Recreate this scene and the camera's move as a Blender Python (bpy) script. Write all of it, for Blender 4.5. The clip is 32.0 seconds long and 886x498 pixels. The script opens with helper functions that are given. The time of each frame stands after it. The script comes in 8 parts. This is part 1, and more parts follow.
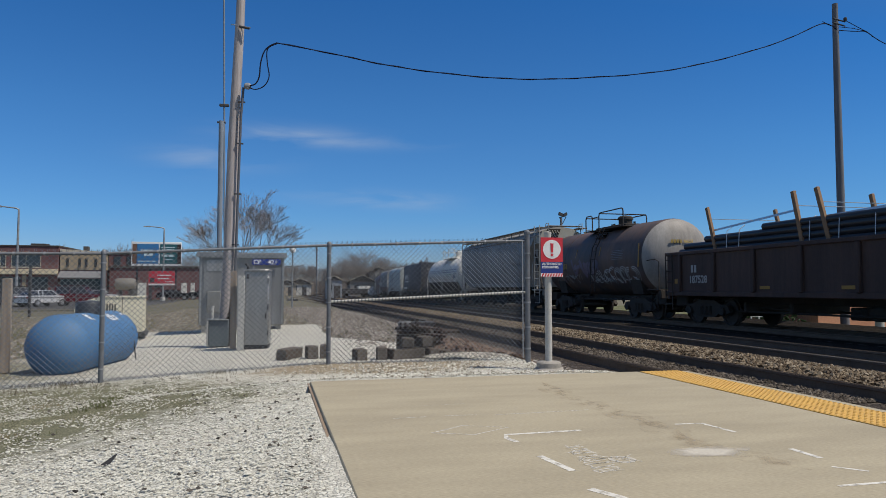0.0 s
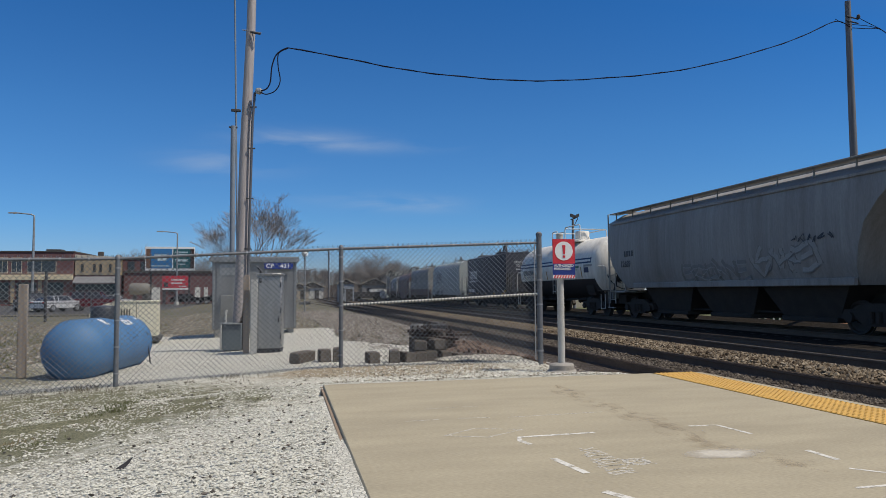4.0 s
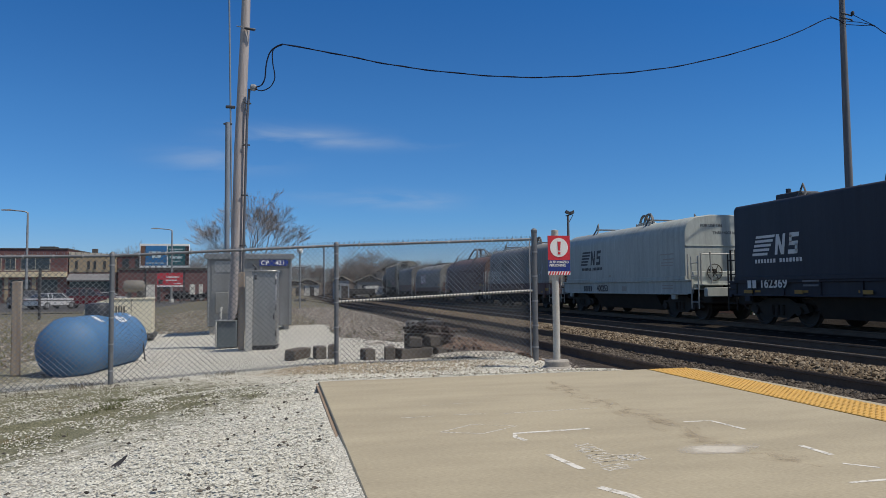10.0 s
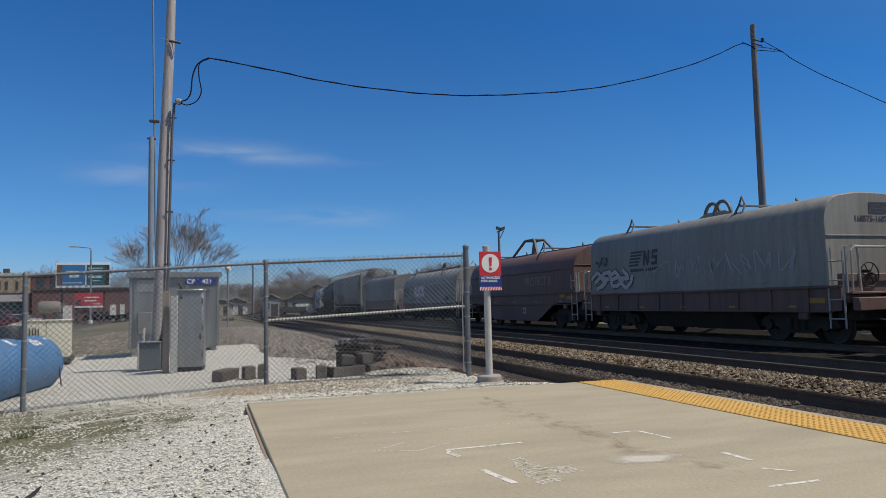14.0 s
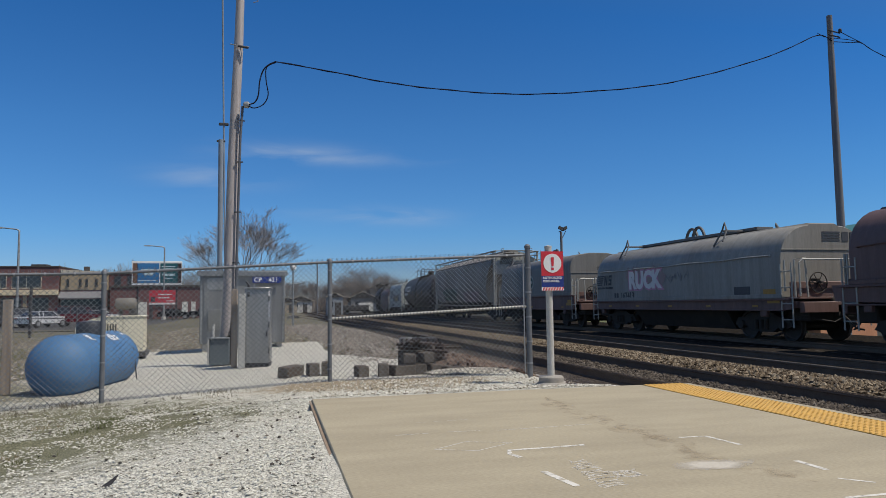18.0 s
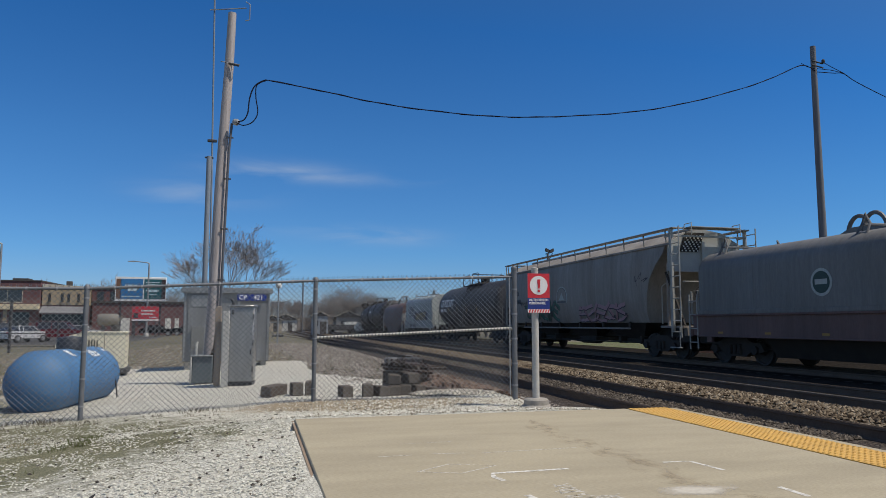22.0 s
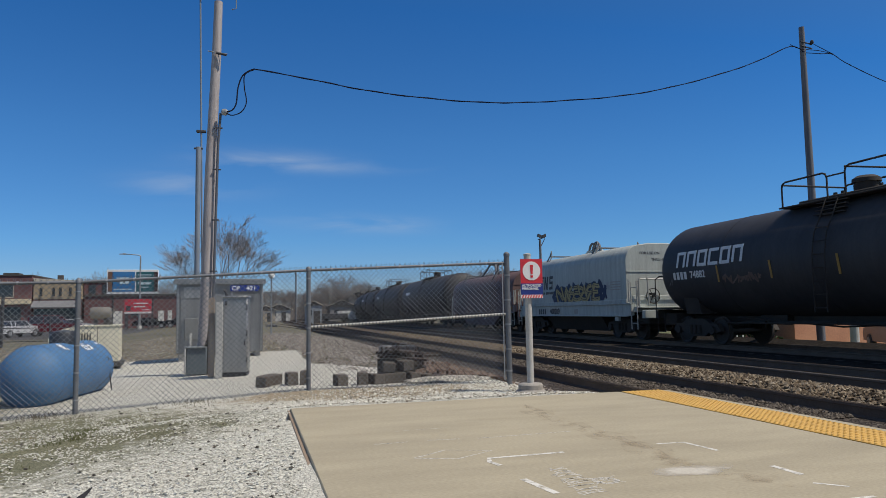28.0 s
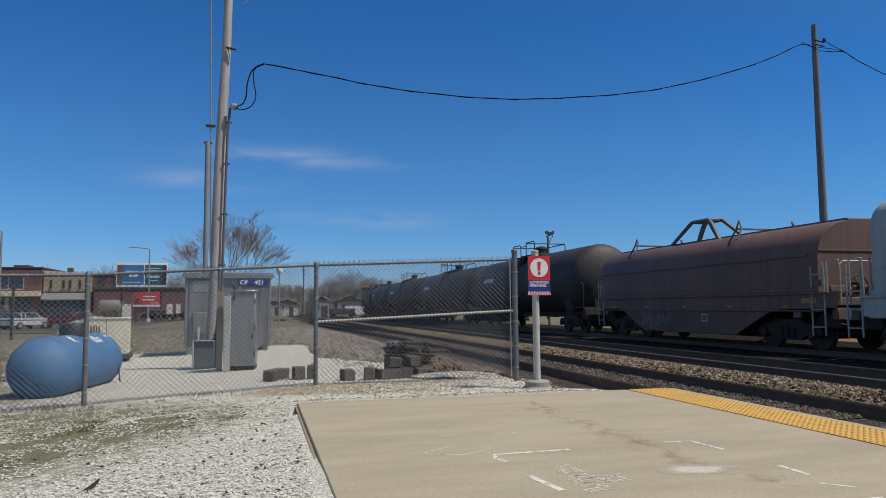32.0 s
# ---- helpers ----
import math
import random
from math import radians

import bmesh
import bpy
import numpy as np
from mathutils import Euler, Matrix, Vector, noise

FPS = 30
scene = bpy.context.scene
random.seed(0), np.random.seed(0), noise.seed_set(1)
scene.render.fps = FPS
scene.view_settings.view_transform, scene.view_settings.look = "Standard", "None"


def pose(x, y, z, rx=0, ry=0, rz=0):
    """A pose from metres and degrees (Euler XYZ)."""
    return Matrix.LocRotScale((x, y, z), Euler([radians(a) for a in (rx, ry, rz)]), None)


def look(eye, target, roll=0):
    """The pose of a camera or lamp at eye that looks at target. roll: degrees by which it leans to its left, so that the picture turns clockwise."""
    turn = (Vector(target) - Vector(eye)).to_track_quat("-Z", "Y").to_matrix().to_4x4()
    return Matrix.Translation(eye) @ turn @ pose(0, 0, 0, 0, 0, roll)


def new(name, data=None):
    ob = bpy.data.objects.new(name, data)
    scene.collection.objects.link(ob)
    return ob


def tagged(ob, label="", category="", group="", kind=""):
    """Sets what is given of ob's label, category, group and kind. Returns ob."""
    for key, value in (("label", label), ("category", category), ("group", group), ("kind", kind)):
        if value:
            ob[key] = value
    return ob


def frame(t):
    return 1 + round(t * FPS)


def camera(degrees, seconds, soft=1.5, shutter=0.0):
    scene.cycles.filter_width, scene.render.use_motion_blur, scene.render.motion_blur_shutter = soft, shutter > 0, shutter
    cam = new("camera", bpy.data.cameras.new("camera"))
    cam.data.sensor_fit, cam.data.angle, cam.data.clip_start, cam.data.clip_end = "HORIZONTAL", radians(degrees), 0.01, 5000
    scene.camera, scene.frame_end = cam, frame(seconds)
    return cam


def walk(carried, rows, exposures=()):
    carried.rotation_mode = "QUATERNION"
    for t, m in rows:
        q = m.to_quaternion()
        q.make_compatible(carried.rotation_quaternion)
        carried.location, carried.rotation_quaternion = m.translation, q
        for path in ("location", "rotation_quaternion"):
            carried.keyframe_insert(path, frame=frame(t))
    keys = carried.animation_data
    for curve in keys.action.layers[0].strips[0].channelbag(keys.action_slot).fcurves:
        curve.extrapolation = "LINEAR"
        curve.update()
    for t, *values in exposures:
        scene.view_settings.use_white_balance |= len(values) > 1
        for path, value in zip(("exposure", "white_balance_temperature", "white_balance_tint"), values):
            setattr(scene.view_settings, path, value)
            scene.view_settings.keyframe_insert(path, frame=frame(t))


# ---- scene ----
# ---- camera: a hand-held phone, about a metre above the platform ----
EYE = 1.18
cam = camera(64.0, 32.0, soft=0.8)
TURNS = [
    (0, 93.17, 0.01, -13.48), (0.5, 93.07, 0.10, -13.44), (1, 92.99, 0.07, -13.34), (1.5, 92.88, 0.18, -13.19),
    (2, 92.88, 0.30, -13.11), (2.5, 92.92, 0.51, -12.88), (3, 93.04, 0.42, -12.65), (3.5, 93.25, 0.42, -12.58),
    (5.5, 93.57, 0.30, -12.31), (6, 93.70, 0.33, -12.32), (6.5, 93.72, 0.49, -12.30), (7, 93.91, 0.43, -12.27),
    (7.5, 93.88, 0.36, -12.14), (8, 93.66, 0.16, -12.00), (8.5, 93.25, 0.13, -12.03), (9, 93.18, 0.04, -12.28),
    (9.5, 93.11, 0.32, -12.60), (10, 93.11, 0.51, -12.89), (10.5, 92.47, 0.45, -12.44), (11, 92.81, 0.42, -12.80),
    (11.5, 93.31, 0.27, -16.38), (12, 93.31, 0.17, -17.47), (12.5, 93.08, 0.20, -17.95), (13, 93.91, 0.78, -18.69),
    (13.5, 94.18, 1.10, -18.75), (14, 94.35, 1.28, -18.33), (14.5, 94.67, 1.03, -15.99), (15, 94.98, 0.79, -13.67),
    (15.5, 95.41, 0.72, -13.25), (17.5, 94.73, 0.91, -13.71), (18, 94.41, 0.78, -13.40), (18.5, 94.54, 0.94, -13.25),
    (19, 94.78, 1.11, -13.30), (19.5, 94.64, 1.23, -13.15), (20, 94.57, 1.05, -13.20), (20.5, 94.54, 0.70, -13.40),
    (21, 95.12, 0.17, -13.75), (21.5, 95.64, -0.19, -14.34), (22, 96.06, -0.07, -14.54), (22.5, 95.82, 0.49, -14.55),
    (23, 95.68, 0.76, -14.61), (23.5, 95.60, 0.70, -14.54), (24, 95.51, 0.71, -14.57), (24.5, 95.31, 0.71, -14.53),
    (25, 95.19, 0.86, -14.55), (25.5, 95.09, 0.98, -14.60), (27.5, 95.13, 1.04, -15.07), (28, 95.02, 0.99, -15.05),
    (28.5, 94.93, 1.00, -15.00), (29, 94.92, 0.93, -14.91), (29.5, 94.91, 0.80, -14.78), (30, 94.79, 0.76, -14.70),
    (30.5, 94.69, 0.65, -14.55), (31, 94.65, 0.57, -14.51), (31.5, 94.66, 0.48, -14.41), (32, 94.71, 0.43, -14.47),
]
walk(cam, [(t, pose(0, 0, EYE, rx, ry, rz)) for t, rx, ry, rz in TURNS])

# ---- daylight ----
SUN_DIR = Vector((0.84, -0.54, 1.62)).normalized()
world = bpy.data.worlds.new("sky")
scene.world = world
world.use_nodes = True
wn, wl = world.node_tree.nodes, world.node_tree.links
sky = wn.new("ShaderNodeTexSky")
sky.sky_type, sky.sun_disc = "NISHITA", False
sky.sun_elevation = math.asin(SUN_DIR.z)
sky.sun_rotation = math.atan2(SUN_DIR.x, SUN_DIR.y)
sky.altitude, sky.air_density, sky.dust_density, sky.ozone_density = 600.0, 0.85, 0.15, 3.0
# a clear blue sky with three thin wisps of cirrus low in the north
def sums(kind, a, b=None):
    nd = wn.new("ShaderNodeMath")
    nd.operation = kind
    for k, q in enumerate((a, b)):
        if q is None:
            continue
        if isinstance(q, (int, float)):
            nd.inputs[k].default_value = q
        else:
            wl.new(q, nd.inputs[k])
    return nd.outputs[0]


tcw, axes = wn.new("ShaderNodeTexCoord"), wn.new("ShaderNodeSeparateXYZ")
wl.new(tcw.outputs["Generated"], axes.inputs[0])
ahead = sums("MAXIMUM", axes.outputs[1], 0.05)
across, high = sums("DIVIDE", axes.outputs[0], ahead), sums("DIVIDE", axes.outputs[2], ahead)
flat = wn.new("ShaderNodeCombineXYZ")
wl.new(sums("MULTIPLY", across, 9.0), flat.inputs[0]), wl.new(sums("MULTIPLY", high, 42.0), flat.inputs[1])
cir, rmp = wn.new("ShaderNodeTexNoise"), wn.new("ShaderNodeValToRGB")
cir.inputs["Scale"].default_value, cir.inputs["Detail"].default_value, cir.inputs["Distortion"].default_value = 0.7, 9, 0.5
rmp.color_ramp.elements[0].position, rmp.color_ramp.elements[1].position = 0.38, 0.72
wl.new(flat.outputs[0], cir.inputs["Vector"]), wl.new(cir.outputs[0], rmp.inputs[0])
cover = None
for u0, v0, w, h, k in ((0.03, 0.213, 0.085, 0.013, 1.0), (0.14, 0.207, 0.12, 0.008, 0.45), (-0.085, 0.176, 0.07, 0.016, 0.8), (0.14, 0.126, 0.1, 0.011, 0.85), (-0.02, 0.19, 0.05, 0.02, 0.35)):
    du = sums("POWER", sums("DIVIDE", sums("ABSOLUTE", sums("SUBTRACT", across, u0)), w), 2.0)
    dv = sums("POWER", sums("DIVIDE", sums("ABSOLUTE", sums("SUBTRACT", high, v0)), h), 2.0)
    blob = sums("MULTIPLY", sums("EXPONENT", sums("MULTIPLY", sums("ADD", du, dv), -1.0)), k)
    cover = blob if cover is None else sums("ADD", cover, blob)
tint, veil = wn.new("ShaderNodeMix"), wn.new("ShaderNodeMix")
tint.data_type, tint.blend_type, veil.data_type = "RGBA", "MULTIPLY", "RGBA"
tint.inputs[0].default_value = 1.0
# the blue deepens upwards
deep = wn.new("ShaderNodeValToRGB")
de = deep.color_ramp.elements
de[0].color, de[1].color = (0.68, 0.79, 1.03, 1), (1.27, 1.25, 1.28, 1)
for at, c in ((0.05, (0.6, 0.83, 1.13)), (0.1, (0.5, 0.89, 1.25)), (0.25, (0.42, 0.94, 1.37)), (0.45, (0.27, 0.88, 1.44)), (0.6, (0.4, 0.9, 1.34))):
    de.new(at).color = (*c, 1)
wl.new(high, deep.inputs[0]), wl.new(deep.outputs[0], tint.inputs[7])
veil.inputs[7].default_value = (5.2, 6.2, 7.6, 1)
wl.new(sums("MULTIPLY", sums("MULTIPLY", cover, rmp.outputs[0]), 0.6), veil.inputs[0])
wl.new(sky.outputs[0], tint.inputs[6]), wl.new(tint.outputs[2], veil.inputs[6])
wl.new(veil.outputs[2], wn["Background"].inputs[0])
wn["Background"].inputs[1].default_value = 0.08
sun = new("sun", bpy.data.lights.new("sun", "SUN"))
sun.data.energy, sun.data.angle, sun.data.color = 4.3, radians(0.5), (1.0, 0.92, 0.8)
sun.matrix_world = look(SUN_DIR * 200, (0, 0, 0))
scene.view_settings.exposure = 0.0

# ---- materials ----
MATS = {}


def mat(name, col, col2=None, rough=0.7, metal=0.0, scale=2.0, fine=40.0, bump=0.15, stretch=(1, 1, 1), amount=0.6, spec=0.4, dist=0.01):
    """A surface in two tones: broad stains and a fine grain, in metres of the thing's own space."""
    if name in MATS:
        return MATS[name]
    m = bpy.data.materials.new(name)
    m.use_nodes = True
    n, l = m.node_tree.nodes, m.node_tree.links
    b = n["Principled BSDF"]
    b.inputs["Roughness"].default_value, b.inputs["Metallic"].default_value = rough, metal
    b.inputs["Specular IOR Level"].default_value = spec
    col2 = col2 or tuple(c * 0.72 for c in col)
    tc, mp = n.new("ShaderNodeTexCoord"), n.new("ShaderNodeMapping")
    mp.inputs["Scale"].default_value = stretch
    l.new(tc.outputs["Object"], mp.inputs[0])
    big, small = n.new("ShaderNodeTexNoise"), n.new("ShaderNodeTexNoise")
    big.inputs["Scale"].default_value, small.inputs["Scale"].default_value = scale, fine
    big.inputs["Detail"].default_value, small.inputs["Detail"].default_value = 6, 4
    l.new(mp.outputs[0], big.inputs["Vector"]), l.new(mp.outputs[0], small.inputs["Vector"])
    ramp = n.new("ShaderNodeValToRGB")
    ramp.color_ramp.elements[0].position, ramp.color_ramp.elements[1].position = 0.38, 0.68
    l.new(big.outputs[0], ramp.inputs[0])
    mul = n.new("ShaderNodeMath")
    mul.operation, mul.inputs[1].default_value = "MULTIPLY", amount
    l.new(ramp.outputs[0], mul.inputs[0])
    mix = n.new("ShaderNodeMix")
    mix.data_type = "RGBA"
    mix.inputs[6].default_value, mix.inputs[7].default_value = (*col, 1), (*col2, 1)
    l.new(mul.outputs[0], mix.inputs[0])
    grain = n.new("ShaderNodeMix")
    grain.data_type, grain.blend_type = "RGBA", "OVERLAY"
    sheet = stretch[0] == 1 and stretch[2] < 1
    grain.inputs[0].default_value = 0.2 if sheet else 0.35
    l.new(mix.outputs[2], grain.inputs[6]), l.new(small.outputs[0], grain.inputs[7])
    if sheet:
        # rain streaks of grime running down the sheet
        mp2, run, r3, wash = n.new("ShaderNodeMapping"), n.new("ShaderNodeTexNoise"), n.new("ShaderNodeMapRange"), n.new("ShaderNodeMix")
        mp2.inputs["Scale"].default_value = (5.0, 5.0, 0.35)
        run.inputs["Scale"].default_value, run.inputs["Detail"].default_value, run.inputs["Roughness"].default_value = 1.1, 7, 0.65
        r3.inputs["From Min"].default_value, r3.inputs["From Max"].default_value, r3.inputs["To Min"].default_value, r3.inputs["To Max"].default_value = 0.3, 0.68, 0.82, 1.12
        wash.data_type, wash.blend_type = "RGBA", "MULTIPLY"
        wash.inputs[0].default_value = 1.0
        l.new(tc.outputs["Object"], mp2.inputs[0]), l.new(mp2.outputs[0], run.inputs["Vector"]), l.new(run.outputs[0], r3.inputs[0])
        l.new(mix.outputs[2], wash.inputs[6]), l.new(r3.outputs[0], wash.inputs[7]), l.new(wash.outputs[2], grain.inputs[6])
    l.new(grain.outputs[2], b.inputs["Base Color"])
    if bump:
        bp = n.new("ShaderNodeBump")
        bp.inputs["Strength"].default_value, bp.inputs["Distance"].default_value = bump, dist
        l.new(small.outputs[0], bp.inputs["Height"]), l.new(bp.outputs[0], b.inputs["Normal"])
    MATS[name] = m
    return m


def stones(name, cols, size, bump=0.9, dirt=None, rough=0.9, gaps=0.35, moss=None, spec=0.25):
    """Loose stone: cells of many tones with dark gaps, in broad patches of dust."""
    if name in MATS:
        return MATS[name]
    m = bpy.data.materials.new(name)
    m.use_nodes = True
    n, l = m.node_tree.nodes, m.node_tree.links
    b = n["Principled BSDF"]
    b.inputs["Roughness"].default_value, b.inputs["Specular IOR Level"].default_value = rough, spec
    tc = n.new("ShaderNodeTexCoord")
    vo, edge, big = n.new("ShaderNodeTexVoronoi"), n.new("ShaderNodeTexVoronoi"), n.new("ShaderNodeTexNoise")
    vo.inputs["Scale"].default_value = edge.inputs["Scale"].default_value = 1 / size
    edge.feature = "DISTANCE_TO_EDGE"
    big.inputs["Scale"].default_value, big.inputs["Detail"].default_value = 0.7, 5
    warp = n.new("ShaderNodeTexNoise")
    warp.inputs["Scale"].default_value = 0.6 / size
    add = n.new("ShaderNodeMix")
    add.data_type = "VECTOR"
    add.inputs[0].default_value = size * 0.6
    l.new(tc.outputs["Object"], warp.inputs["Vector"])
    l.new(tc.outputs["Object"], add.inputs[4]), l.new(warp.outputs["Color"], add.inputs[5])
    for q in (vo, edge):
        l.new(add.outputs[1], q.inputs["Vector"])
    l.new(tc.outputs["Object"], big.inputs["Vector"])
    ramp = n.new("ShaderNodeValToRGB")
    e = ramp.color_ramp.elements
    e[0].color, e[1].color = (*cols[0], 1), (*cols[-1], 1)
    for i, c in enumerate(cols[1:-1]):
        e.new((i + 1) / (len(cols) - 1)).color = (*c, 1)
    l.new(vo.outputs["Color"], ramp.inputs[0])
    gap = n.new("ShaderNodeMapRange")
    gap.inputs["From Max"].default_value = 0.16
    gap.inputs["To Min"].default_value = gaps
    l.new(edge.outputs["Distance"], gap.inputs[0])
    mul = n.new("ShaderNodeMix")
    mul.data_type, mul.blend_type = "RGBA", "MULTIPLY"
    mul.inputs[0].default_value = 1.0
    l.new(ramp.outputs[0], mul.inputs[6]), l.new(gap.outputs[0], mul.inputs[7])
    col = mul.outputs[2]
    if dirt:
        r2 = n.new("ShaderNodeValToRGB")
        r2.color_ramp.elements[0].position, r2.color_ramp.elements[1].position = 0.45, 0.7
        l.new(big.outputs[0], r2.inputs[0])
        dm = n.new("ShaderNodeMix")
        dm.data_type = "RGBA"
        dm.inputs[7].default_value = (*dirt, 1)
        half = n.new("ShaderNodeMath")
        half.operation, half.inputs[1].default_value = "MULTIPLY", 0.6
        l.new(r2.outputs[0], half.inputs[0]), l.new(half.outputs[0], dm.inputs[0])
        l.new(col, dm.inputs[6])
        col = dm.outputs[2]
    for mx, my, rx, ry, mc in moss or ():
        # a growth of moss and weed round a spot
        mp, gr, nz, ad, rg, mm = (n.new("ShaderNode" + k) for k in ("Mapping", "TexGradient", "TexNoise", "Math", "MapRange", "Mix"))
        mp.vector_type, gr.gradient_type, mm.data_type = "TEXTURE", "SPHERICAL", "RGBA"
        mm.blend_type = "MULTIPLY"
        mp.inputs["Location"].default_value, mp.inputs["Scale"].default_value = (mx, my, 0), (rx, ry, 50)
        nz.inputs["Scale"].default_value, nz.inputs["Detail"].default_value, nz.inputs["Roughness"].default_value = 6.0, 10, 0.75
        l.new(tc.outputs["Object"], mp.inputs[0]), l.new(mp.outputs[0], gr.inputs[0]), l.new(tc.outputs["Object"], nz.inputs["Vector"])
        l.new(gr.outputs["Fac"], ad.inputs[0]), l.new(nz.outputs[0], ad.inputs[1])
        rg.inputs["From Min"].default_value, rg.inputs["From Max"].default_value, rg.inputs["To Max"].default_value = 0.67, 0.92, 0.95
        l.new(ad.outputs[0], rg.inputs[0]), l.new(rg.outputs[0], mm.inputs[0])
        l.new(col, mm.inputs[6])
        mm.inputs[7].default_value = (*mc, 1)
        col = mm.outputs[2]
    l.new(col, b.inputs["Base Color"])
    bp = n.new("ShaderNodeBump")
    bp.inputs["Strength"].default_value, bp.inputs["Distance"].default_value = bump, size * 0.5
    l.new(gap.outputs[0], bp.inputs["Height"]), l.new(bp.outputs[0], b.inputs["Normal"])
    MATS[name] = m
    return m


def worn(name, col, rough=0.85, scale=7.0, reach=0.5, alpha=0.9):
    """A thin stain or smear on a surface: it thins out in blotches towards its rim."""
    if name in MATS:
        return MATS[name]
    m = mat(name, col, tuple(c * 0.85 for c in col), rough, 0, 6, 60, 0.05)
    n, l = m.node_tree.nodes, m.node_tree.links
    tc, mp, gr = n.new("ShaderNodeTexCoord"), n.new("ShaderNodeMapping"), n.new("ShaderNodeTexGradient")
    mp.inputs["Location"].default_value, mp.inputs["Scale"].default_value = (-1, -1, 0), (2, 2, 0)
    gr.gradient_type = "SPHERICAL"
    l.new(tc.outputs["Generated"], mp.inputs[0]), l.new(mp.outputs[0], gr.inputs[0])
    nz, ad, rp = n.new("ShaderNodeTexNoise"), n.new("ShaderNodeMath"), n.new("ShaderNodeMapRange")
    nz.inputs["Scale"].default_value, nz.inputs["Detail"].default_value = scale, 6
    l.new(tc.outputs["Object"], nz.inputs["Vector"])
    l.new(gr.outputs["Fac"], ad.inputs[0]), l.new(nz.outputs[0], ad.inputs[1])
    rp.inputs["From Min"].default_value, rp.inputs["From Max"].default_value = reach, reach + 0.55
    rp.inputs["To Max"].default_value = alpha
    l.new(ad.outputs[0], rp.inputs[0]), l.new(rp.outputs[0], n["Principled BSDF"].inputs["Alpha"])
    return m


def chalk(name, col, scale=26.0, lo=0.2, hi=0.5, alpha=0.95):
    """Thin paint, worn through in specks."""
    m = mat(name, col, tuple(c * 0.85 for c in col), 0.85, 0, 6, 60, 0.0)
    n, l = m.node_tree.nodes, m.node_tree.links
    tc, nz, rp = n.new("ShaderNodeTexCoord"), n.new("ShaderNodeTexNoise"), n.new("ShaderNodeMapRange")
    nz.inputs["Scale"].default_value, nz.inputs["Detail"].default_value = scale, 6
    rp.inputs["From Min"].default_value, rp.inputs["From Max"].default_value, rp.inputs["To Max"].default_value = lo, hi, alpha
    l.new(tc.outputs["Object"], nz.inputs["Vector"]), l.new(nz.outputs[0], rp.inputs[0])
    l.new(rp.outputs[0], n["Principled BSDF"].inputs["Alpha"])
    return m


def plain(name, col, rough=0.5, metal=0.0):
    return mat(name, col, tuple(c * 0.85 for c in col), rough, metal, 3.0, 60.0, 0.03)


# ---- mesh tools ----
def smooth(pts, k=6):
    """A curve through the points."""
    pts = [Vector(p) for p in pts]
    out = []
    for i in range(len(pts) - 1):
        p0, p1, p2, p3 = (pts[min(max(j, 0), len(pts) - 1)] for j in (i - 1, i, i + 1, i + 2))
        for q in range(k):
            u = q / k
            out.append(0.5 * (2 * p1 + (p2 - p0) * u + (2 * p0 - 5 * p1 + 4 * p2 - p3) * u * u + (3 * p1 - p0 - 3 * p2 + p3) * u ** 3))
    return out + [pts[-1]]


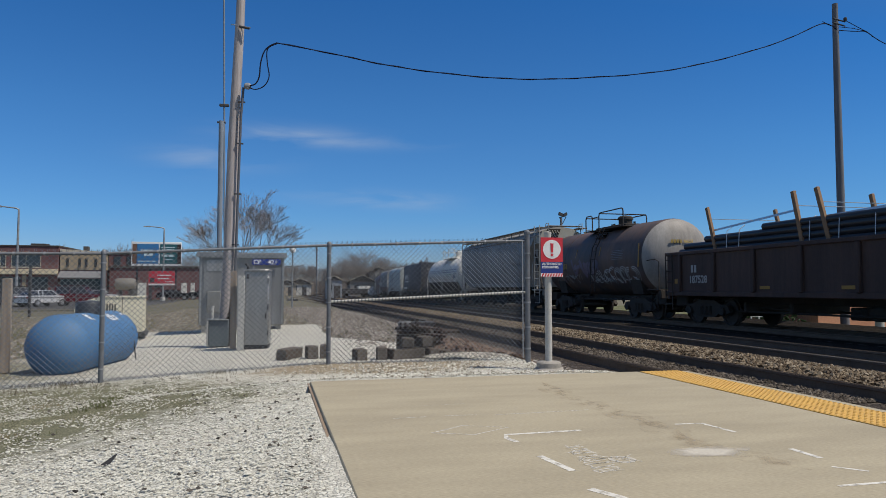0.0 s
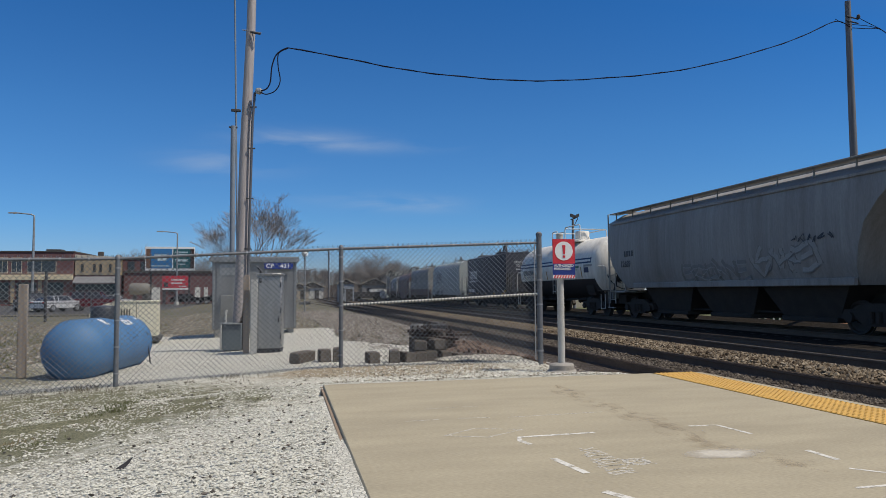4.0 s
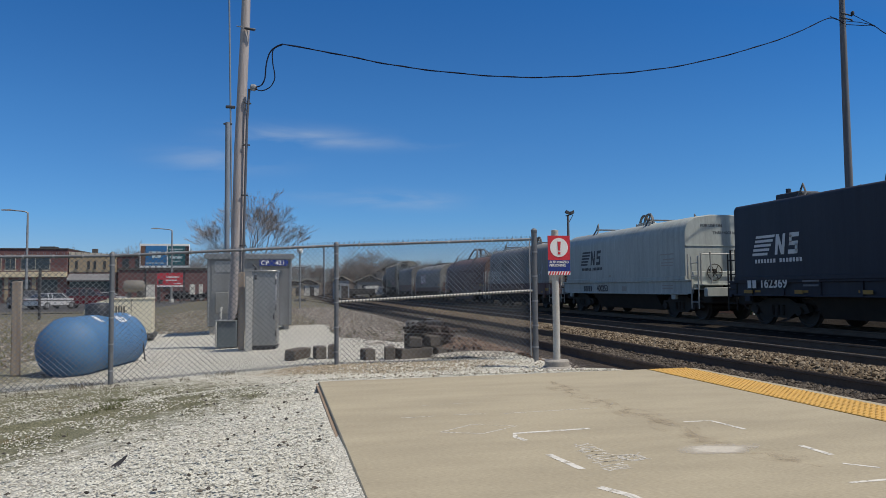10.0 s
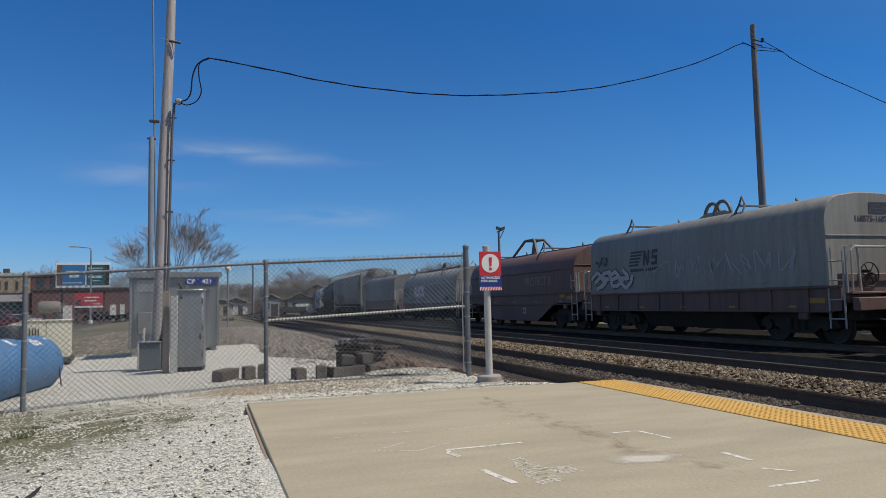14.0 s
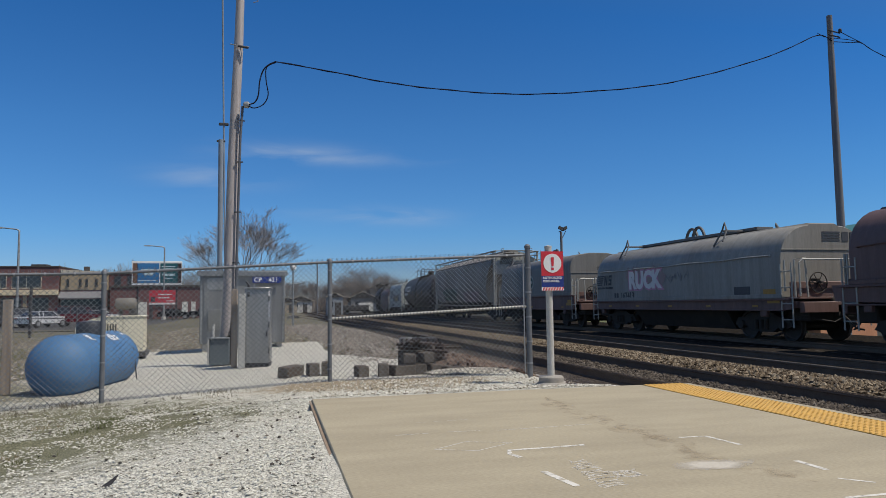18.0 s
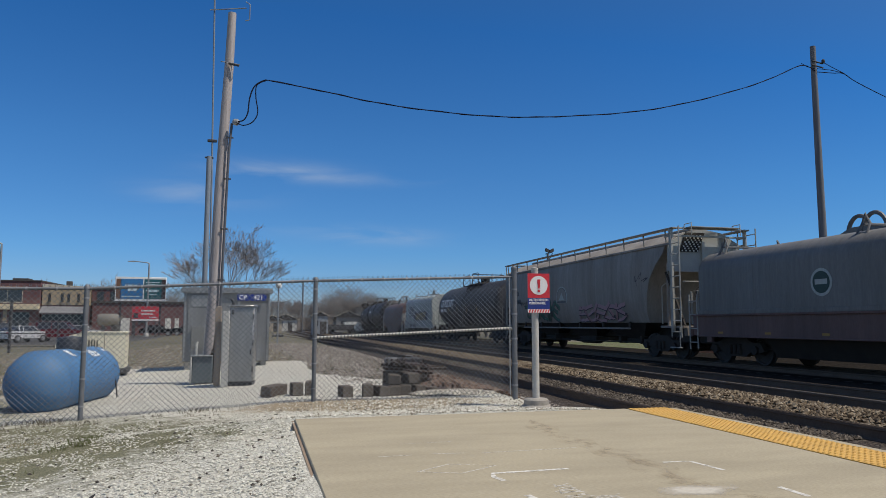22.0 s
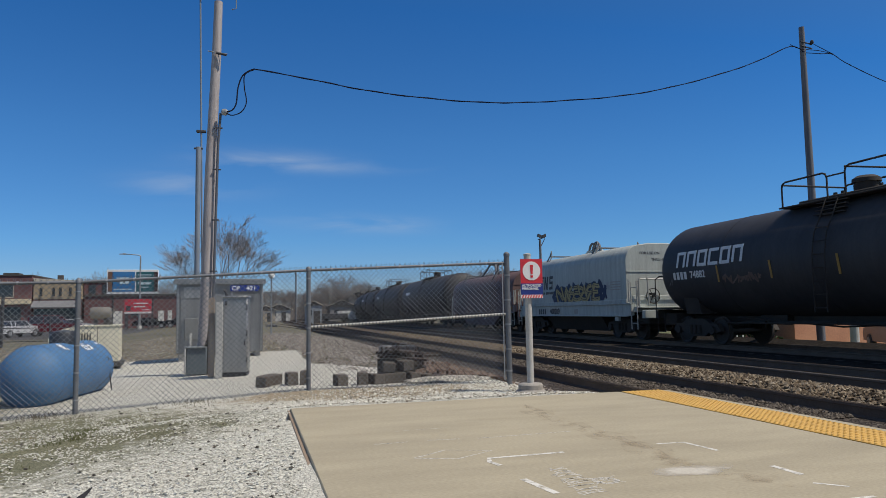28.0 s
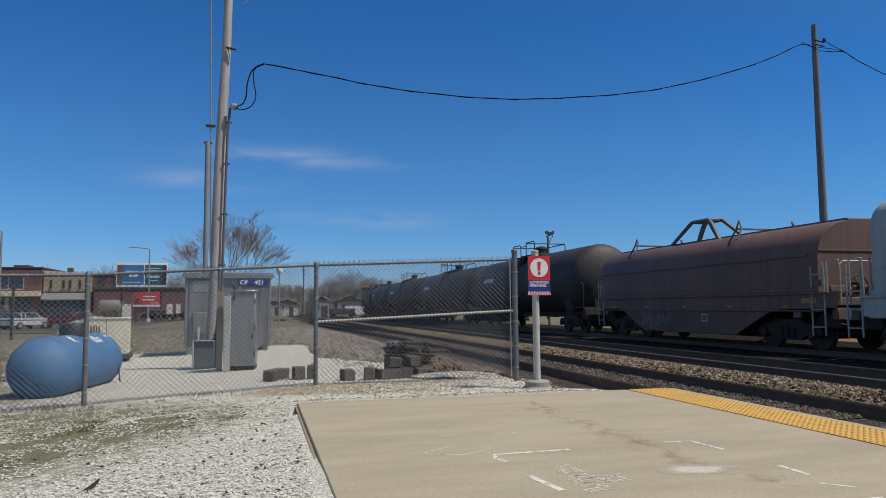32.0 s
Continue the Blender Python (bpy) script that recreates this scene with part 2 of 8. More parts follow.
class Mesh:
    """Verts and faces, gathered piece by piece."""

    def __init__(self):
        self.v, self.f = [], []

    def add(self, vs, fs):
        k = len(self.v)
        self.v += [tuple(p) for p in vs]
        self.f += [tuple(i + k for i in q) for q in fs]
        return self

    def box(self, c, s, b=0.0, m=None):
        x, y, z = (q / 2 for q in s)
        vs, idx = [], {}
        if b <= 0:
            for i in (-1, 1):
                for j in (-1, 1):
                    for k in (-1, 1):
                        vs.append((i * x, j * y, k * z))
            fs = [(0, 1, 3, 2), (4, 6, 7, 5), (0, 4, 5, 1), (2, 3, 7, 6), (0, 2, 6, 4), (1, 5, 7, 3)]
        else:
            b = min(b, x * 0.9, y * 0.9, z * 0.9)
            h = (x, y, z)
            for i in (-1, 1):
                for j in (-1, 1):
                    for k in (-1, 1):
                        for a in range(3):
                            p = [sg * (h[q] - (0 if q == a else b)) for q, sg in enumerate((i, j, k))]
                            idx[i, j, k, a] = len(vs)
                            vs.append(p)
            fs = []
            order = [(-1, -1), (1, -1), (1, 1), (-1, 1)]

            def key(a, sg, u, w):
                q = [0, 0, 0]
                q[a], q[(a + 1) % 3], q[(a + 2) % 3] = sg, u, w
                return tuple(q)
            for a in range(3):
                for sg in (-1, 1):
                    f = [idx[(*key(a, sg, u, w), a)] for u, w in order]
                    fs.append(tuple(f if sg > 0 else f[::-1]))
            for a in range(3):
                a1, a2 = (a + 1) % 3, (a + 2) % 3
                for u in (-1, 1):
                    for w in (-1, 1):
                        k0, k1 = key(a, -1, u, w), key(a, 1, u, w)
                        f = [idx[(*k0, a1)], idx[(*k1, a1)], idx[(*k1, a2)], idx[(*k0, a2)]]
                        fs.append(tuple(f if u * w < 0 else f[::-1]))
            for i in (-1, 1):
                for j in (-1, 1):
                    for k in (-1, 1):
                        f = [idx[i, j, k, a] for a in range(3)]
                        fs.append(tuple(f if i * j * k > 0 else f[::-1]))
        cv = Vector(c)
        vs = [(m @ Vector(p) if m else Vector(p)) + cv for p in vs]
        return self.add(vs, fs)

    def tube(self, pts, r, n=8, caps=True):
        """A round bar along a line of points; r may be one radius or one a point."""
        pts = [Vector(p) for p in pts]
        rs = [r] * len(pts) if not hasattr(r, "__len__") else r
        vs, fs = [], []
        up = None
        for i, p in enumerate(pts):
            d = (pts[min(i + 1, len(pts) - 1)] - pts[max(i - 1, 0)])
            d = d.normalized() if d.length > 1e-9 else Vector((0, 0, 1))
            if up is None:
                up = d.orthogonal().normalized()
            else:
                up = (up - d * up.dot(d))
                up = up.normalized() if up.length > 1e-6 else d.orthogonal().normalized()
            sd = d.cross(up)
            for k in range(n):
                a = 2 * math.pi * k / n
                vs.append(p + (up * math.cos(a) + sd * math.sin(a)) * rs[i])
        for i in range(len(pts) - 1):
            for k in range(n):
                q = (k + 1) % n
                fs.append((i * n + k, i * n + q, (i + 1) * n + q, (i + 1) * n + k))
        if caps:
            fs += [tuple(range(n))[::-1], tuple(range((len(pts) - 1) * n, len(pts) * n))]
        return self.add(vs, fs)

    def loft(self, rings, caps=True):
        """Skin over closed rings of equal length."""
        n = len(rings[0])
        vs = [p for r in rings for p in r]
        fs = []
        for i in range(len(rings) - 1):
            for k in range(n):
                q = (k + 1) % n
                fs.append((i * n + k, i * n + q, (i + 1) * n + q, (i + 1) * n + k))
        if caps:
            fs += [tuple(range(n))[::-1], tuple(range((len(rings) - 1) * n, len(rings) * n))]
        return self.add(vs, fs)

    def lathe(self, prof, axis="z", n=24, c=(0, 0, 0)):
        """prof: (radius, place on the axis) pairs."""
        rings = []
        for r, h in prof:
            ring = []
            for k in range(n):
                a = 2 * math.pi * k / n
                u, w = r * math.cos(a), r * math.sin(a)
                p = {"z": (u, w, h), "y": (u, h, w), "x": (h, u, w)}[axis]
                ring.append((p[0] + c[0], p[1] + c[1], p[2] + c[2]))
            rings.append(ring)
        return self.loft(rings)

    def strip(self, pts, w, normal, th=0.0):
        """A flat ribbon along points, of width w, facing normal."""
        nv = Vector(normal).normalized()
        pts = [Vector(p) for p in pts]
        vs, fs = [], []
        for i, p in enumerate(pts):
            d = (pts[min(i + 1, len(pts) - 1)] - pts[max(i - 1, 0)]).normalized()
            sd = d.cross(nv) * (w / 2)
            vs += [p - sd, p + sd]
        for i in range(len(pts) - 1):
            fs.append((2 * i, 2 * i + 1, 2 * i + 3, 2 * i + 2))
        return self.add(vs, fs)


def make(name, me, material, sharp=38, smooth=True):
    """A mesh datablock out of the gathered pieces, with outward normals."""
    d = bpy.data.meshes.new(name)
    d.from_pydata(me.v, [], me.f)
    if len(me.f) < 30000:
        bm = bmesh.new()
        bm.from_mesh(d)
        bmesh.ops.recalc_face_normals(bm, faces=bm.faces)
        bm.to_mesh(d)
        bm.free()
    d.materials.append(material)
    if smooth:
        d.shade_smooth()
        d.set_sharp_from_angle(angle=radians(sharp))
    return d


def part(name, me, material, parent, label="", m=None, smooth=True):
    """ONE mesh object under a thing or under a part."""
    data = me if isinstance(me, bpy.types.Mesh) else make(name, me, material, smooth=smooth)
    ob = new(name, data)
    ob.parent = parent
    if m is not None:
        ob.matrix_basis = m
    return tagged(ob, label)


def thing(name, label, category, group="", kind="", m=None):
    ob = new(name)
    ob.empty_display_size = 0.2
    if m is not None:
        ob.matrix_basis = m
    return tagged(ob, label, category, group, kind)


def single(name, me, material, label="", category="", group="", kind="", m=None, smooth=True):
    data = me if isinstance(me, bpy.types.Mesh) else make(name, me, material, smooth=smooth)
    ob = new(name, data)
    if m is not None:
        ob.matrix_basis = m
    return tagged(ob, label, category, group, kind)


def letters(text, size, material, depth=0.003, align="CENTER", bold=0.022):
    """A mesh of raised letters in the built-in font, in the XY plane."""
    cu = bpy.data.curves.new("letters", "FONT")
    cu.body, cu.size, cu.extrude, cu.align_x, cu.align_y = text, size, depth, align, "CENTER"
    cu.resolution_u, cu.offset = 3, size * bold
    ob = bpy.data.objects.new("letters", cu)
    scene.collection.objects.link(ob)
    d = bpy.data.meshes.new_from_object(ob)
    bpy.data.objects.remove(ob)
    bpy.data.curves.remove(cu)
    d.materials.clear()
    d.materials.append(material)
    return d

# ---- the ground and the tracks ----
RNG = random.Random(7)
TRACKS = [6.28, 10.2, 15.0]


def ground_z(x, y):
    z = -0.05 * min(max(0.0, 0.6 - x), 4.0)
    a, b = min(1.0, max(0.0, (9.3 - y) / 1.6)), min(1.0, max(0.0, (x + 3.5) / 3.5))
    z += 0.18 * a * a * (3 - 2 * a) * b * b * (3 - 2 * b)
    c, w = min(1.0, max(0.0, (y - 10.9) / 1.5)), min(1.0, max(0.0, 4.2 - x))
    z -= w * (0.065 * c * c * (3 - 2 * c) + 0.005 * min(12.0, max(0.0, y - 12.4))) * min(1.0, max(0.0, (60 - y) / 20))
    if x < -6:
        z -= 0.25 * min(1.0, (-6 - x) / 6)
    if x > 3.6:
        z -= 0.45 * min(1.0, (x - 3.6) / 1.6) ** 2
    if x > 16.5:
        z -= 0.4 * min(1.0, (x - 16.5) / 1.5) * min(1.0, max(0.0, (85 - y) / 12))
    return z


def sheet(xs, ys, zf):
    me = Mesh()
    vs = [(x, y, zf(x, y)) for y in ys for x in xs]
    n = len(xs)
    fs = [(j * n + i, j * n + i + 1, (j + 1) * n + i + 1, (j + 1) * n + i) for j in range(len(ys) - 1) for i in range(n - 1)]
    return me.add(vs, fs)


def steps(*spans):
    out = []
    for a, b, s in spans:
        k = max(1, round((b - a) / s))
        out += [a + (b - a) * i / k for i in range(k)]
    return out + [spans[-1][1]]


GRASS = mat("dry_grass", (0.165, 0.145, 0.105), (0.085, 0.088, 0.045), 0.95, 0, 0.75, 9.0, 1.0, amount=0.95, dist=0.06)
GRAVEL = stones("white_gravel", [(0.44, 0.43, 0.375), (0.58, 0.57, 0.5), (0.66, 0.65, 0.575), (0.72, 0.71, 0.635)], 0.03, 0.7, (0.46, 0.43, 0.36), gaps=0.52, moss=((-2.9, 8.0, 4.0, 3.8, (0.27, 0.27, 0.18)), (-8.0, 13.0, 6.5, 6.0, (0.3, 0.28, 0.2)), (1.6, 10.6, 2.6, 1.2, (0.55, 0.46, 0.36))))
BALLAST = stones("brown_ballast", [(0.06, 0.042, 0.028), (0.12, 0.086, 0.056), (0.19, 0.145, 0.095), (0.26, 0.205, 0.145)], 0.07, 1.0, (0.13, 0.095, 0.065))
GREYBED = stones("grey_ballast", [(0.14, 0.12, 0.1), (0.26, 0.23, 0.2), (0.36, 0.33, 0.29), (0.45, 0.43, 0.4)], 0.06, 1.0, (0.22, 0.18, 0.14))
# near-black stone: shade from train and rails is put into its colour
DARKBED = stones("shaded_track_bed", [(0.017, 0.014, 0.011), (0.024, 0.02, 0.016), (0.031, 0.026, 0.021), (0.044, 0.037, 0.03)], 0.06, 0.5, gaps=0.6, spec=0.1)
TRACKBED = stones("dusty_track_ballast", [(0.04, 0.03, 0.024), (0.07, 0.055, 0.044), (0.1, 0.082, 0.066), (0.14, 0.12, 0.1)], 0.06, 1.0, (0.06, 0.046, 0.035))
VERGE = mat("green_verge", (0.085, 0.1, 0.035), (0.13, 0.12, 0.06), 0.95, 0, 0.5, 14.0, 0.9, amount=0.9, dist=0.05)
CONCRETE = mat("platform_concrete", (0.374, 0.328, 0.232), (0.285, 0.248, 0.175), 0.85, 0, 2.1, 90.0, 0.05, (0.4, 1.5, 1), 0.7)
CONCRETE_SIDE = mat("brown_concrete_edge", (0.28, 0.21, 0.15), (0.18, 0.13, 0.09), 0.9, 0, 2.0, 40.0, 0.3)

single("ground", sheet(steps((-900, -100, 100), (-100, -16, 6), (-16, 8, 0.8), (8, 40, 4), (40, 900, 90)),
                       steps((-60, 0, 10), (0, 40, 1.0), (40, 140, 10), (140, 3000, 200)),
                       lambda x, y: ground_z(x, y) - 0.04 + 0.03 * noise.noise((x * 0.4, y * 0.4, 0))), GRASS, kind="structure")


def lot_edge(y):
    return 0.35 * noise.noise((y * 0.35, 3, 0)) + 0.2 * noise.noise((y * 1.3, 9, 0))


def gravel_lot():
    """White gravel between the platform and the signal cabinets; it thins into grass on the far side."""
    me = Mesh()
    ys = steps((-8, 26, 0.5))
    for j, y in enumerate(ys):
        a = -9.0 + lot_edge(y) + 4.1 * min(1.0, max(0.0, (y - 11.6) / 1.8))
        b = 0.45 if y < 7.4 else (5.0 if y < 12.5 else max(1.5, 5.0 - (y - 12.5) * 0.6))
        b += lot_edge(y + 40) * (0 if y < 7.4 else 1)
        n = 24
        for i in range(n + 1):
            x = a + (b - a) * i / n
            me.v.append((x, y, ground_z(x, y) + 0.012 + 0.018 * noise.noise((x * 1.1, y * 1.1, 4))))
        if j:
            k = (j - 1) * (n + 1)
            me.f += [(k + i, k + i + 1, k + n + 2 + i, k + n + 1 + i) for i in range(n)]
    single("gravel_lot", me, GRAVEL, kind="structure")


gravel_lot()


def side_route(y):
    """How far the diverging track lies to the side of the nearest one."""
    if y < 22:
        return 0.0
    return -((y - 22) ** 2) / 600 if y < 43 else -0.735 - 0.07 * (y - 43)


def far_bend(y):
    """The third track bends away beyond 65 m."""
    return 0.0 if y < 65 else 450 - math.sqrt(max(0.0, 450 ** 2 - (y - 65) ** 2))


def bed(name, material, x0, x1, zf, y0=-30.0, y1=260.0, off=None, n=6, step=1.5):
    me = Mesh()
    ys = steps((y0, y1, step))
    for j, y in enumerate(ys):
        o = off(y) if off else 0.0
        for i in range(n + 1):
            x = x0 + (x1 - x0) * i / n
            me.v.append((x + o, y, zf(i / n) + 0.012 * noise.noise((x * 2, y * 2, 1))))
        if j:
            k = (j - 1) * (n + 1)
            me.f += [(k + i, k + i + 1, k + n + 2 + i, k + n + 1 + i) for i in range(n)]
    return single(name, me, material, kind="structure")


bed("ballast_bed", GREYBED, 0.6, 14.0, lambda u: -0.24 - 0.12 * (1 if u == 0 else 0), y0=20.0, off=lambda y: min(0.0, side_route(y)) - 0.0, n=16)
bed("ballast_bed_near", TRACKBED, 4.6, 14.0, lambda u: -0.25, y1=20.0, n=16)
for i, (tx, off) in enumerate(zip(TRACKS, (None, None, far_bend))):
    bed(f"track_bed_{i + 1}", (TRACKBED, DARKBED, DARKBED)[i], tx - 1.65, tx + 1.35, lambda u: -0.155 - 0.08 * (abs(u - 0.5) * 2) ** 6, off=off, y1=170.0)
bed("track_bed_4", TRACKBED, TRACKS[0] - 1.65, TRACKS[0] + 1.3, lambda u: -0.165 - 0.08 * (abs(u - 0.5) * 2) ** 6, y0=21.0, y1=170.0, off=side_route)
bed("ballast_ridge_1", BALLAST, 7.1, 8.75, lambda u: -0.2 + 0.2 * math.sin(math.pi * u) ** 0.6, n=10, y1=120.0)
# this ridge and the shoulder carry the train's shade in their colour
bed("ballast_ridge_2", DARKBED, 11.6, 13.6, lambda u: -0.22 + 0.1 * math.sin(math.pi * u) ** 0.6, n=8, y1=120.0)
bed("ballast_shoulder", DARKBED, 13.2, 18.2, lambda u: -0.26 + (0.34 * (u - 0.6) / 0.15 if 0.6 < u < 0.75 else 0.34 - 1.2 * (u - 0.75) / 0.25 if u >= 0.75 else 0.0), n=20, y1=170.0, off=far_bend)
bed("verge", VERGE, 17.6, 60.0, lambda u: -0.79, n=8, y0=-20.0, y1=84.0, step=4)

RAIL = mat("rail_steel", (0.16, 0.12, 0.092), (0.12, 0.088, 0.068), 0.85, 0.0, 3, 40, 0.1, spec=0.1)
RAILTOP = mat("worn_rail_head", (0.1, 0.092, 0.086), (0.07, 0.063, 0.058), 0.7, 0.0, 3, 60, 0.02, spec=0.2)
RUSTTOP = mat("rusted_rail_head", (0.045, 0.036, 0.03), (0.035, 0.028, 0.023), 0.85, 0.0, 3, 60, 0.02, spec=0.1)


def rail(x, off=None, y0=-30.0, y1=170.0, rusted=False):
    root = thing("rail", "long steel running rail with a worn bright head", "rail", group="running rails", kind="structure")
    prof = [(-0.07, -0.17), (0.07, -0.17), (0.07, -0.155), (0.012, -0.14), (0.012, -0.05), (0.036, -0.04), (0.036, -0.006),
            (-0.036, -0.006), (-0.036, -0.04), (-0.012, -0.05), (-0.012, -0.14), (-0.07, -0.155)]
    ys = steps((y0, y1, 2.0 if off else 20.0))
    part("rail_body", Mesh().loft([[(x + (off(y) if off else 0) + a, y, b) for a, b in prof] for y in ys]), RAIL, root)
    top = [(-0.03, -0.008), (0.03, -0.008), (0.024, 0.0), (-0.024, 0.0)]
    part("rail_head", Mesh().loft([[(x + (off(y) if off else 0) + a, y, b) for a, b in top] for y in ys]), RUSTTOP if rusted else RAILTOP, root, "worn running surface")


for tx, off in zip(TRACKS, (None, None, far_bend)):
    for sx in (-0.752, 0.752):
        rail(tx + sx, off, rusted=tx != TRACKS[1] or sx > 0)
for sx in (-0.752, 0.752):
    rail(TRACKS[0] + sx, side_route, 24.0, 170.0, rusted=True)

# ---- the platform ----
PX0, PX1, PY1, PZ = 0.39, 4.84, 7.66, 0.2
YELLOW = mat("tactile_yellow", (0.585, 0.35, 0.085), (0.48, 0.29, 0.08), 0.7, 0, 2.0, 60, 0.05, amount=0.5)


def platform():
    top = Mesh()
    xs, ys = steps((PX0, 4.2, 0.55)), steps((-20, PY1, 2.0))
    root = thing("platform", "broad tan concrete station platform with a yellow edge", "platform", kind="structure")
    me = Mesh().box(((PX0 + 4.2) / 2, (PY1 - 20) / 2, PZ - 0.25), (4.2 - PX0, PY1 + 20, 0.5), 0.012)
    part("slab", me, CONCRETE, root)
    me = Mesh().box((4.2 + (PX1 - 4.2) / 2, (PY1 - 20) / 2, PZ - 0.256), (PX1 - 4.2, PY1 + 20, 0.5), 0.015)
    part("edge_beam", me, CONCRETE, root)
    # thin sheet along the left side, browner and darker than the slab
    me = Mesh().box((PX0 - 0.012, (PY1 - 20) / 2, PZ - 0.27), (0.03, PY1 + 20, 0.5), 0.004)
    part("edge_form", me, CONCRETE_SIDE, root, "brown slab side")
    plate = Mesh()
    w = 0.5
    plate.box((0, 0, 0.004), (w - 0.008, w * 2 - 0.008, 0.008), 0.002)
    for i in range(9):
        for j in range(18):
            cx, cy = -w / 2 + w * (i + 0.5) / 9, -w + 2 * w * (j + 0.5) / 18
            ring = lambda r, z: [(cx + r * math.cos(a * math.pi / 3), cy + r * math.sin(a * math.pi / 3), z) for a in range(6)]
            plate.loft([ring(0.016, 0.0075), ring(0.011, 0.014)])
    data = make("tactile_plate", plate, YELLOW)
    y = PY1 - 0.02 - w
    while y > -16:
        part("tactile_plate", data, YELLOW, root, m=pose(4.21 + w / 2, y, PZ - 0.006))
        y -= 2 * w


platform()

# ---- fence ----
POSTSTEEL = mat("dull_post_steel", (0.17, 0.18, 0.195), (0.12, 0.125, 0.135), 0.6, 0.4, 5, 80, 0.04)
GALV = mat("galvanized_steel", (0.3, 0.31, 0.32), (0.2, 0.205, 0.21), 0.55, 0.45, 5, 80, 0.04)
WIRE = mat("galvanized_wire", (0.19, 0.2, 0.215), (0.14, 0.15, 0.16), 0.6, 0.5, 5, 80, 0.0)
POSTS = [(-5.6, 10.35, -0.2, 1.63), (-2.33, 10.86, -0.15, 1.69), (0.85, 11.16, 0.0, 1.87), (4.06, 11.0, 0.0, 2.1)]


def fence():
    root = thing("chain_link_fence", "galvanized chain link fence with twisted barbs on top", "fence")
    P = [(-9.0, 9.8, -0.2, 1.6)] + POSTS
    for i, (x, y, z0, z1) in enumerate(P):
        r = 0.045 if i == len(P) - 1 else 0.034
        me = Mesh().tube([(x, y, z0 - 0.3), (x, y, z1)], r, 12)
        me.lathe([(r + 0.006, z1 - 0.03), (r + 0.006, z1 + 0.01), (r * 0.6, z1 + 0.035), (0.004, z1 + 0.04)], n=12, c=(x, y, 0))
        part("post", me, POSTSTEEL, root)
    for a, b in zip(P, P[1:]):
        za, zb = a[3] - 0.02, (b[3] - 0.02 if b is not P[-1] else b[3] - 0.14)
        A, B = Vector((a[0], a[1], za)), Vector((b[0], b[1], zb))
        part("top_rail", Mesh().tube([A, B], 0.021, 10), POSTSTEEL, root)
        ga, gb = Vector((a[0], a[1], a[2])), Vector((b[0], b[1], b[2]))
        L = (B - A).length
        H = za - a[2] + 0.035
        pitch = 0.078
        fab = Mesh()
        nrm = (B - A).cross(Vector((0, 0, 1))).normalized()

        def at(u, h):
            lo, hi = ga.lerp(gb, u / L), A.lerp(B, u / L)
            return lo.lerp(hi, h / H)
        k = -int(H / pitch) - 1
        while k * pitch < L + H:
            u0 = k * pitch
            for sg in (1, -1):
                s0, s1 = (u0, u0 + H) if sg > 0 else (u0 + H, u0)
                lo, hi = max(0.0, min(s0, s1)), min(L, max(s0, s1))
                if hi - lo > 0.01:
                    h = lambda u: abs(u - s0)
                    p, q = at(lo, h(lo)), at(hi, h(hi))
                    o = nrm * (0.0025 * sg - 0.03)
                    fab.tube([p + o, q + o], 0.0044, 3, caps=False)
            k += 1
        k = 0
        while (k + 0.5) * pitch < L:
            p = at((k + 0.5) * pitch, H) - nrm * 0.03
            d = (B - A).normalized() * 0.014
            fab.tube([p - d * 0.4 - Vector((0, 0, 0.03)), p + d + Vector((0, 0, 0.06))], 0.004, 3, caps=False)
            fab.tube([p + d * 0.4 - Vector((0, 0, 0.03)), p - d + Vector((0, 0, 0.06))], 0.004, 3, caps=False)
            k += 1
        ob = part("wire_mesh", fab, WIRE, root)
        tagged(ob, kind="stuff")
    for a, b in zip(P, P[1:]):
        ties = Mesh()
        for k in range(1, 9):
            u = k / 9
            q = Vector((a[0], a[1], a[3] - 0.02)).lerp(Vector((b[0], b[1], b[3] - (0.02 if b is not P[-1] else 0.14))), u)
            ties.lathe([(0.027, -0.012), (0.027, 0.012)], "x", 8, tuple(q))
        tagged(part("wire_ties", ties, GALV, root), kind="stuff")
    for i, (x, y, z0, z1) in enumerate(P[1:-1]):
        for z in np.linspace(z0 + 0.2, z1 - 0.15, 5):
            part("post_tie", Mesh().lathe([(0.04, float(z) - 0.01), (0.04, float(z) + 0.01)], "z", 10, (x, y, 0)), GALV, root)
    a, b = POSTS[2], POSTS[3]
    wrap = Mesh()
    for k in range(60):
        u = (k + 0.5) / 60
        wrap.lathe([(0.0245, -0.01), (0.0245, 0.01)], "x", 8, (a[0] + (b[0] - a[0]) * u, a[1] + (b[1] - a[1]) * u, 0.97 + 0.15 * u))
    tagged(part("wire_wrap", wrap, WIRE, root, "wire wound round the brace rail"), kind="stuff")
    part("brace_rail", Mesh().tube([(a[0], a[1], 0.97), (b[0], b[1], 1.12)], 0.021, 10), mat("pale_brace_rail", (0.5, 0.48, 0.43), (0.36, 0.34, 0.3), 0.6, 0.1, 9, 60, 0.1), root, "pale brace rail wrapped in wire")
    for z in (0.2, 0.55, 0.95, 1.35, 1.75):
        part("tension_band", Mesh().lathe([(0.052, z - 0.014), (0.052, z + 0.014)], n=14, c=(b[0], b[1], 0)), GALV, root)
    part("tension_bar", Mesh().box((b[0] - 0.085, b[1] - 0.012, 1.0), (0.018, 0.008, 1.9)), GALV, root)


fence()

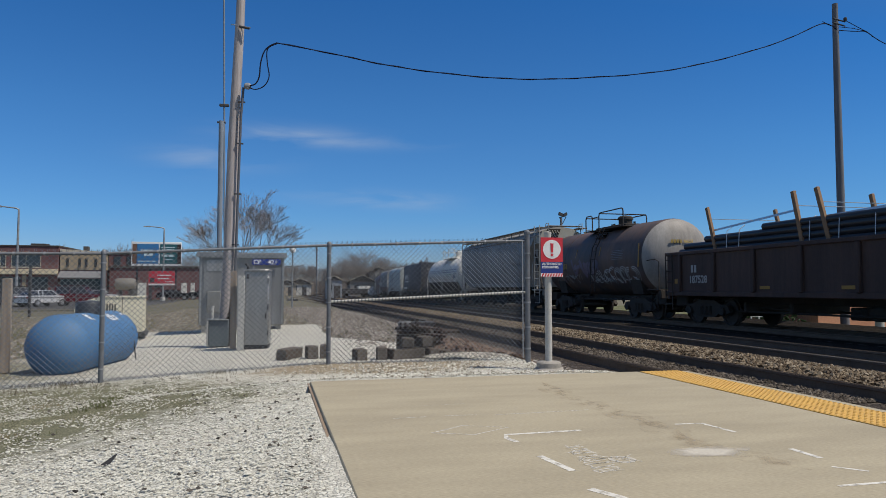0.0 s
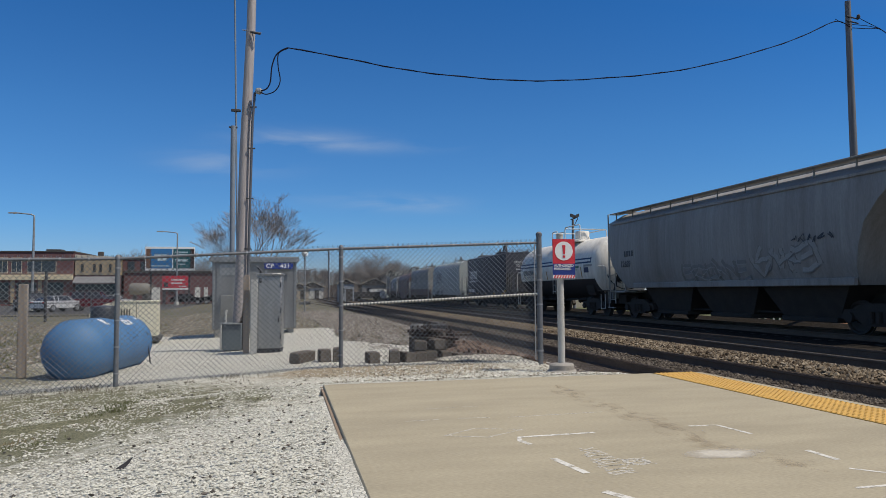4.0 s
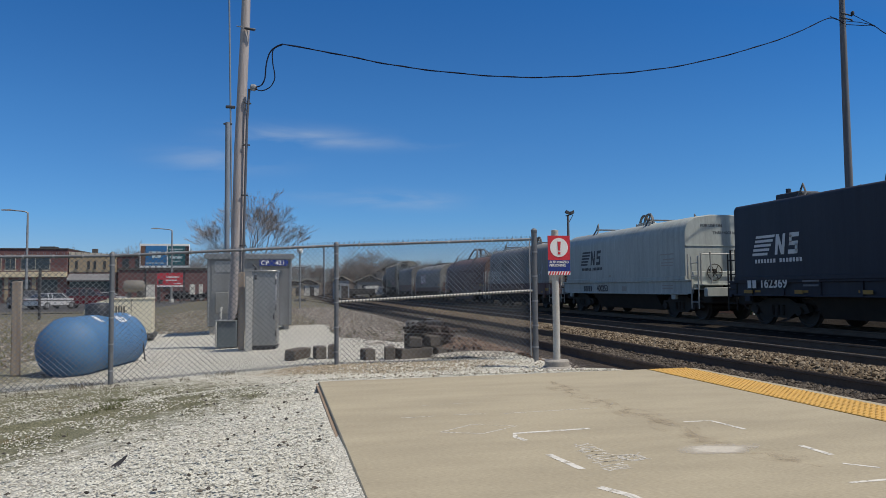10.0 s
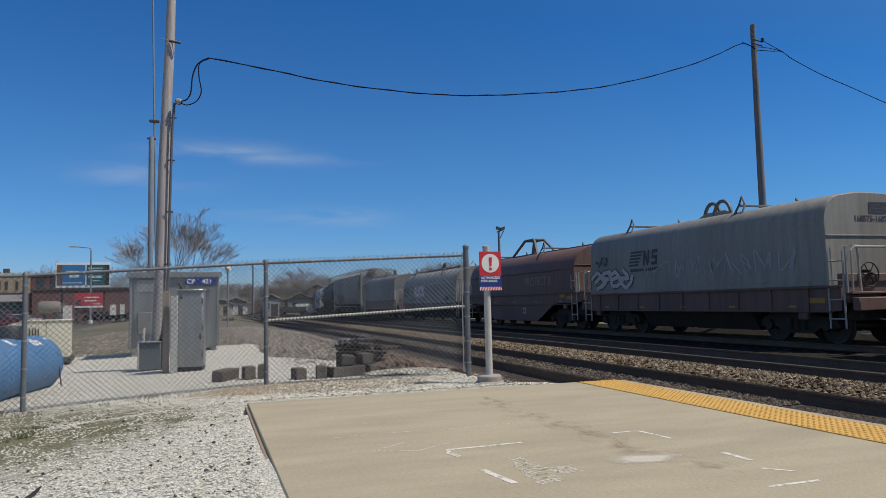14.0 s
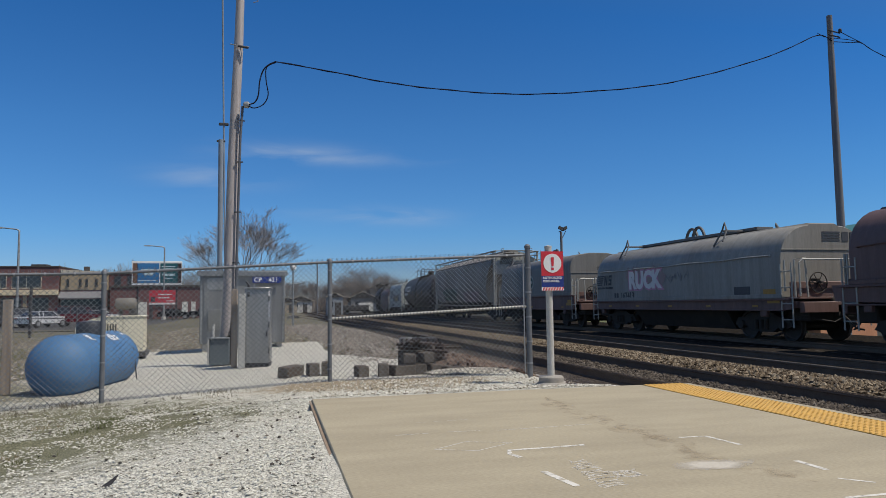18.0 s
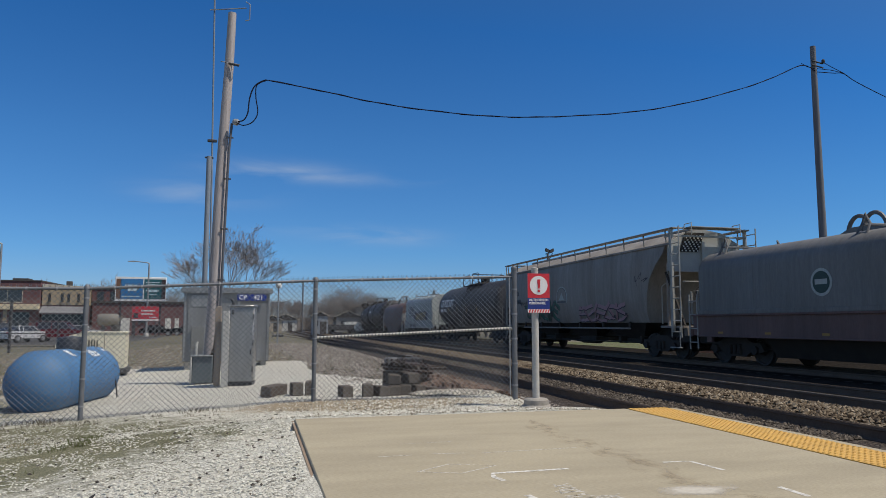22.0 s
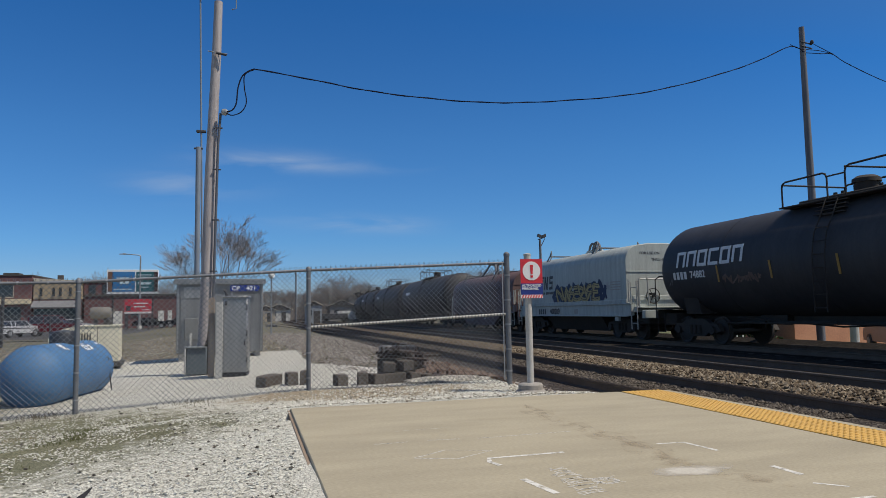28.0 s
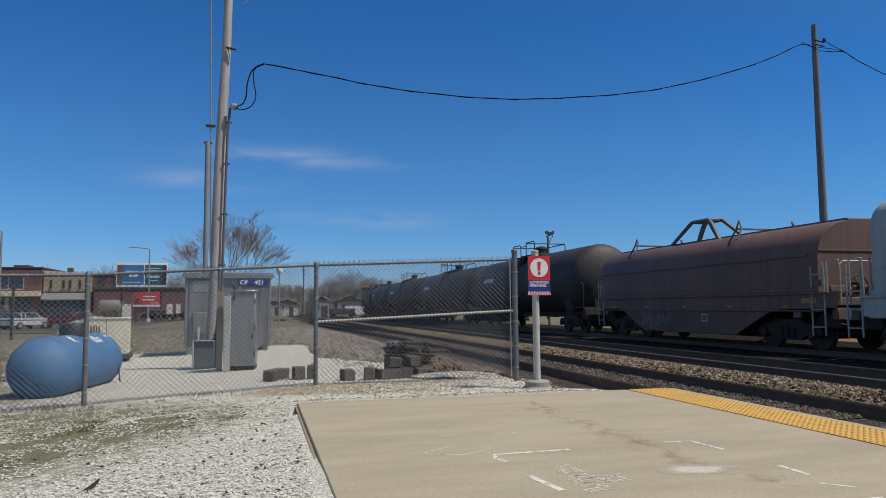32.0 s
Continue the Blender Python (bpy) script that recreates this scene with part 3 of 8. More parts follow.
# ---- things round the platform ----
def slab_marks():
    """Surveyors' white paint on the platform."""
    paint = chalk("white_marking_paint", (0.66, 0.64, 0.58))
    faint = chalk("faded_marking_paint", (0.62, 0.59, 0.52), 40.0, 0.25, 0.55, 0.85)
    z = PZ + 0.0015

    def mark(pts, w, name="paint_mark", label="worn white survey paint on the platform"):
        single(name, Mesh().strip([(x, y, z) for x, y in pts], w, (0, 0, 1)), paint if w > 0.02 else faint, label, "paint mark", group="survey marks", smooth=False)
    mark([(1.53, 4.35), (1.50, 4.47), (1.53, 4.58), (2.08, 4.60)], 0.038)
    mark([(1.53, 3.96), (1.58, 3.6)], 0.045)
    mark([(2.83, 4.64), (3.04, 4.63), (3.08, 4.29)], 0.034)
    mark([(3.09, 3.78), (3.09, 3.53)], 0.04)
    mark([(2.74, 3.02), (3.02, 3.02), (3.08, 3.02)], 0.028)
    mark([(3.0, 3.35), (3.12, 3.22)], 0.025)
    mark([(1.52, 3.26), (1.6, 3.1), (1.63, 2.9)], 0.05)
    mark([(1.06, 4.75), (1.33, 4.95), (1.63, 4.82), (1.33, 4.63), (1.06, 4.75)], 0.019)
    mark([(1.69, 5.31), (2.1, 5.33), (2.49, 5.35)], 0.016)
    mark([(0.89, 5.34), (1.15, 5.35)], 0.016)
    mark([(1.3, 5.36), (1.55, 5.34)], 0.016)
    mark([(1.15, 5.85), (1.6, 5.88)], 0.008)
    # a scribbled code, past reading: a column of cramped strokes beside a crossed ring
    r = random.Random(3)
    for i in range(8):
        cx, cy, wide = 1.775 + 0.008 * i - 0.004 * (i % 3), 3.57 + 0.082 * i, 0.16 if i < 6 else 0.11
        for q in range(2 if i % 3 == 1 else 3):
            u = cy + 0.024 * (q - 1) + r.uniform(-0.006, 0.006)
            pts = [(cx - wide / 2 + r.uniform(-0.01, 0.01), u - 0.016), (cx + r.uniform(-0.02, 0.02), u + 0.012 * (-1) ** q), (cx + wide / 2, u + r.uniform(-0.015, 0.03))]
            mark(pts, 0.014, "paint_scribble")
        if i % 2:
            mark([(cx - wide * 0.4, cy - 0.03), (cx - wide * 0.36, cy + 0.035)], 0.013, "paint_scribble")
    for k in range(3):
        mark([(1.96 + (0.075 - 0.012 * k) * math.cos(a * 0.52 + k), 3.77 + (0.075 - 0.01 * k) * math.sin(a * 0.52 + k)) for a in range(13)], 0.013, "paint_scribble")
    mark([(1.86, 3.7), (2.06, 3.86)], 0.013, "paint_scribble")
    mark([(1.88, 3.86), (2.05, 3.7)], 0.013, "paint_scribble")
    patch = worn("concrete_patch", (0.56, 0.52, 0.44), reach=0.55)
    me = Mesh()
    n = 40
    pts = [(2.55 + (0.3 + 0.05 * math.sin(3 * a)) * math.cos(a), 3.83 + (0.13 + 0.05 * noise.noise((math.cos(a) * 2, math.sin(a) * 2, 7))) * math.sin(a)) for a in [2 * math.pi * k / n for k in range(n)]]
    me.add([(x, y, PZ + 0.0025) for x, y in pts], [tuple(range(n))])
    single("repair_patch", me, patch, "pale smear of cement on the platform", "patch", smooth=False)
    # two thin washes of rust along one line: a wide faint one and a narrow dark one
    for wide, alpha in ((3.0, 0.2), (1.4, 0.27)):
        stain = chalk("rusty_water_stain" if wide > 2 else "dark_water_stain", (0.25, 0.175, 0.1), 7.0, 0.42, 0.8, alpha)
        me = Mesh()
        run = smooth([(2.74, 7.0, 0), (2.64, 6.3, 0), (2.62, 5.67, 0), (2.66, 5.1, 0), (2.68, 4.69, 0), (2.63, 4.25, 0), (2.62, 4.01, 0), (2.76, 3.6, 0), (2.84, 3.3, 0)], 8)
        for k, p in enumerate(run):
            w = wide * (0.03 + 0.028 * math.sin(k * 0.31) ** 2) * min(1, (len(run) - 1 - k) / 6, k / 6)
            me.v += [(p.x - w, p.y, PZ + 0.001 + 0.0004 / wide), (p.x + w, p.y, PZ + 0.001 + 0.0004 / wide)]
        me.f += [(2 * i, 2 * i + 1, 2 * i + 3, 2 * i + 2) for i in range(len(run) - 1)]
        single("water_stain", me, stain, "brown water stain along the platform", "stain", smooth=False)


slab_marks()
RED = plain("sign_red", (0.56, 0.035, 0.05), 0.45)
BLUE_S = plain("sign_blue", (0.02, 0.04, 0.2), 0.45)
WHITE_S = plain("sign_white", (0.75, 0.75, 0.74), 0.45)
GREYPAINT = mat("pale_grey_post_paint", (0.46, 0.45, 0.42), (0.38, 0.36, 0.32), 0.6, 0, 4, 60, 0.03)


def warning_sign():
    root = thing("warning_sign", "red and blue warning sign on a pale grey post", "sign", m=pose(3.84, 9.55, 0.0))
    part("footing", Mesh().lathe([(0.215, -0.1), (0.215, 0.03), (0.19, 0.05), (0.175, 0.055), (0.175, 0.12), (0.155, 0.14), (0.05, 0.145)], "z", 28), mat("footing_concrete", (0.32, 0.3, 0.27), (0.24, 0.22, 0.19), 0.9, 0, 4, 50, 0.2), root, "round concrete footing")
    part("post", Mesh().tube([(0, 0, 0.1), (0, 0, 1.97)], 0.05, 20), GREYPAINT, root)
    part("post_cap", Mesh().lathe([(0.053, 1.96), (0.053, 1.985), (0.02, 1.995)], "z", 20), GREYPAINT, root)
    y = -0.066
    w, z0, z1 = 0.335, 1.345, 1.905
    part("panel", Mesh().box((0.03, y, (z0 + z1) / 2), (w, 0.012, z1 - z0), 0.004), GALV, root)
    part("red_field", Mesh().box((0.03, y - 0.008, 1.73), (w, 0.004, 0.35)), RED, root)
    part("blue_field", Mesh().box((0.03, y - 0.008, 1.475), (w, 0.004, 0.16)), BLUE_S, root)
    part("white_disc", Mesh().lathe([(0.135, -0.002), (0.135, 0.002)], "y", 40, (0.03, y - 0.012, 1.735)), WHITE_S, root)
    me = Mesh().loft([[(0.03 + a, y - 0.016 - d, b) for a, b in ((-0.024, 1.82), (0.024, 1.82), (0.015, 1.69), (-0.015, 1.69))] for d in (0, 0.003)])
    part("exclamation_bar", me, RED, root)
    part("exclamation_dot", Mesh().box((0.03, y - 0.017, 1.655), (0.036, 0.004, 0.034)), RED, root)
    for k, txt in enumerate(("AUTHORIZED", "PERSONNEL")):
        part("lettering", letters(txt, 0.047, WHITE_S, 0.001, "LEFT"), None, root, m=pose(-0.12, y - 0.013, 1.525 - 0.046 * k, 90, 0, 0))
    part("stripe_field", Mesh().box((0.03, y - 0.008, 1.37), (w, 0.004, 0.05)), WHITE_S, root)
    for k in range(8):
        x = 0.03 - w / 2 + 0.02 + k * 0.041
        part("red_stripe", Mesh().add([(x - 0.012, y - 0.0125, 1.346), (x + 0.01, y - 0.0125, 1.346), (x + 0.03, y - 0.0125, 1.394), (x + 0.008, y - 0.0125, 1.394)], [(0, 1, 2, 3)]), RED, root, smooth=False)
    for z in (1.45, 1.8):
        part("clamp", Mesh().lathe([(0.06, z - 0.02), (0.06, z + 0.02)], "z", 16), GALV, root)


warning_sign()


def propane_tank():
    a, b = Vector((-3.56, 12.8, 0.3)), Vector((-3.08, 15.75, 0.3))
    mid = (a + b) / 2
    ang = math.degrees(math.atan2(b.x - a.x, b.y - a.y))
    root = thing("propane_tank", "long faded blue propane tank lying on the gravel", "gas tank", m=pose(mid.x, mid.y, 0.2, 0, 0, -ang))
    blue = mat("faded_blue_paint", (0.05, 0.15, 0.32), (0.085, 0.2, 0.37), 0.62, 0, 1.6, 40, 0.04, amount=0.8)
    r, h = 0.535, (b - a).length / 2
    prof = [(0.01, -h)]
    for k in range(1, 11):
        q = k / 10 * math.pi / 2
        prof.append((r * math.sin(q), -h + r * 0.8 * (1 - math.cos(q))))
    prof += [(p, -s) for p, s in reversed(prof)]
    part("shell", Mesh().lathe(prof, "y", 48), blue, root)
    for y in (-h + 0.4, 0.0, h - 0.4):
        part("weld_seam", Mesh().lathe([(r + 0.001, y - 0.012), (r + 0.005, y), (r + 0.001, y + 0.012)], "y", 48), blue, root)
    part("valve_hood", Mesh().lathe([(0.24, r - 0.04), (0.24, r + 0.14), (0.21, r + 0.2), (0.05, r + 0.22)], "z", 24, (0.0, 0.1, 0)), mat("hood_black", (0.03, 0.035, 0.045), (0.05, 0.055, 0.06), 0.5), root, "black domed valve hood")
    foot = mat("foot_steel", (0.05, 0.05, 0.055))
    for y in (-h * 0.6, h * 0.6):
        for s in (-1, 1):
            part("foot", Mesh().box((s * 0.24, y, -r + 0.02), (0.09, 0.16, 0.2), 0.01), foot, root)
    stick = plain("sticker_white", (0.7, 0.7, 0.7))
    for y0, a0, w, hh in ((-0.55, 62, 0.14, 0.2), (0.35, 58, 0.3, 0.05), (0.35, 48, 0.3, 0.05), (0.2, 53, 0.05, 0.14), (0.5, 53, 0.05, 0.14), (0.35, 53, 0.05, 0.1), (0.3, 66, 0.2, 0.04), (1.0, 62, 0.16, 0.07)):
        q = radians(a0)
        n = Vector((math.cos(q), 0, math.sin(q)))
        part("sticker", Mesh().box((0, 0, 0), (0.004, w, hh)), stick, root, m=Matrix.Translation(n * (r + 0.003) + Vector((0, y0, 0))) @ pose(0, 0, 0, 0, -a0, 0))
    part("gas_pipe", Mesh().tube([(0.15, 0.7, 0.4), (0.5, 0.9, 0.2), (0.55, 1.0, -0.45), (1.0, 1.5, -0.47)], 0.015, 6), foot, root)


propane_tank()


def generator():
    root = thing("standby_generator", "cream generator cabinet with a muffler on top", "generator", m=pose(-4.47, 22.7, -0.24, 0, 0, 4))
    cream = mat("cream_enclosure", (0.68, 0.64, 0.5), (0.56, 0.52, 0.4), 0.5, 0, 2, 50, 0.03)
    prof = [(-1.05, 0.15), (0.75, 0.15), (0.75, 1.17), (-0.4, 1.17), (-0.7, 1.1), (-1.05, 0.88)]
    part("housing", Mesh().loft([[(x, y, z) for x, z in prof] for y in (-0.5, 0.5)]), cream, root)
    part("base_skid", Mesh().box((-0.15, 0, 0.08), (1.95, 1.1, 0.16), 0.02), mat("skid_dark", (0.06, 0.06, 0.06)), root)
    part("roof_lip", Mesh().box((0.17, 0, 1.18), (1.24, 1.06, 0.035), 0.01), cream, root)
    for k in range(9):
        part("louver", Mesh().box((-0.55 + k * 0.07, -0.508, 0.82), (0.035, 0.02, 0.3), 0.004), mat("louver_dark", (0.07, 0.065, 0.05)), root)
    part("service_panel", Mesh().box((0.45, -0.507, 0.85), (0.2, 0.016, 0.2), 0.005), cream, root)
    part("door_edge", Mesh().box((0.2, -0.505, 0.66), (0.015, 0.012, 0.95)), mat("louver_dark", (0.07, 0.065, 0.05)), root)
    part("muffler", Mesh().lathe([(0.03, -0.3), (0.14, -0.28), (0.18, -0.22), (0.18, 0.22), (0.14, 0.28), (0.03, 0.3)], "x", 20, (0.2, 0.1, 1.54)), mat("muffler_grey", (0.2, 0.19, 0.17), (0.12, 0.1, 0.08), 0.7), root, "dull grey exhaust muffler")
    part("exhaust_elbow", Mesh().tube([(0.42, 0.1, 1.15), (0.42, 0.1, 1.3), (0.36, 0.1, 1.42)], 0.11, 10), mat("skid_dark", (0.06, 0.06, 0.06)), root, "sooty exhaust elbow")
    for x in (0.05, 0.32):
        part("muffler_leg", Mesh().box((x, 0.1, 1.28), (0.05, 0.2, 0.2)), mat("skid_dark", (0.06, 0.06, 0.06)), root)
    part("exhaust_pipe", Mesh().tube([(0.46, 0.1, 1.54), (0.54, 0.1, 1.56), (0.56, 0.1, 1.66)], 0.035, 8), mat("muffler_grey", (0.2, 0.19, 0.17)), root)


generator()
ALU = mat("brushed_aluminium", (0.36, 0.365, 0.365), (0.25, 0.25, 0.25), 0.4, 0.6, 1.2, 60, 0.03, (1, 1, 0.25), 0.7)
ALU2 = mat("dull_zinc_sheet", (0.25, 0.26, 0.265), (0.17, 0.17, 0.17), 0.5, 0.4, 0.9, 50, 0.04, (1, 1, 0.3), 0.8)
DARKM = mat("dark_fitting", (0.05, 0.05, 0.055))


def small_cabinet():
    root = thing("signal_case", "tall bare aluminium signal case with one door", "cabinet", m=pose(-0.31, 15.95, -0.12, 0, 0, -6))
    part("body", Mesh().box((0, 0, 0.89), (0.52, 0.5, 1.58), 0.02), ALU, root)
    part("plinth", Mesh().box((0, 0, 0.05), (0.5, 0.5, 0.1), 0.01), DARKM, root, "dark recessed base")
    part("kick_plate", Mesh().box((0, -0.262, 0.14), (0.5, 0.02, 0.08), 0.005), ALU, root)
    part("roof_cap", Mesh().box((0, -0.02, 1.685), (0.56, 0.58, 0.035), 0.012), ALU, root)
    door = part("door", Mesh().box((-0.01, -0.26, 0.9), (0.49, 0.03, 1.46), 0.008), ALU, root)
    part("hinge", Mesh().tube([(0.245, -0.28, 0.3), (0.245, -0.28, 0.42)], 0.014, 6), DARKM, door)
    part("hinge", Mesh().tube([(0.245, -0.28, 0.85), (0.245, -0.28, 0.97)], 0.014, 6), DARKM, door)
    part("hinge", Mesh().tube([(0.245, -0.28, 1.4), (0.245, -0.28, 1.52)], 0.014, 6), DARKM, door)
    part("latch", Mesh().box((0.2, -0.285, 0.72), (0.03, 0.03, 0.12), 0.006), DARKM, door)
    part("padlock", Mesh().box((-0.18, -0.29, 1.55), (0.05, 0.03, 0.1), 0.008), DARKM, door)
    part("side_conduit", Mesh().tube([(-0.2, -0.1, 1.66), (-0.2, -0.12, 1.78), (-0.26, -0.1, 1.84)], 0.03, 8), DARKM, root)


def big_cabinet():
    root = thing("signal_bungalow", "large silver aluminium signal bungalow with a name board", "equipment cabinet", m=pose(-0.98, 24.5, -0.1, 0, 0, 1.5))
    part("body", Mesh().box((0, 0, 1.23), (2.62, 1.9, 2.24), 0.02), ALU2, root)
    part("roof", Mesh().loft([[(-1.4, -1.05, 2.34), (1.4, -1.05, 2.34), (1.4, 1.05, 2.34), (-1.4, 1.05, 2.34)], [(-1.38, -1.03, 2.42), (1.38, -1.03, 2.42), (1.38, 1.03, 2.46), (-1.38, 1.03, 2.46)]]), ALU2, root)
    part("roof_fascia", Mesh().box((0, -1.045, 2.32), (2.78, 0.03, 0.14), 0.006), ALU, root)
    for x in (-1.15, 1.15):
        for y in (-0.8, 0.8):
            part("leg", Mesh().box((x, y, 0.02), (0.16, 0.16, 0.34), 0.01), mat("plinth_concrete", (0.4, 0.38, 0.34)), root)
    door = part("door", Mesh().box((-0.75, -0.965, 1.22), (0.85, 0.03, 1.85), 0.008), ALU2, root)
    part("door_handle", Mesh().box((-0.42, -0.99, 1.2), (0.05, 0.04, 0.16), 0.008), DARKM, door)
    part("door_vent", Mesh().box((-0.8, -0.985, 2.0), (0.56, 0.02, 0.36), 0.004), ALU, door)
    part("meter_box", Mesh().box((-0.85, -1.02, 0.86), (0.41, 0.16, 0.67), 0.02), mat("meter_grey", (0.17, 0.175, 0.17), rough=0.5), root)
    for x in (-1.26, -0.28, 0.35, 1.26):
        part("corner_strip", Mesh().box((x, -0.96, 1.23), (0.05, 0.02, 2.2), 0.004), ALU, root)
    board = part("name_board", Mesh().box((0.74, -1.075, 2.12), (0.9, 0.02, 0.2), 0.004), plain("board_blue", (0.015, 0.04, 0.24), 0.4), root, "blue name board with white lettering")
    part("lettering", letters("CP", 0.2, WHITE_S, 0.002), None, board, m=pose(0.46, -1.088, 2.115, 90, 0, 0))
    part("lettering", letters("421", 0.2, WHITE_S, 0.002), None, board, m=pose(0.94, -1.088, 2.115, 90, 0, 0))
    part("lamp_arm", Mesh().tube([(1.35, -0.9, 2.0), (1.75, -0.95, 1.98), (1.95, -1.0, 2.06)], 0.02, 6), GALV, root)


small_cabinet()
big_cabinet()
WOODG = mat("weathered_grey_timber", (0.29, 0.245, 0.2), (0.19, 0.15, 0.12), 0.9, 0, 3, 60, 0.3, (6, 6, 0.4), 0.9)
WOODP = mat("pole_timber", (0.4, 0.365, 0.358), (0.28, 0.247, 0.237), 0.9, 0, 2.5, 50, 0.3, (6, 6, 0.35), 0.9)
WOODD = mat("creosote_timber", (0.04, 0.032, 0.026), (0.07, 0.055, 0.043), 0.9, 0, 3, 50, 0.3, (4, 4, 0.6), 0.9)
POLE2 = mat("grey_pole_timber", (0.165, 0.168, 0.185), (0.11, 0.112, 0.124), 0.9, 0, 2.5, 50, 0.3, (6, 6, 0.35), 0.9)
CABLE = mat("black_cable", (0.012, 0.014, 0.03), (0.01, 0.011, 0.02), 0.85, spec=0.1, bump=0)


def left_pole():
    root = thing("utility_pole", "leaning weathered wooden utility pole with a power riser", "utility pole", group="utility poles")
    zs = [-0.4, 0.6, 1.5, 3.0, 4.5, 6.0, 7.5, 8.76]
    pts = [(-1.08 + 0.25 * z / 8.76 + 0.015 * math.sin(z), 17.45, z) for z in zs]
    part("pole", Mesh().tube(pts, [0.16 - 0.009 * z for z in range(0, 8)], 18), WOODP, root)
    part("riser_conduit", Mesh().tube([(-0.9, 17.3, -0.1), (-0.855, 17.3, 2.0), (-0.79, 17.3, 5.2), (-0.74, 17.28, 5.95)], 0.03, 8), mat("riser_grey", (0.1, 0.105, 0.12), rough=0.5), root)
    part("weatherhead", Mesh().lathe([(0.02, -0.05), (0.075, -0.02), (0.085, 0.06), (0.04, 0.12)], "x", 12, (-0.68, 17.25, 5.98)), GALV, root)
    for z in (2.2, 3.4, 4.6, 5.6):
        part("conduit_strap", Mesh().box((-0.93 + 0.028 * z, 17.29, z), (0.16, 0.03, 0.03)), DARKM, root)
    part("insulator", Mesh().tube([(-0.86, 17.3, 7.43), (-0.62, 17.25, 7.38)], 0.03, 8), DARKM, root)
    part("spool_bolt", Mesh().tube([(-1.05, 17.4, 7.5), (-0.6, 17.3, 7.42)], 0.012, 6), GALV, root)
    part("tag", Mesh().box((-0.98, 17.24, 1.9), (0.08, 0.01, 0.1)), GALV, root)


left_pole()


def right_pole():
    root = thing("utility_pole", "tall dark grey wooden pole beyond the tracks", "utility pole", group="utility poles")
    part("pole", Mesh().tube([(18.5, 19.88, -1.3), (18.47, 19.87, 3), (18.44, 19.84, 7), (18.4, 19.79, 10.8)], [0.14, 0.128, 0.112, 0.09], 16), POLE2, root)
    for z in (10.1, 10.25):
        part("cable_clamp", Mesh().tube([(18.25, 19.7, z), (18.75, 19.75, z - 0.05)], 0.025, 6), DARKM, root)
    part("insulator", Mesh().lathe([(0.04, 10.2), (0.06, 10.25), (0.05, 10.32), (0.02, 10.34)], "z", 10, (18.72, 19.7, 0)), DARKM, root)


right_pole()


def service_cable():
    root = thing("overhead_cable", "black twisted service cable slung between two poles", "cable")
    span = []
    for a, b in ((0.002, 0.342), (0.078, 0.333), (0.135, 0.3248), (0.193, 0.319), (0.265, 0.3155), (0.337, 0.315), (0.4, 0.3185), (0.463, 0.325), (0.54, 0.335), (0.612, 0.348), (0.69, 0.368), (0.775, 0.395), (0.84, 0.42), (0.903, 0.449)):
        y = 17.29 / (1 - 0.1293 * a)
        span.append((a * y, y, EYE + b * y))
    span.append((18.36, 19.68, 9.88))
    fine = smooth(span)
    part("main_span", Mesh().tube(fine, 0.014, 8), CABLE, root)
    part("second_span", Mesh().tube([p + Vector((0, 0.012 * math.cos(i * 0.9), 0.017 * math.sin(i * 0.9))) for i, p in enumerate(fine)], 0.009, 6), CABLE, root)
    part("drip_loop", Mesh().tube(smooth([(0.03, 17.2, 7.07), (-0.14, 17.2, 6.98), (-0.27, 17.2, 6.83), (-0.35, 17.2, 6.55), (-0.38, 17.2, 6.21), (-0.47, 17.2, 6.03), (-0.62, 17.2, 5.98), (-0.7, 17.22, 6.0)], 4), 0.016, 8), CABLE, root)
    part("drip_loop", Mesh().tube(smooth([(0.03, 17.2, 7.05), (-0.19, 17.2, 6.91), (-0.2, 17.2, 6.59), (-0.15, 17.2, 6.24), (-0.26, 17.2, 6.0), (-0.47, 17.2, 5.9), (-0.62, 17.2, 5.95), (-0.7, 17.22, 5.98)], 4), 0.013, 8), CABLE, root)
    out = [(x, 19.7, z) for x, z in ((18.45, 9.86), (19.1, 9.88), (19.55, 9.9), (20.07, 9.65), (21.35, 9.2), (22.68, 8.84), (24.53, 8.32), (27.5, 7.55))]
    part("far_span", Mesh().tube(smooth(out), 0.014, 8), CABLE, root)
    part("thin_wire", Mesh().tube([(17.72, 19.6, 10.06), (18.0, 19.64, 9.98), (18.36, 19.69, 9.96)], 0.011, 6), CABLE, root)
    part("thin_wire", Mesh().tube([(18.45, 19.7, 9.98), (19.0, 19.7, 9.98), (19.5, 19.7, 9.93)], 0.011, 6), CABLE, root)
    part("thin_wire", Mesh().tube([(18.7, 19.72, 10.25), (19.1, 19.7, 10.08), (19.6, 19.7, 9.9)], 0.012, 6), CABLE, root)


service_cable()


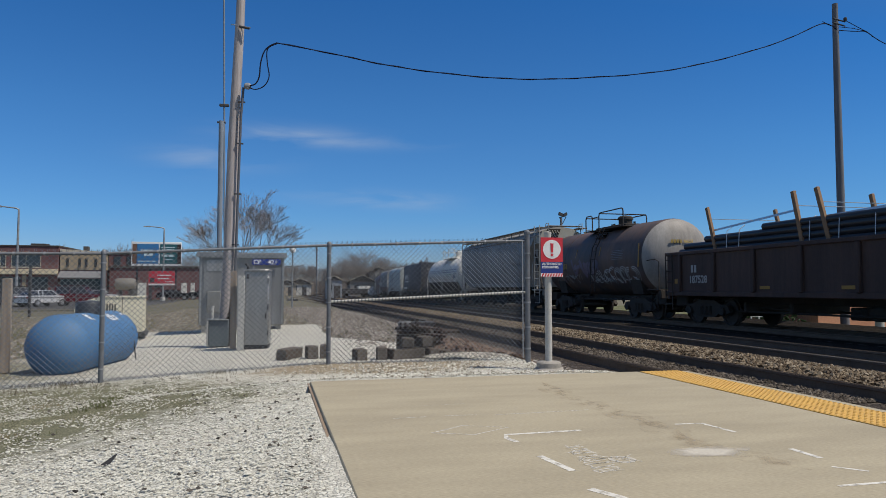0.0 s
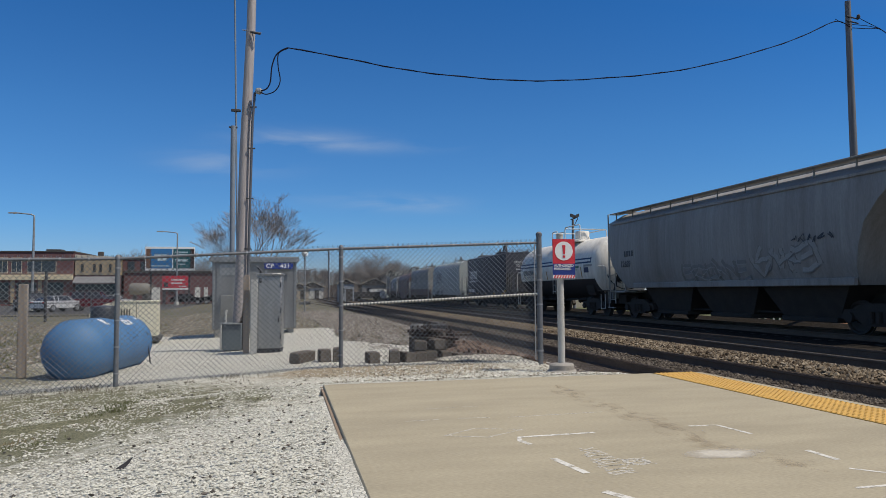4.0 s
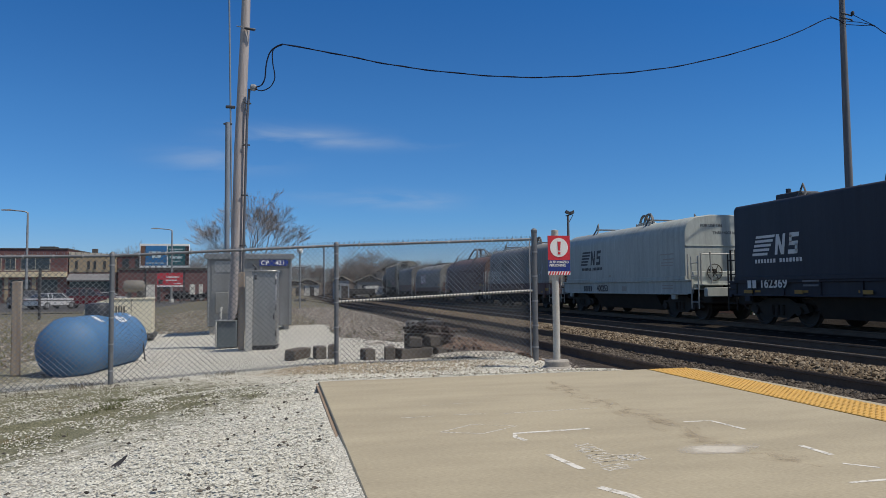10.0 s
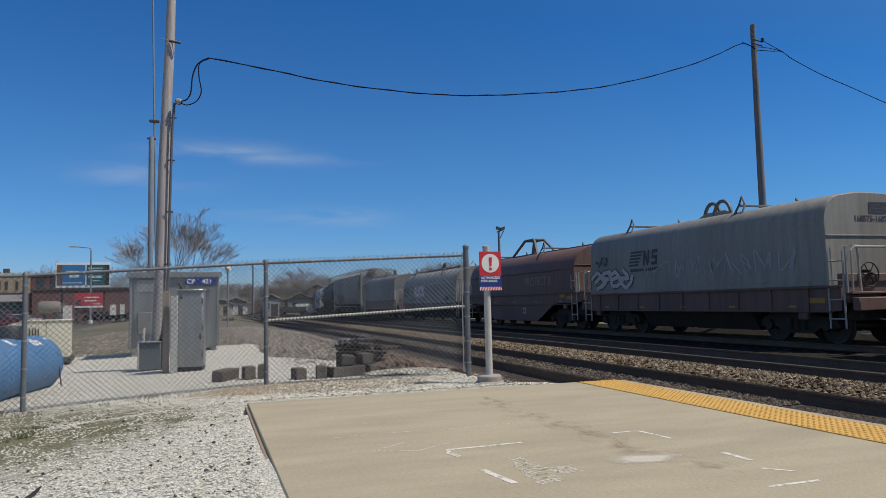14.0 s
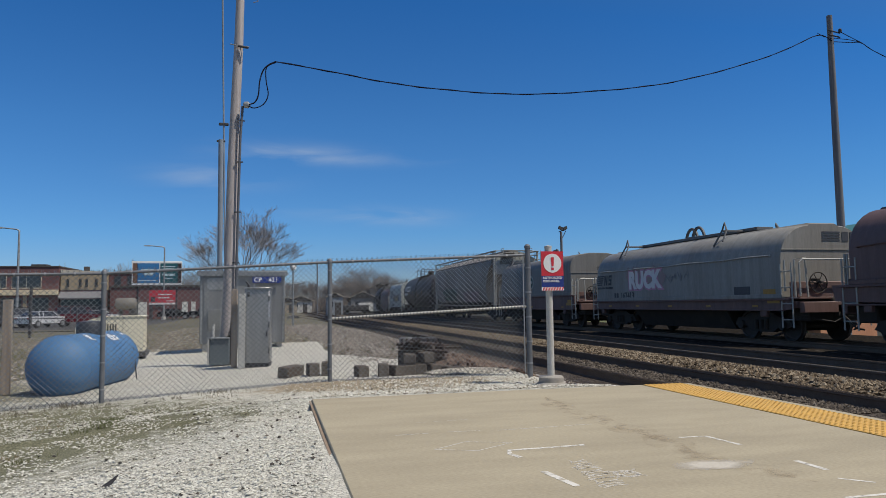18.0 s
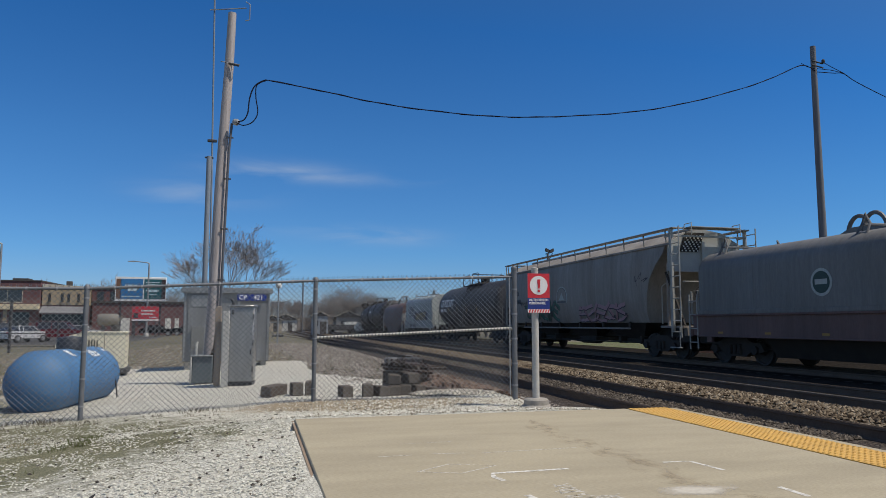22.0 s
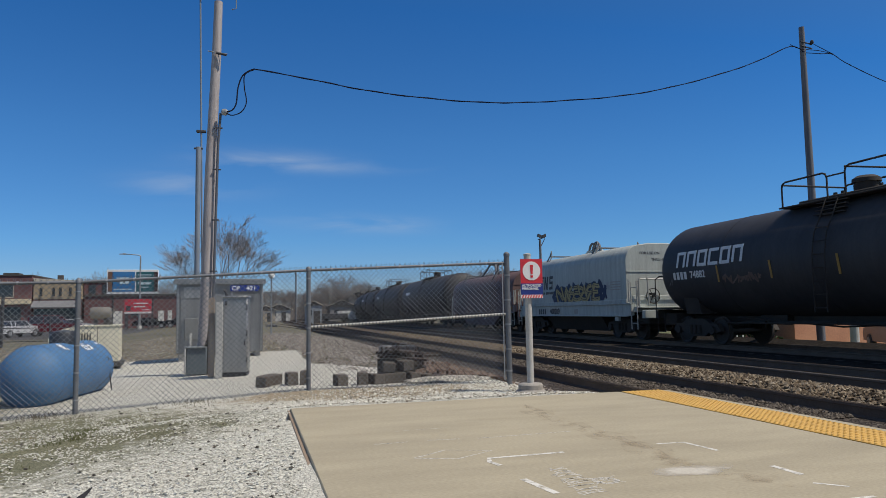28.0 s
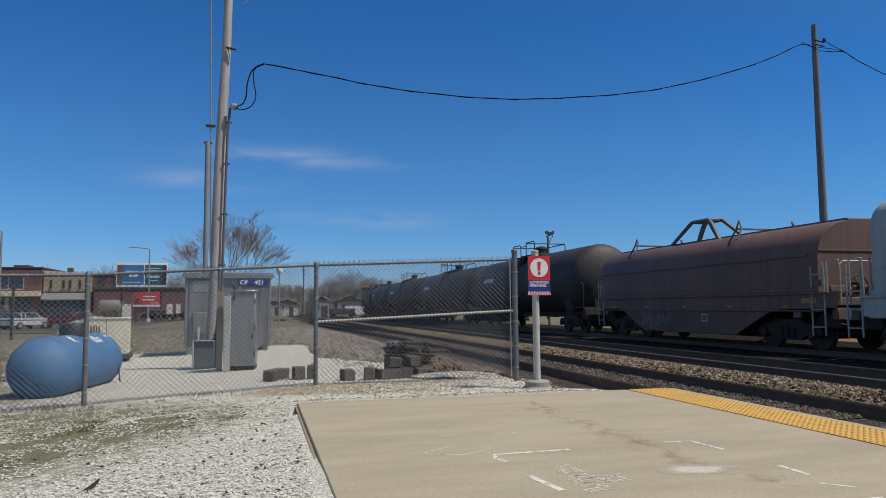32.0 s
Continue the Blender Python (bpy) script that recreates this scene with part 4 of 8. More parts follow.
def masts():
    root = thing("radio_mast", "thick grey steel mast behind the bungalow", "mast")
    part("mast_tube", Mesh().tube([(-1.86, 26.2, -0.2), (-1.86, 26.2, 7.15)], 0.09, 12), mat("mast_grey", (0.21, 0.24, 0.28), rough=0.5), root)
    part("mast_cap", Mesh().box((-1.86, 26.2, 7.1), (0.3, 0.06, 0.06), 0.01), DARKM, root)
    root = thing("antenna_mast", "slim tall antenna mast with side arms", "antenna")
    part("mast_tube", Mesh().tube([(-1.66, 26.6, -0.2), (-1.8, 26.6, 7.8), (-1.9, 26.6, 13.4)], 0.032, 10), mat("mast_grey", (0.21, 0.24, 0.28)), root)
    part("collar", Mesh().box((-1.8, 26.6, 7.82), (0.34, 0.1, 0.1), 0.02), DARKM, root)
    part("antenna_arm", Mesh().tube([(-2.05, 26.55, 12.75), (-0.75, 26.5, 12.95)], 0.02, 6), GALV, root)
    part("antenna_loop", Mesh().tube([(-0.78, 26.5, 13.2), (-0.62, 26.5, 13.1), (-0.62, 26.5, 12.5), (-0.78, 26.5, 12.45)], 0.02, 6), GALV, root)


masts()


def riser_boards():
    root = thing("cable_frame", "weathered boards and grey boxes beside the pole", "cable frame")
    part("grey_board", Mesh().box((-0.81, 15.75, 0.72), (0.13, 0.06, 1.66), 0.01), WOODG, root)
    part("pale_channel", Mesh().box((-0.65, 15.62, 0.66), (0.14, 0.06, 1.58), 0.01), mat("pale_channel_paint", (0.42, 0.42, 0.4)), root)
    for x, w, lean, h in ((-1.0, 0.11, 9, 1.1), (-0.93, 0.09, 4, 1.3), (-1.07, 0.09, 12, 0.8)):
        part("dark_board", Mesh().box((0, 0, h / 2), (w, 0.05, h), 0.008), WOODD, root, m=pose(x - 0.06, 17.12, -0.18, 0, lean, 0))
    part("junction_box", Mesh().box((-1.2, 17.25, 0.15), (0.45, 0.4, 0.6), 0.02), mat("blue_grey_box", (0.1, 0.125, 0.14), rough=0.5), root, "blue-grey metal junction box")
    part("box_lid", Mesh().box((-1.22, 17.23, 0.46), (0.5, 0.46, 0.03), 0.01), mat("blue_grey_lid", (0.2, 0.22, 0.23)), root)
    part("pale_side", Mesh().box((-1.44, 17.1, 0.15), (0.04, 0.2, 0.6), 0.008), mat("pale_channel_paint", (0.42, 0.42, 0.4)), root)
    part("pale_conduit", Mesh().tube([(-1.34, 17.1, 0.46), (-1.335, 17.1, 0.72), (-1.32, 17.12, 0.77)], 0.028, 8), mat("pale_channel_paint", (0.42, 0.42, 0.4)), root)
    part("ground_wire", Mesh().tube([(-0.55, 16.85, 1.4), (-0.5, 16.8, 0.6), (-0.52, 16.8, -0.15)], 0.012, 5), CABLE, root)


riser_boards()


OFFCUT = mat("weathered_sleeper_timber", (0.1, 0.082, 0.068), (0.065, 0.053, 0.043), 0.95, 0, 5, 45, 0.5, (3, 0.8, 3), 0.9)


def tie_blocks():
    """Sawn-off pieces of old sleepers, left in a row by the fence."""
    ends = mat("sawn_sleeper_end", (0.17, 0.15, 0.13), (0.1, 0.088, 0.075), 0.95, 0, 6, 60, 0.4, amount=0.8)
    spec = [(0.3, 13.0, 0.0, 0.21, 0.62, 0.19, -28, 4), (0.68, 12.85, 0.0, 0.19, 0.34, 0.22, 6, 0), (0.92, 12.85, 0.0, 0.17, 0.36, 0.24, -5, 0),
            (1.46, 12.2, 0.0, 0.19, 0.3, 0.2, 10, 0), (1.84, 12.22, 0.0, 0.18, 0.32, 0.22, -6, 0), (2.07, 12.26, 0.0, 0.2, 0.34, 0.18, 14, 5),
            (2.3, 12.4, 0.0, 0.2, 0.4, 0.18, 4, 0), (2.53, 12.45, 0.0, 0.2, 0.4, 0.19, -6, 0), (2.75, 12.48, 0.0, 0.2, 0.4, 0.17, 14, 0),
            (2.34, 12.5, 0.19, 0.22, 0.4, 0.17, -8, 4), (2.66, 12.5, 0.2, 0.2, 0.36, 0.18, 5, -3), (2.9, 12.55, 0.0, 0.18, 0.5, 0.14, 40, 0),
            (2.48, 12.85, 0.2, 0.24, 0.5, 0.2, 60, 0), (2.78, 12.82, 0.18, 0.2, 0.45, 0.18, 112, 6), (2.45, 13.0, 0.0, 0.28, 0.5, 0.26, 12, 0), (2.8, 13.0, 0.0, 0.26, 0.45, 0.24, -20, 0), (2.65, 12.9, 0.4, 0.14, 0.5, 0.09, 55, 8)]
    for x, y, z, w, d, h, rz, ry in spec:
        root = thing("sleeper_offcut", "short sawn piece of dark old railway sleeper", "timber block", group="sleeper offcuts", m=pose(x, y, ground_z(x, y) + z + 0.008, 0, ry, rz))
        part("block", Mesh().box((0, 0, h / 2), (w, d, h), 0.015), OFFCUT, root)
        face = part("sawn_face", Mesh().box((0, -d / 2 - 0.002, h / 2), (w - 0.03, 0.004, h - 0.03)), ends, root)
        for q in range(4):
            part("end_check", Mesh().box((0, -d / 2 - 0.005, h * (0.2 + 0.2 * q)), (w - 0.05, 0.004, 0.007)), OFFCUT, face)
    iron = mat("rusty_iron", (0.05, 0.04, 0.036), (0.08, 0.05, 0.04), 0.85, 0.3, 5, 50, 0.3)
    for x, y, z, rz, L in ((2.75, 12.8, 0.42, 20, 0.6), (2.45, 12.95, 0.4, -30, 0.5), (3.0, 12.75, 0.16, 70, 0.6), (2.55, 12.75, 0.46, 75, 0.4), (2.36, 12.7, 0.36, 8, 0.35), (2.9, 12.95, 0.36, -50, 0.5), (3.25, 12.6, -0.02, 15, 0.7), (3.5, 12.9, -0.03, -25, 0.5), (2.6, 12.8, 0.44, 40, 0.7), (2.85, 12.7, 0.3, -15, 0.5), (2.4, 12.85, 0.42, 62, 0.45)):
        root = thing("scrap_iron", "rusty scrap of track iron on the timber pile", "scrap iron", group="scrap on the pile", m=pose(x, y, z, 8, 4, rz))
        part("bar", Mesh().box((0, 0, 0.03), (L, 0.12, 0.05), 0.01), iron, root)
        part("bolt", Mesh().tube([(L * 0.3, 0, 0.04), (L * 0.3, 0, 0.13)], 0.02, 6), iron, root)
        part("bolt", Mesh().tube([(-L * 0.3, 0, 0.04), (-L * 0.3, 0, 0.13)], 0.02, 6), iron, root)


tie_blocks()


def switch_machine(x, y, rz, label):
    root = thing("switch_machine", label, "switch machine", group="switch machines", m=pose(x, y, -0.16, 0, 0, rz))
    part("housing", Mesh().box((0, 0, 0.2), (0.75, 0.5, 0.3), 0.04), DARKM, root)
    part("motor_cover", Mesh().box((-0.5, 0, 0.2), (0.4, 0.36, 0.32), 0.06), mat("machine_grey", (0.14, 0.14, 0.14), rough=0.6), root)
    part("throw_rod", Mesh().tube([(0.3, 0.0, 0.1), (1.7, 0.0, 0.06)], 0.025, 6), RAIL, root)
    part("base_timber", Mesh().box((0.2, 0, 0.02), (2.2, 0.6, 0.1), 0.02), WOODD, root)
    part("lid_handle", Mesh().tube([(-0.1, -0.2, 0.35), (-0.1, -0.2, 0.42), (0.1, -0.2, 0.42), (0.1, -0.2, 0.35)], 0.01, 5), GALV, root)


switch_machine(4.35, 20.9, 0, "dark low switch machine beside the turnout")
switch_machine(2.0, 70.0, 0, "dark switch machine at a distant turnout")
root = thing("fence_stub", "weathered grey-brown wooden post in the gravel", "wooden post", m=pose(-4.38, 13.45, -0.25, 0, 0, 10))
part("post", Mesh().box((0, 0, 0.8), (0.14, 0.14, 1.6), 0.012), WOODG, root)
root = thing("ground_scrap", "small curled dark scrap lying on white gravel", "scrap", m=pose(-0.99, 4.86, 0.075, 0, 0, 30) @ Matrix.Scale(0.72, 4))
part("scrap", Mesh().loft([[(-0.06, -0.02, 0.0), (-0.05, 0.02, 0.015), (-0.055, 0.0, 0.005)], [(0.0, -0.035, 0.012), (0.01, 0.03, 0.04), (0.0, 0.0, 0.012)], [(0.05, -0.015, 0.05), (0.055, 0.02, 0.075), (0.05, 0.0, 0.045)], [(0.08, -0.002, 0.085), (0.082, 0.004, 0.092), (0.08, 0.0, 0.083)]]), mat("scrap_black", (0.035, 0.033, 0.035)), root)

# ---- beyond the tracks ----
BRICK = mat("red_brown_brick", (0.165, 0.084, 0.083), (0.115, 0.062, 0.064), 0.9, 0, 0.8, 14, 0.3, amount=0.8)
# orange brick, its colour brightened to stand for sun on the wall
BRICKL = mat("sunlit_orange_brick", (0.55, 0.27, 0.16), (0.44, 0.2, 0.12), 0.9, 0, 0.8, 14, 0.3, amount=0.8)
TANB = mat("tan_brick", (0.4, 0.32, 0.215), (0.33, 0.255, 0.165), 0.9, 0, 0.8, 14, 0.2, amount=0.7)
GLASS = mat("dark_window_glass", (0.03, 0.035, 0.045), (0.05, 0.055, 0.06), 0.12, 0, 2, 10, 0, spec=0.6)
TRIM = mat("cream_trim", (0.52, 0.47, 0.38), (0.42, 0.37, 0.29), 0.7)
DARKROOF = mat("dark_roofing", (0.07, 0.065, 0.062), (0.045, 0.042, 0.04), 0.9)
TEAL = mat("green_metal_roof", (0.03, 0.13, 0.12), (0.04, 0.11, 0.1), 0.5)


def window(root, x, z, w, h, y, frame=TRIM, depth=0.12):
    win = part("window", Mesh().box((x, y - 0.01, z), (w + 0.16, 0.1, h + 0.16), 0.01), frame, root)
    part("pane", Mesh().box((x, y - 0.065, z), (w, 0.02, h)), GLASS, win)
    part("mullion", Mesh().box((x, y - 0.08, z), (0.05, 0.03, h)), frame, win)
    part("sill", Mesh().box((x, y - 0.09, z - h / 2 - 0.1), (w + 0.25, 0.16, 0.08), 0.01), frame, win)


def station_house():
    """Brick building with a green roof, glimpsed under and over the cars."""
    root = thing("brick_house", "orange brick building with a green metal roof", "building", m=pose(0, 0, 0))
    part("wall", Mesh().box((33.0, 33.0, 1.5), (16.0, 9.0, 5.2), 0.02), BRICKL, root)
    part("roof", Mesh().loft([[(24.2, 27.8, 4.0), (41.8, 27.8, 4.0), (41.8, 38.2, 4.0), (24.2, 38.2, 4.0)], [(33.5, 32.5, 5.6), (39.5, 32.5, 5.6), (39.5, 33.5, 5.6), (33.5, 33.5, 5.6)]]), TEAL, root)
    part("gutter", Mesh().box((33.0, 27.75, 3.95), (17.7, 0.12, 0.14), 0.02), TRIM, root)
    for x in (27.5, 31.0, 35.0, 39.0):
        window(root, x, 2.2, 1.1, 1.5, 28.46)
    root = thing("hedge", "low clipped green hedge beside the brick building", "hedge")
    me = Mesh()
    r = random.Random(5)
    for i in range(420):
        p = Vector((r.uniform(20.8, 24.4), r.uniform(28.6, 30.0), r.uniform(-0.85, 0.9)))
        me.box(p, (r.uniform(0.1, 0.25), r.uniform(0.1, 0.25), 0.03), 0, Euler((r.uniform(-1, 1), r.uniform(-1, 1), r.uniform(0, 3))).to_matrix())
    tagged(part("foliage", me, mat("hedge_green", (0.05, 0.085, 0.03), (0.03, 0.05, 0.02), 0.9), root, smooth=False), kind="stuff")
    root = thing("white_rack", "small white tubular rack on the grass", "rack", m=pose(20.6, 27.2, -0.8))
    wt = plain("rack_white", (0.7, 0.7, 0.66))
    for x in (-0.35, 0.35):
        for y in (-0.2, 0.2):
            part("upright", Mesh().tube([(x, y, 0), (x, y, 1.4)], 0.035, 8), wt, root)
    for z in (0.3, 0.75, 1.35):
        part("crossbar", Mesh().tube([(-0.35, -0.2, z), (0.35, -0.2, z)], 0.03, 8), wt, root)
    root = thing("bollard_post", "thick grey concrete post beyond the tracks", "post", m=pose(21.9, 21.9, -0.85))
    part("post", Mesh().tube([(0, 0, 0), (0, 0, 2.35)], 0.16, 14), GREYPAINT, root)


station_house()


def flood_light():
    root = thing("flood_light", "twin floodlights on a tall dark pole", "flood light", m=pose(24.0, 56.6, -0.4))
    part("pole", Mesh().tube([(0, 0, -0.6), (0, 0, 7.6)], [0.13, 0.1], 10), POLE2, root)
    for s in (-1, 1):
        head = part("lamp_head", Mesh().loft([[(0.15 + s * 0.06, -0.1, 7.7), (0.15 + s * 0.4, -0.1, 7.85), (0.15 + s * 0.36, -0.1, 8.12), (0.15 + s * 0.03, -0.1, 7.98)], [(0.15 + s * 0.1, 0.25, 7.78), (0.15 + s * 0.33, 0.25, 7.88), (0.15 + s * 0.3, 0.25, 8.05), (0.15 + s * 0.08, 0.25, 7.95)]]), DARKM, root)
    part("bracket", Mesh().tube([(-0.2, 0, 7.6), (0.45, 0, 7.8)], 0.045, 6), DARKM, root)
    part("brace", Mesh().tube([(0, 0, 6.9), (0.45, 0, 7.7)], 0.03, 6), DARKM, root)


flood_light()

# ---- the street beyond the lot ----
STREET_Z = -0.45


def street_row():
    # two-storey brick block
    root = thing("brick_block", "two-storey dark red brick shop block", "building")
    y = 110.0
    part("wall", Mesh().box((-45.0, y + 6, 3.3), (31.0, 12.0, 7.6), 0.02), BRICK, root)
    part("parapet", Mesh().box((-45.0, y + 6, 7.14), (31.2, 12.2, 0.18), 0.02), DARKROOF, root)
    part("roof_unit", Mesh().box((-33.0, y + 4, 7.4), (2.0, 2.0, 0.5), 0.02), DARKROOF, root)
    part("cornice", Mesh().box((-45.0, y - 0.25, 3.5), (31.0, 0.6, 0.75), 0.03), mat("cream_fascia", (0.66, 0.56, 0.38), (0.55, 0.46, 0.3), 0.7), root, "cream awning band over the shops")
    for x in (-31.6 - 2.0, -36.8, -38.6, -43.0, -47.0, -51.0):
        window(root, x, 5.2, 3.6 if x == -33.6 else 1.2, 2.0, y)
    for x in (-32.0, -35.5, -39.0, -43.0, -47.0):
        window(root, x, 1.6, 2.4, 2.2, y, DARKROOF)
        part("pier", Mesh().box((x - 1.75, y - 0.06, 1.4), (0.5, 0.12, 3.4), 0.01), TANB, root)
    # tan upper storey
    root = thing("tan_block", "tan brick upper storey with narrow windows", "building")
    part("wall", Mesh().box((-26.5, y + 6.2, 5.05), (5.7, 12.0, 2.5), 0.02), TANB, root)
    part("lower_wall", Mesh().box((-26.5, y + 6.25, 1.6), (5.75, 12.0, 4.4), 0.02), BRICK, root)
    part("coping", Mesh().loft([[(-29.35, yy, 6.28), (-23.6, yy, 6.28), (-23.6, yy, 6.42), (-29.35, yy, 6.75)] for yy in (y + 0.1, y + 12.25)]), TRIM, root)
    part("chimney", Mesh().box((-26.6, y + 3, 6.9), (0.7, 0.7, 0.8), 0.02), DARKROOF, root)
    for x in (-28.37, -26.77, -25.93, -24.67):
        window(root, x, 4.88, 0.18, 0.95, y + 0.2, DARKROOF)
    part("awning", Mesh().loft([[(-29.3, y - 1.2, 2.7), (-23.3, y - 1.2, 2.7), (-23.3, y + 0.1, 3.6), (-29.3, y + 0.1, 3.6)], [(-29.3, y - 1.2, 2.6), (-23.3, y - 1.2, 2.6), (-23.3, y + 0.1, 3.5), (-29.3, y + 0.1, 3.5)]]), mat("awning_grey", (0.2, 0.2, 0.21)), root)
    part("shop_front", Mesh().box((-26.3, y + 0.12, 1.3), (5.8, 0.1, 2.4), 0.01), GLASS, root)
    root = thing("corner_block", "dark brick building with a flat parapet behind the tan block", "building")
    part("wall", Mesh().box((-21.2, y + 9.0, 2.9), (4.7, 12.0, 6.6), 0.02), BRICK, root)
    part("coping", Mesh().box((-21.2, y + 9.0, 6.25), (4.9, 12.2, 0.16), 0.02), DARKROOF, root)
    for x in (-22.4, -20.6):
        window(root, x, 5.2, 0.8, 1.2, y + 3.0, DARKROOF)
    # long low block
    root = thing("low_block", "long low brown brick building with a flat roof", "building")
    part("wall", Mesh().box((-14.5, y + 8, 1.9), (17.4, 12.0, 4.7), 0.02), BRICK, root)
    part("roof_edge", Mesh().box((-14.5, y + 8, 4.3), (17.7, 12.3, 0.3), 0.02), DARKROOF, root)
    for x, w in ((-18.9, 1.55), (-12.85, 0.8), (-11.65, 0.6), (-9.6, 1.5)):
        part("garage_door", Mesh().box((x, y + 1.97, 0.85), (w, 0.06, 2.3), 0.01), mat("door_white", (0.66, 0.65, 0.6), None, 0.6), root)
    for x in (-16.4, -7.5):
        window(root, x, 1.9, 1.0, 1.0, y + 2.0, DARKROOF)


street_row()


def billboard():
    root = thing("billboard", "wide billboard with blue and dark poster panels", "billboard", m=pose(-15.0, 100.0, 0, 0, 0, 3))
    white = plain("billboard_white", (0.72, 0.72, 0.7))
    part("panel", Mesh().box((0, 0, 5.72), (6.2, 0.25, 3.15), 0.03), white, root)
    part("left_poster", Mesh().box((-1.1, -0.14, 5.72), (2.7, 0.03, 2.6)), plain("poster_blue", (0.04, 0.17, 0.38)), root)
    part("brown_strip", Mesh().box((-2.65, -0.14, 5.72), (0.6, 0.03, 2.6)), plain("poster_brown", (0.16, 0.09, 0.06)), root)
    part("right_poster", Mesh().box((1.5, -0.14, 5.72), (2.2, 0.03, 2.6)), plain("poster_teal", (0.02, 0.1, 0.12)), root)
    part("dark_strip", Mesh().box((2.78, -0.14, 5.72), (0.5, 0.03, 2.6)), plain("poster_dark", (0.05, 0.03, 0.03)), root)
    pale = plain("poster_pale", (0.5, 0.62, 0.66))
    for x, z, w, h in ((-1.2, 6.1, 1.5, 0.35), (-1.0, 5.6, 1.1, 0.35), (-1.2, 4.75, 2.2, 0.12), (1.4, 6.6, 1.7, 0.12), (1.4, 6.3, 1.4, 0.12), (1.4, 5.5, 1.6, 0.3), (1.4, 5.0, 1.2, 0.12)):
        part("poster_line", Mesh().box((x, -0.16, z), (w, 0.02, h)), pale, root)
    for x in (-2.4, -0.8, 0.8, 2.4):
        part("support", Mesh().box((x, 0.3, 2.2), (0.22, 0.22, 5.2), 0.02), DARKM, root)
    part("catwalk", Mesh().box((0, -0.4, 4.0), (6.4, 0.7, 0.08), 0.01), DARKM, root)
    root = thing("red_sign_board", "bright red advertising board low on the wall", "sign board", m=pose(-13.6, 95.0, -0.3))
    part("panel", Mesh().box((0, 0, 2.75), (3.1, 0.16, 1.75), 0.02), plain("board_red", (0.5, 0.04, 0.06)), root)
    part("lower_strip", Mesh().box((0, -0.09, 1.97), (3.1, 0.02, 0.22)), white, root)
    for x, z, w, h in ((0.3, 3.1, 1.6, 0.16), (0.2, 2.7, 1.3, 0.16), (-1.1, 2.5, 0.5, 0.6), (0.9, 2.3, 0.9, 0.1)):
        part("poster_line", Mesh().box((x, -0.09, z), (w, 0.02, h)), white if w > 0.6 else DARKM, root)
    for x in (-1.2, 1.2):
        part("support", Mesh().box((x, 0.1, 0.8), (0.16, 0.12, 2.6), 0.01), DARKM, root)


billboard()


def street_lamp(x, y, top, arm):
    root = thing("street_lamp", "slim grey street lamp with a short arm", "street lamp", group="street lamps", m=pose(x, y, STREET_Z))
    h = top - STREET_Z
    part("pole", Mesh().tube([(0, 0, 0), (0, 0, h - 0.6), (0, 0, h - 0.15), (-0.3, 0, h)], [0.14, 0.09, 0.08, 0.07], 10), GALV, root)
    part("arm", Mesh().tube([(-0.2, 0, h - 0.03), (-arm, 0, h + 0.12)], 0.06, 8), GALV, root)
    part("lamp_head", Mesh().loft([[(-arm - 0.7, -0.12, h + 0.05), (-arm - 0.7, 0.12, h + 0.05), (-arm - 0.7, 0.1, h + 0.14), (-arm - 0.7, -0.1, h + 0.14)], [(-arm + 0.05, -0.16, h + 0.02), (-arm + 0.05, 0.16, h + 0.02), (-arm + 0.05, 0.12, h + 0.2), (-arm + 0.05, -0.12, h + 0.2)]]), GALV, root)
    part("base", Mesh().lathe([(0.3, 0), (0.3, 0.4), (0.16, 0.5)], "z", 12), GREYPAINT, root)


street_lamp(-24.0, 76.0, 8.95, 1.6)
street_lamp(-13.7, 97.0, 9.0, 1.8)


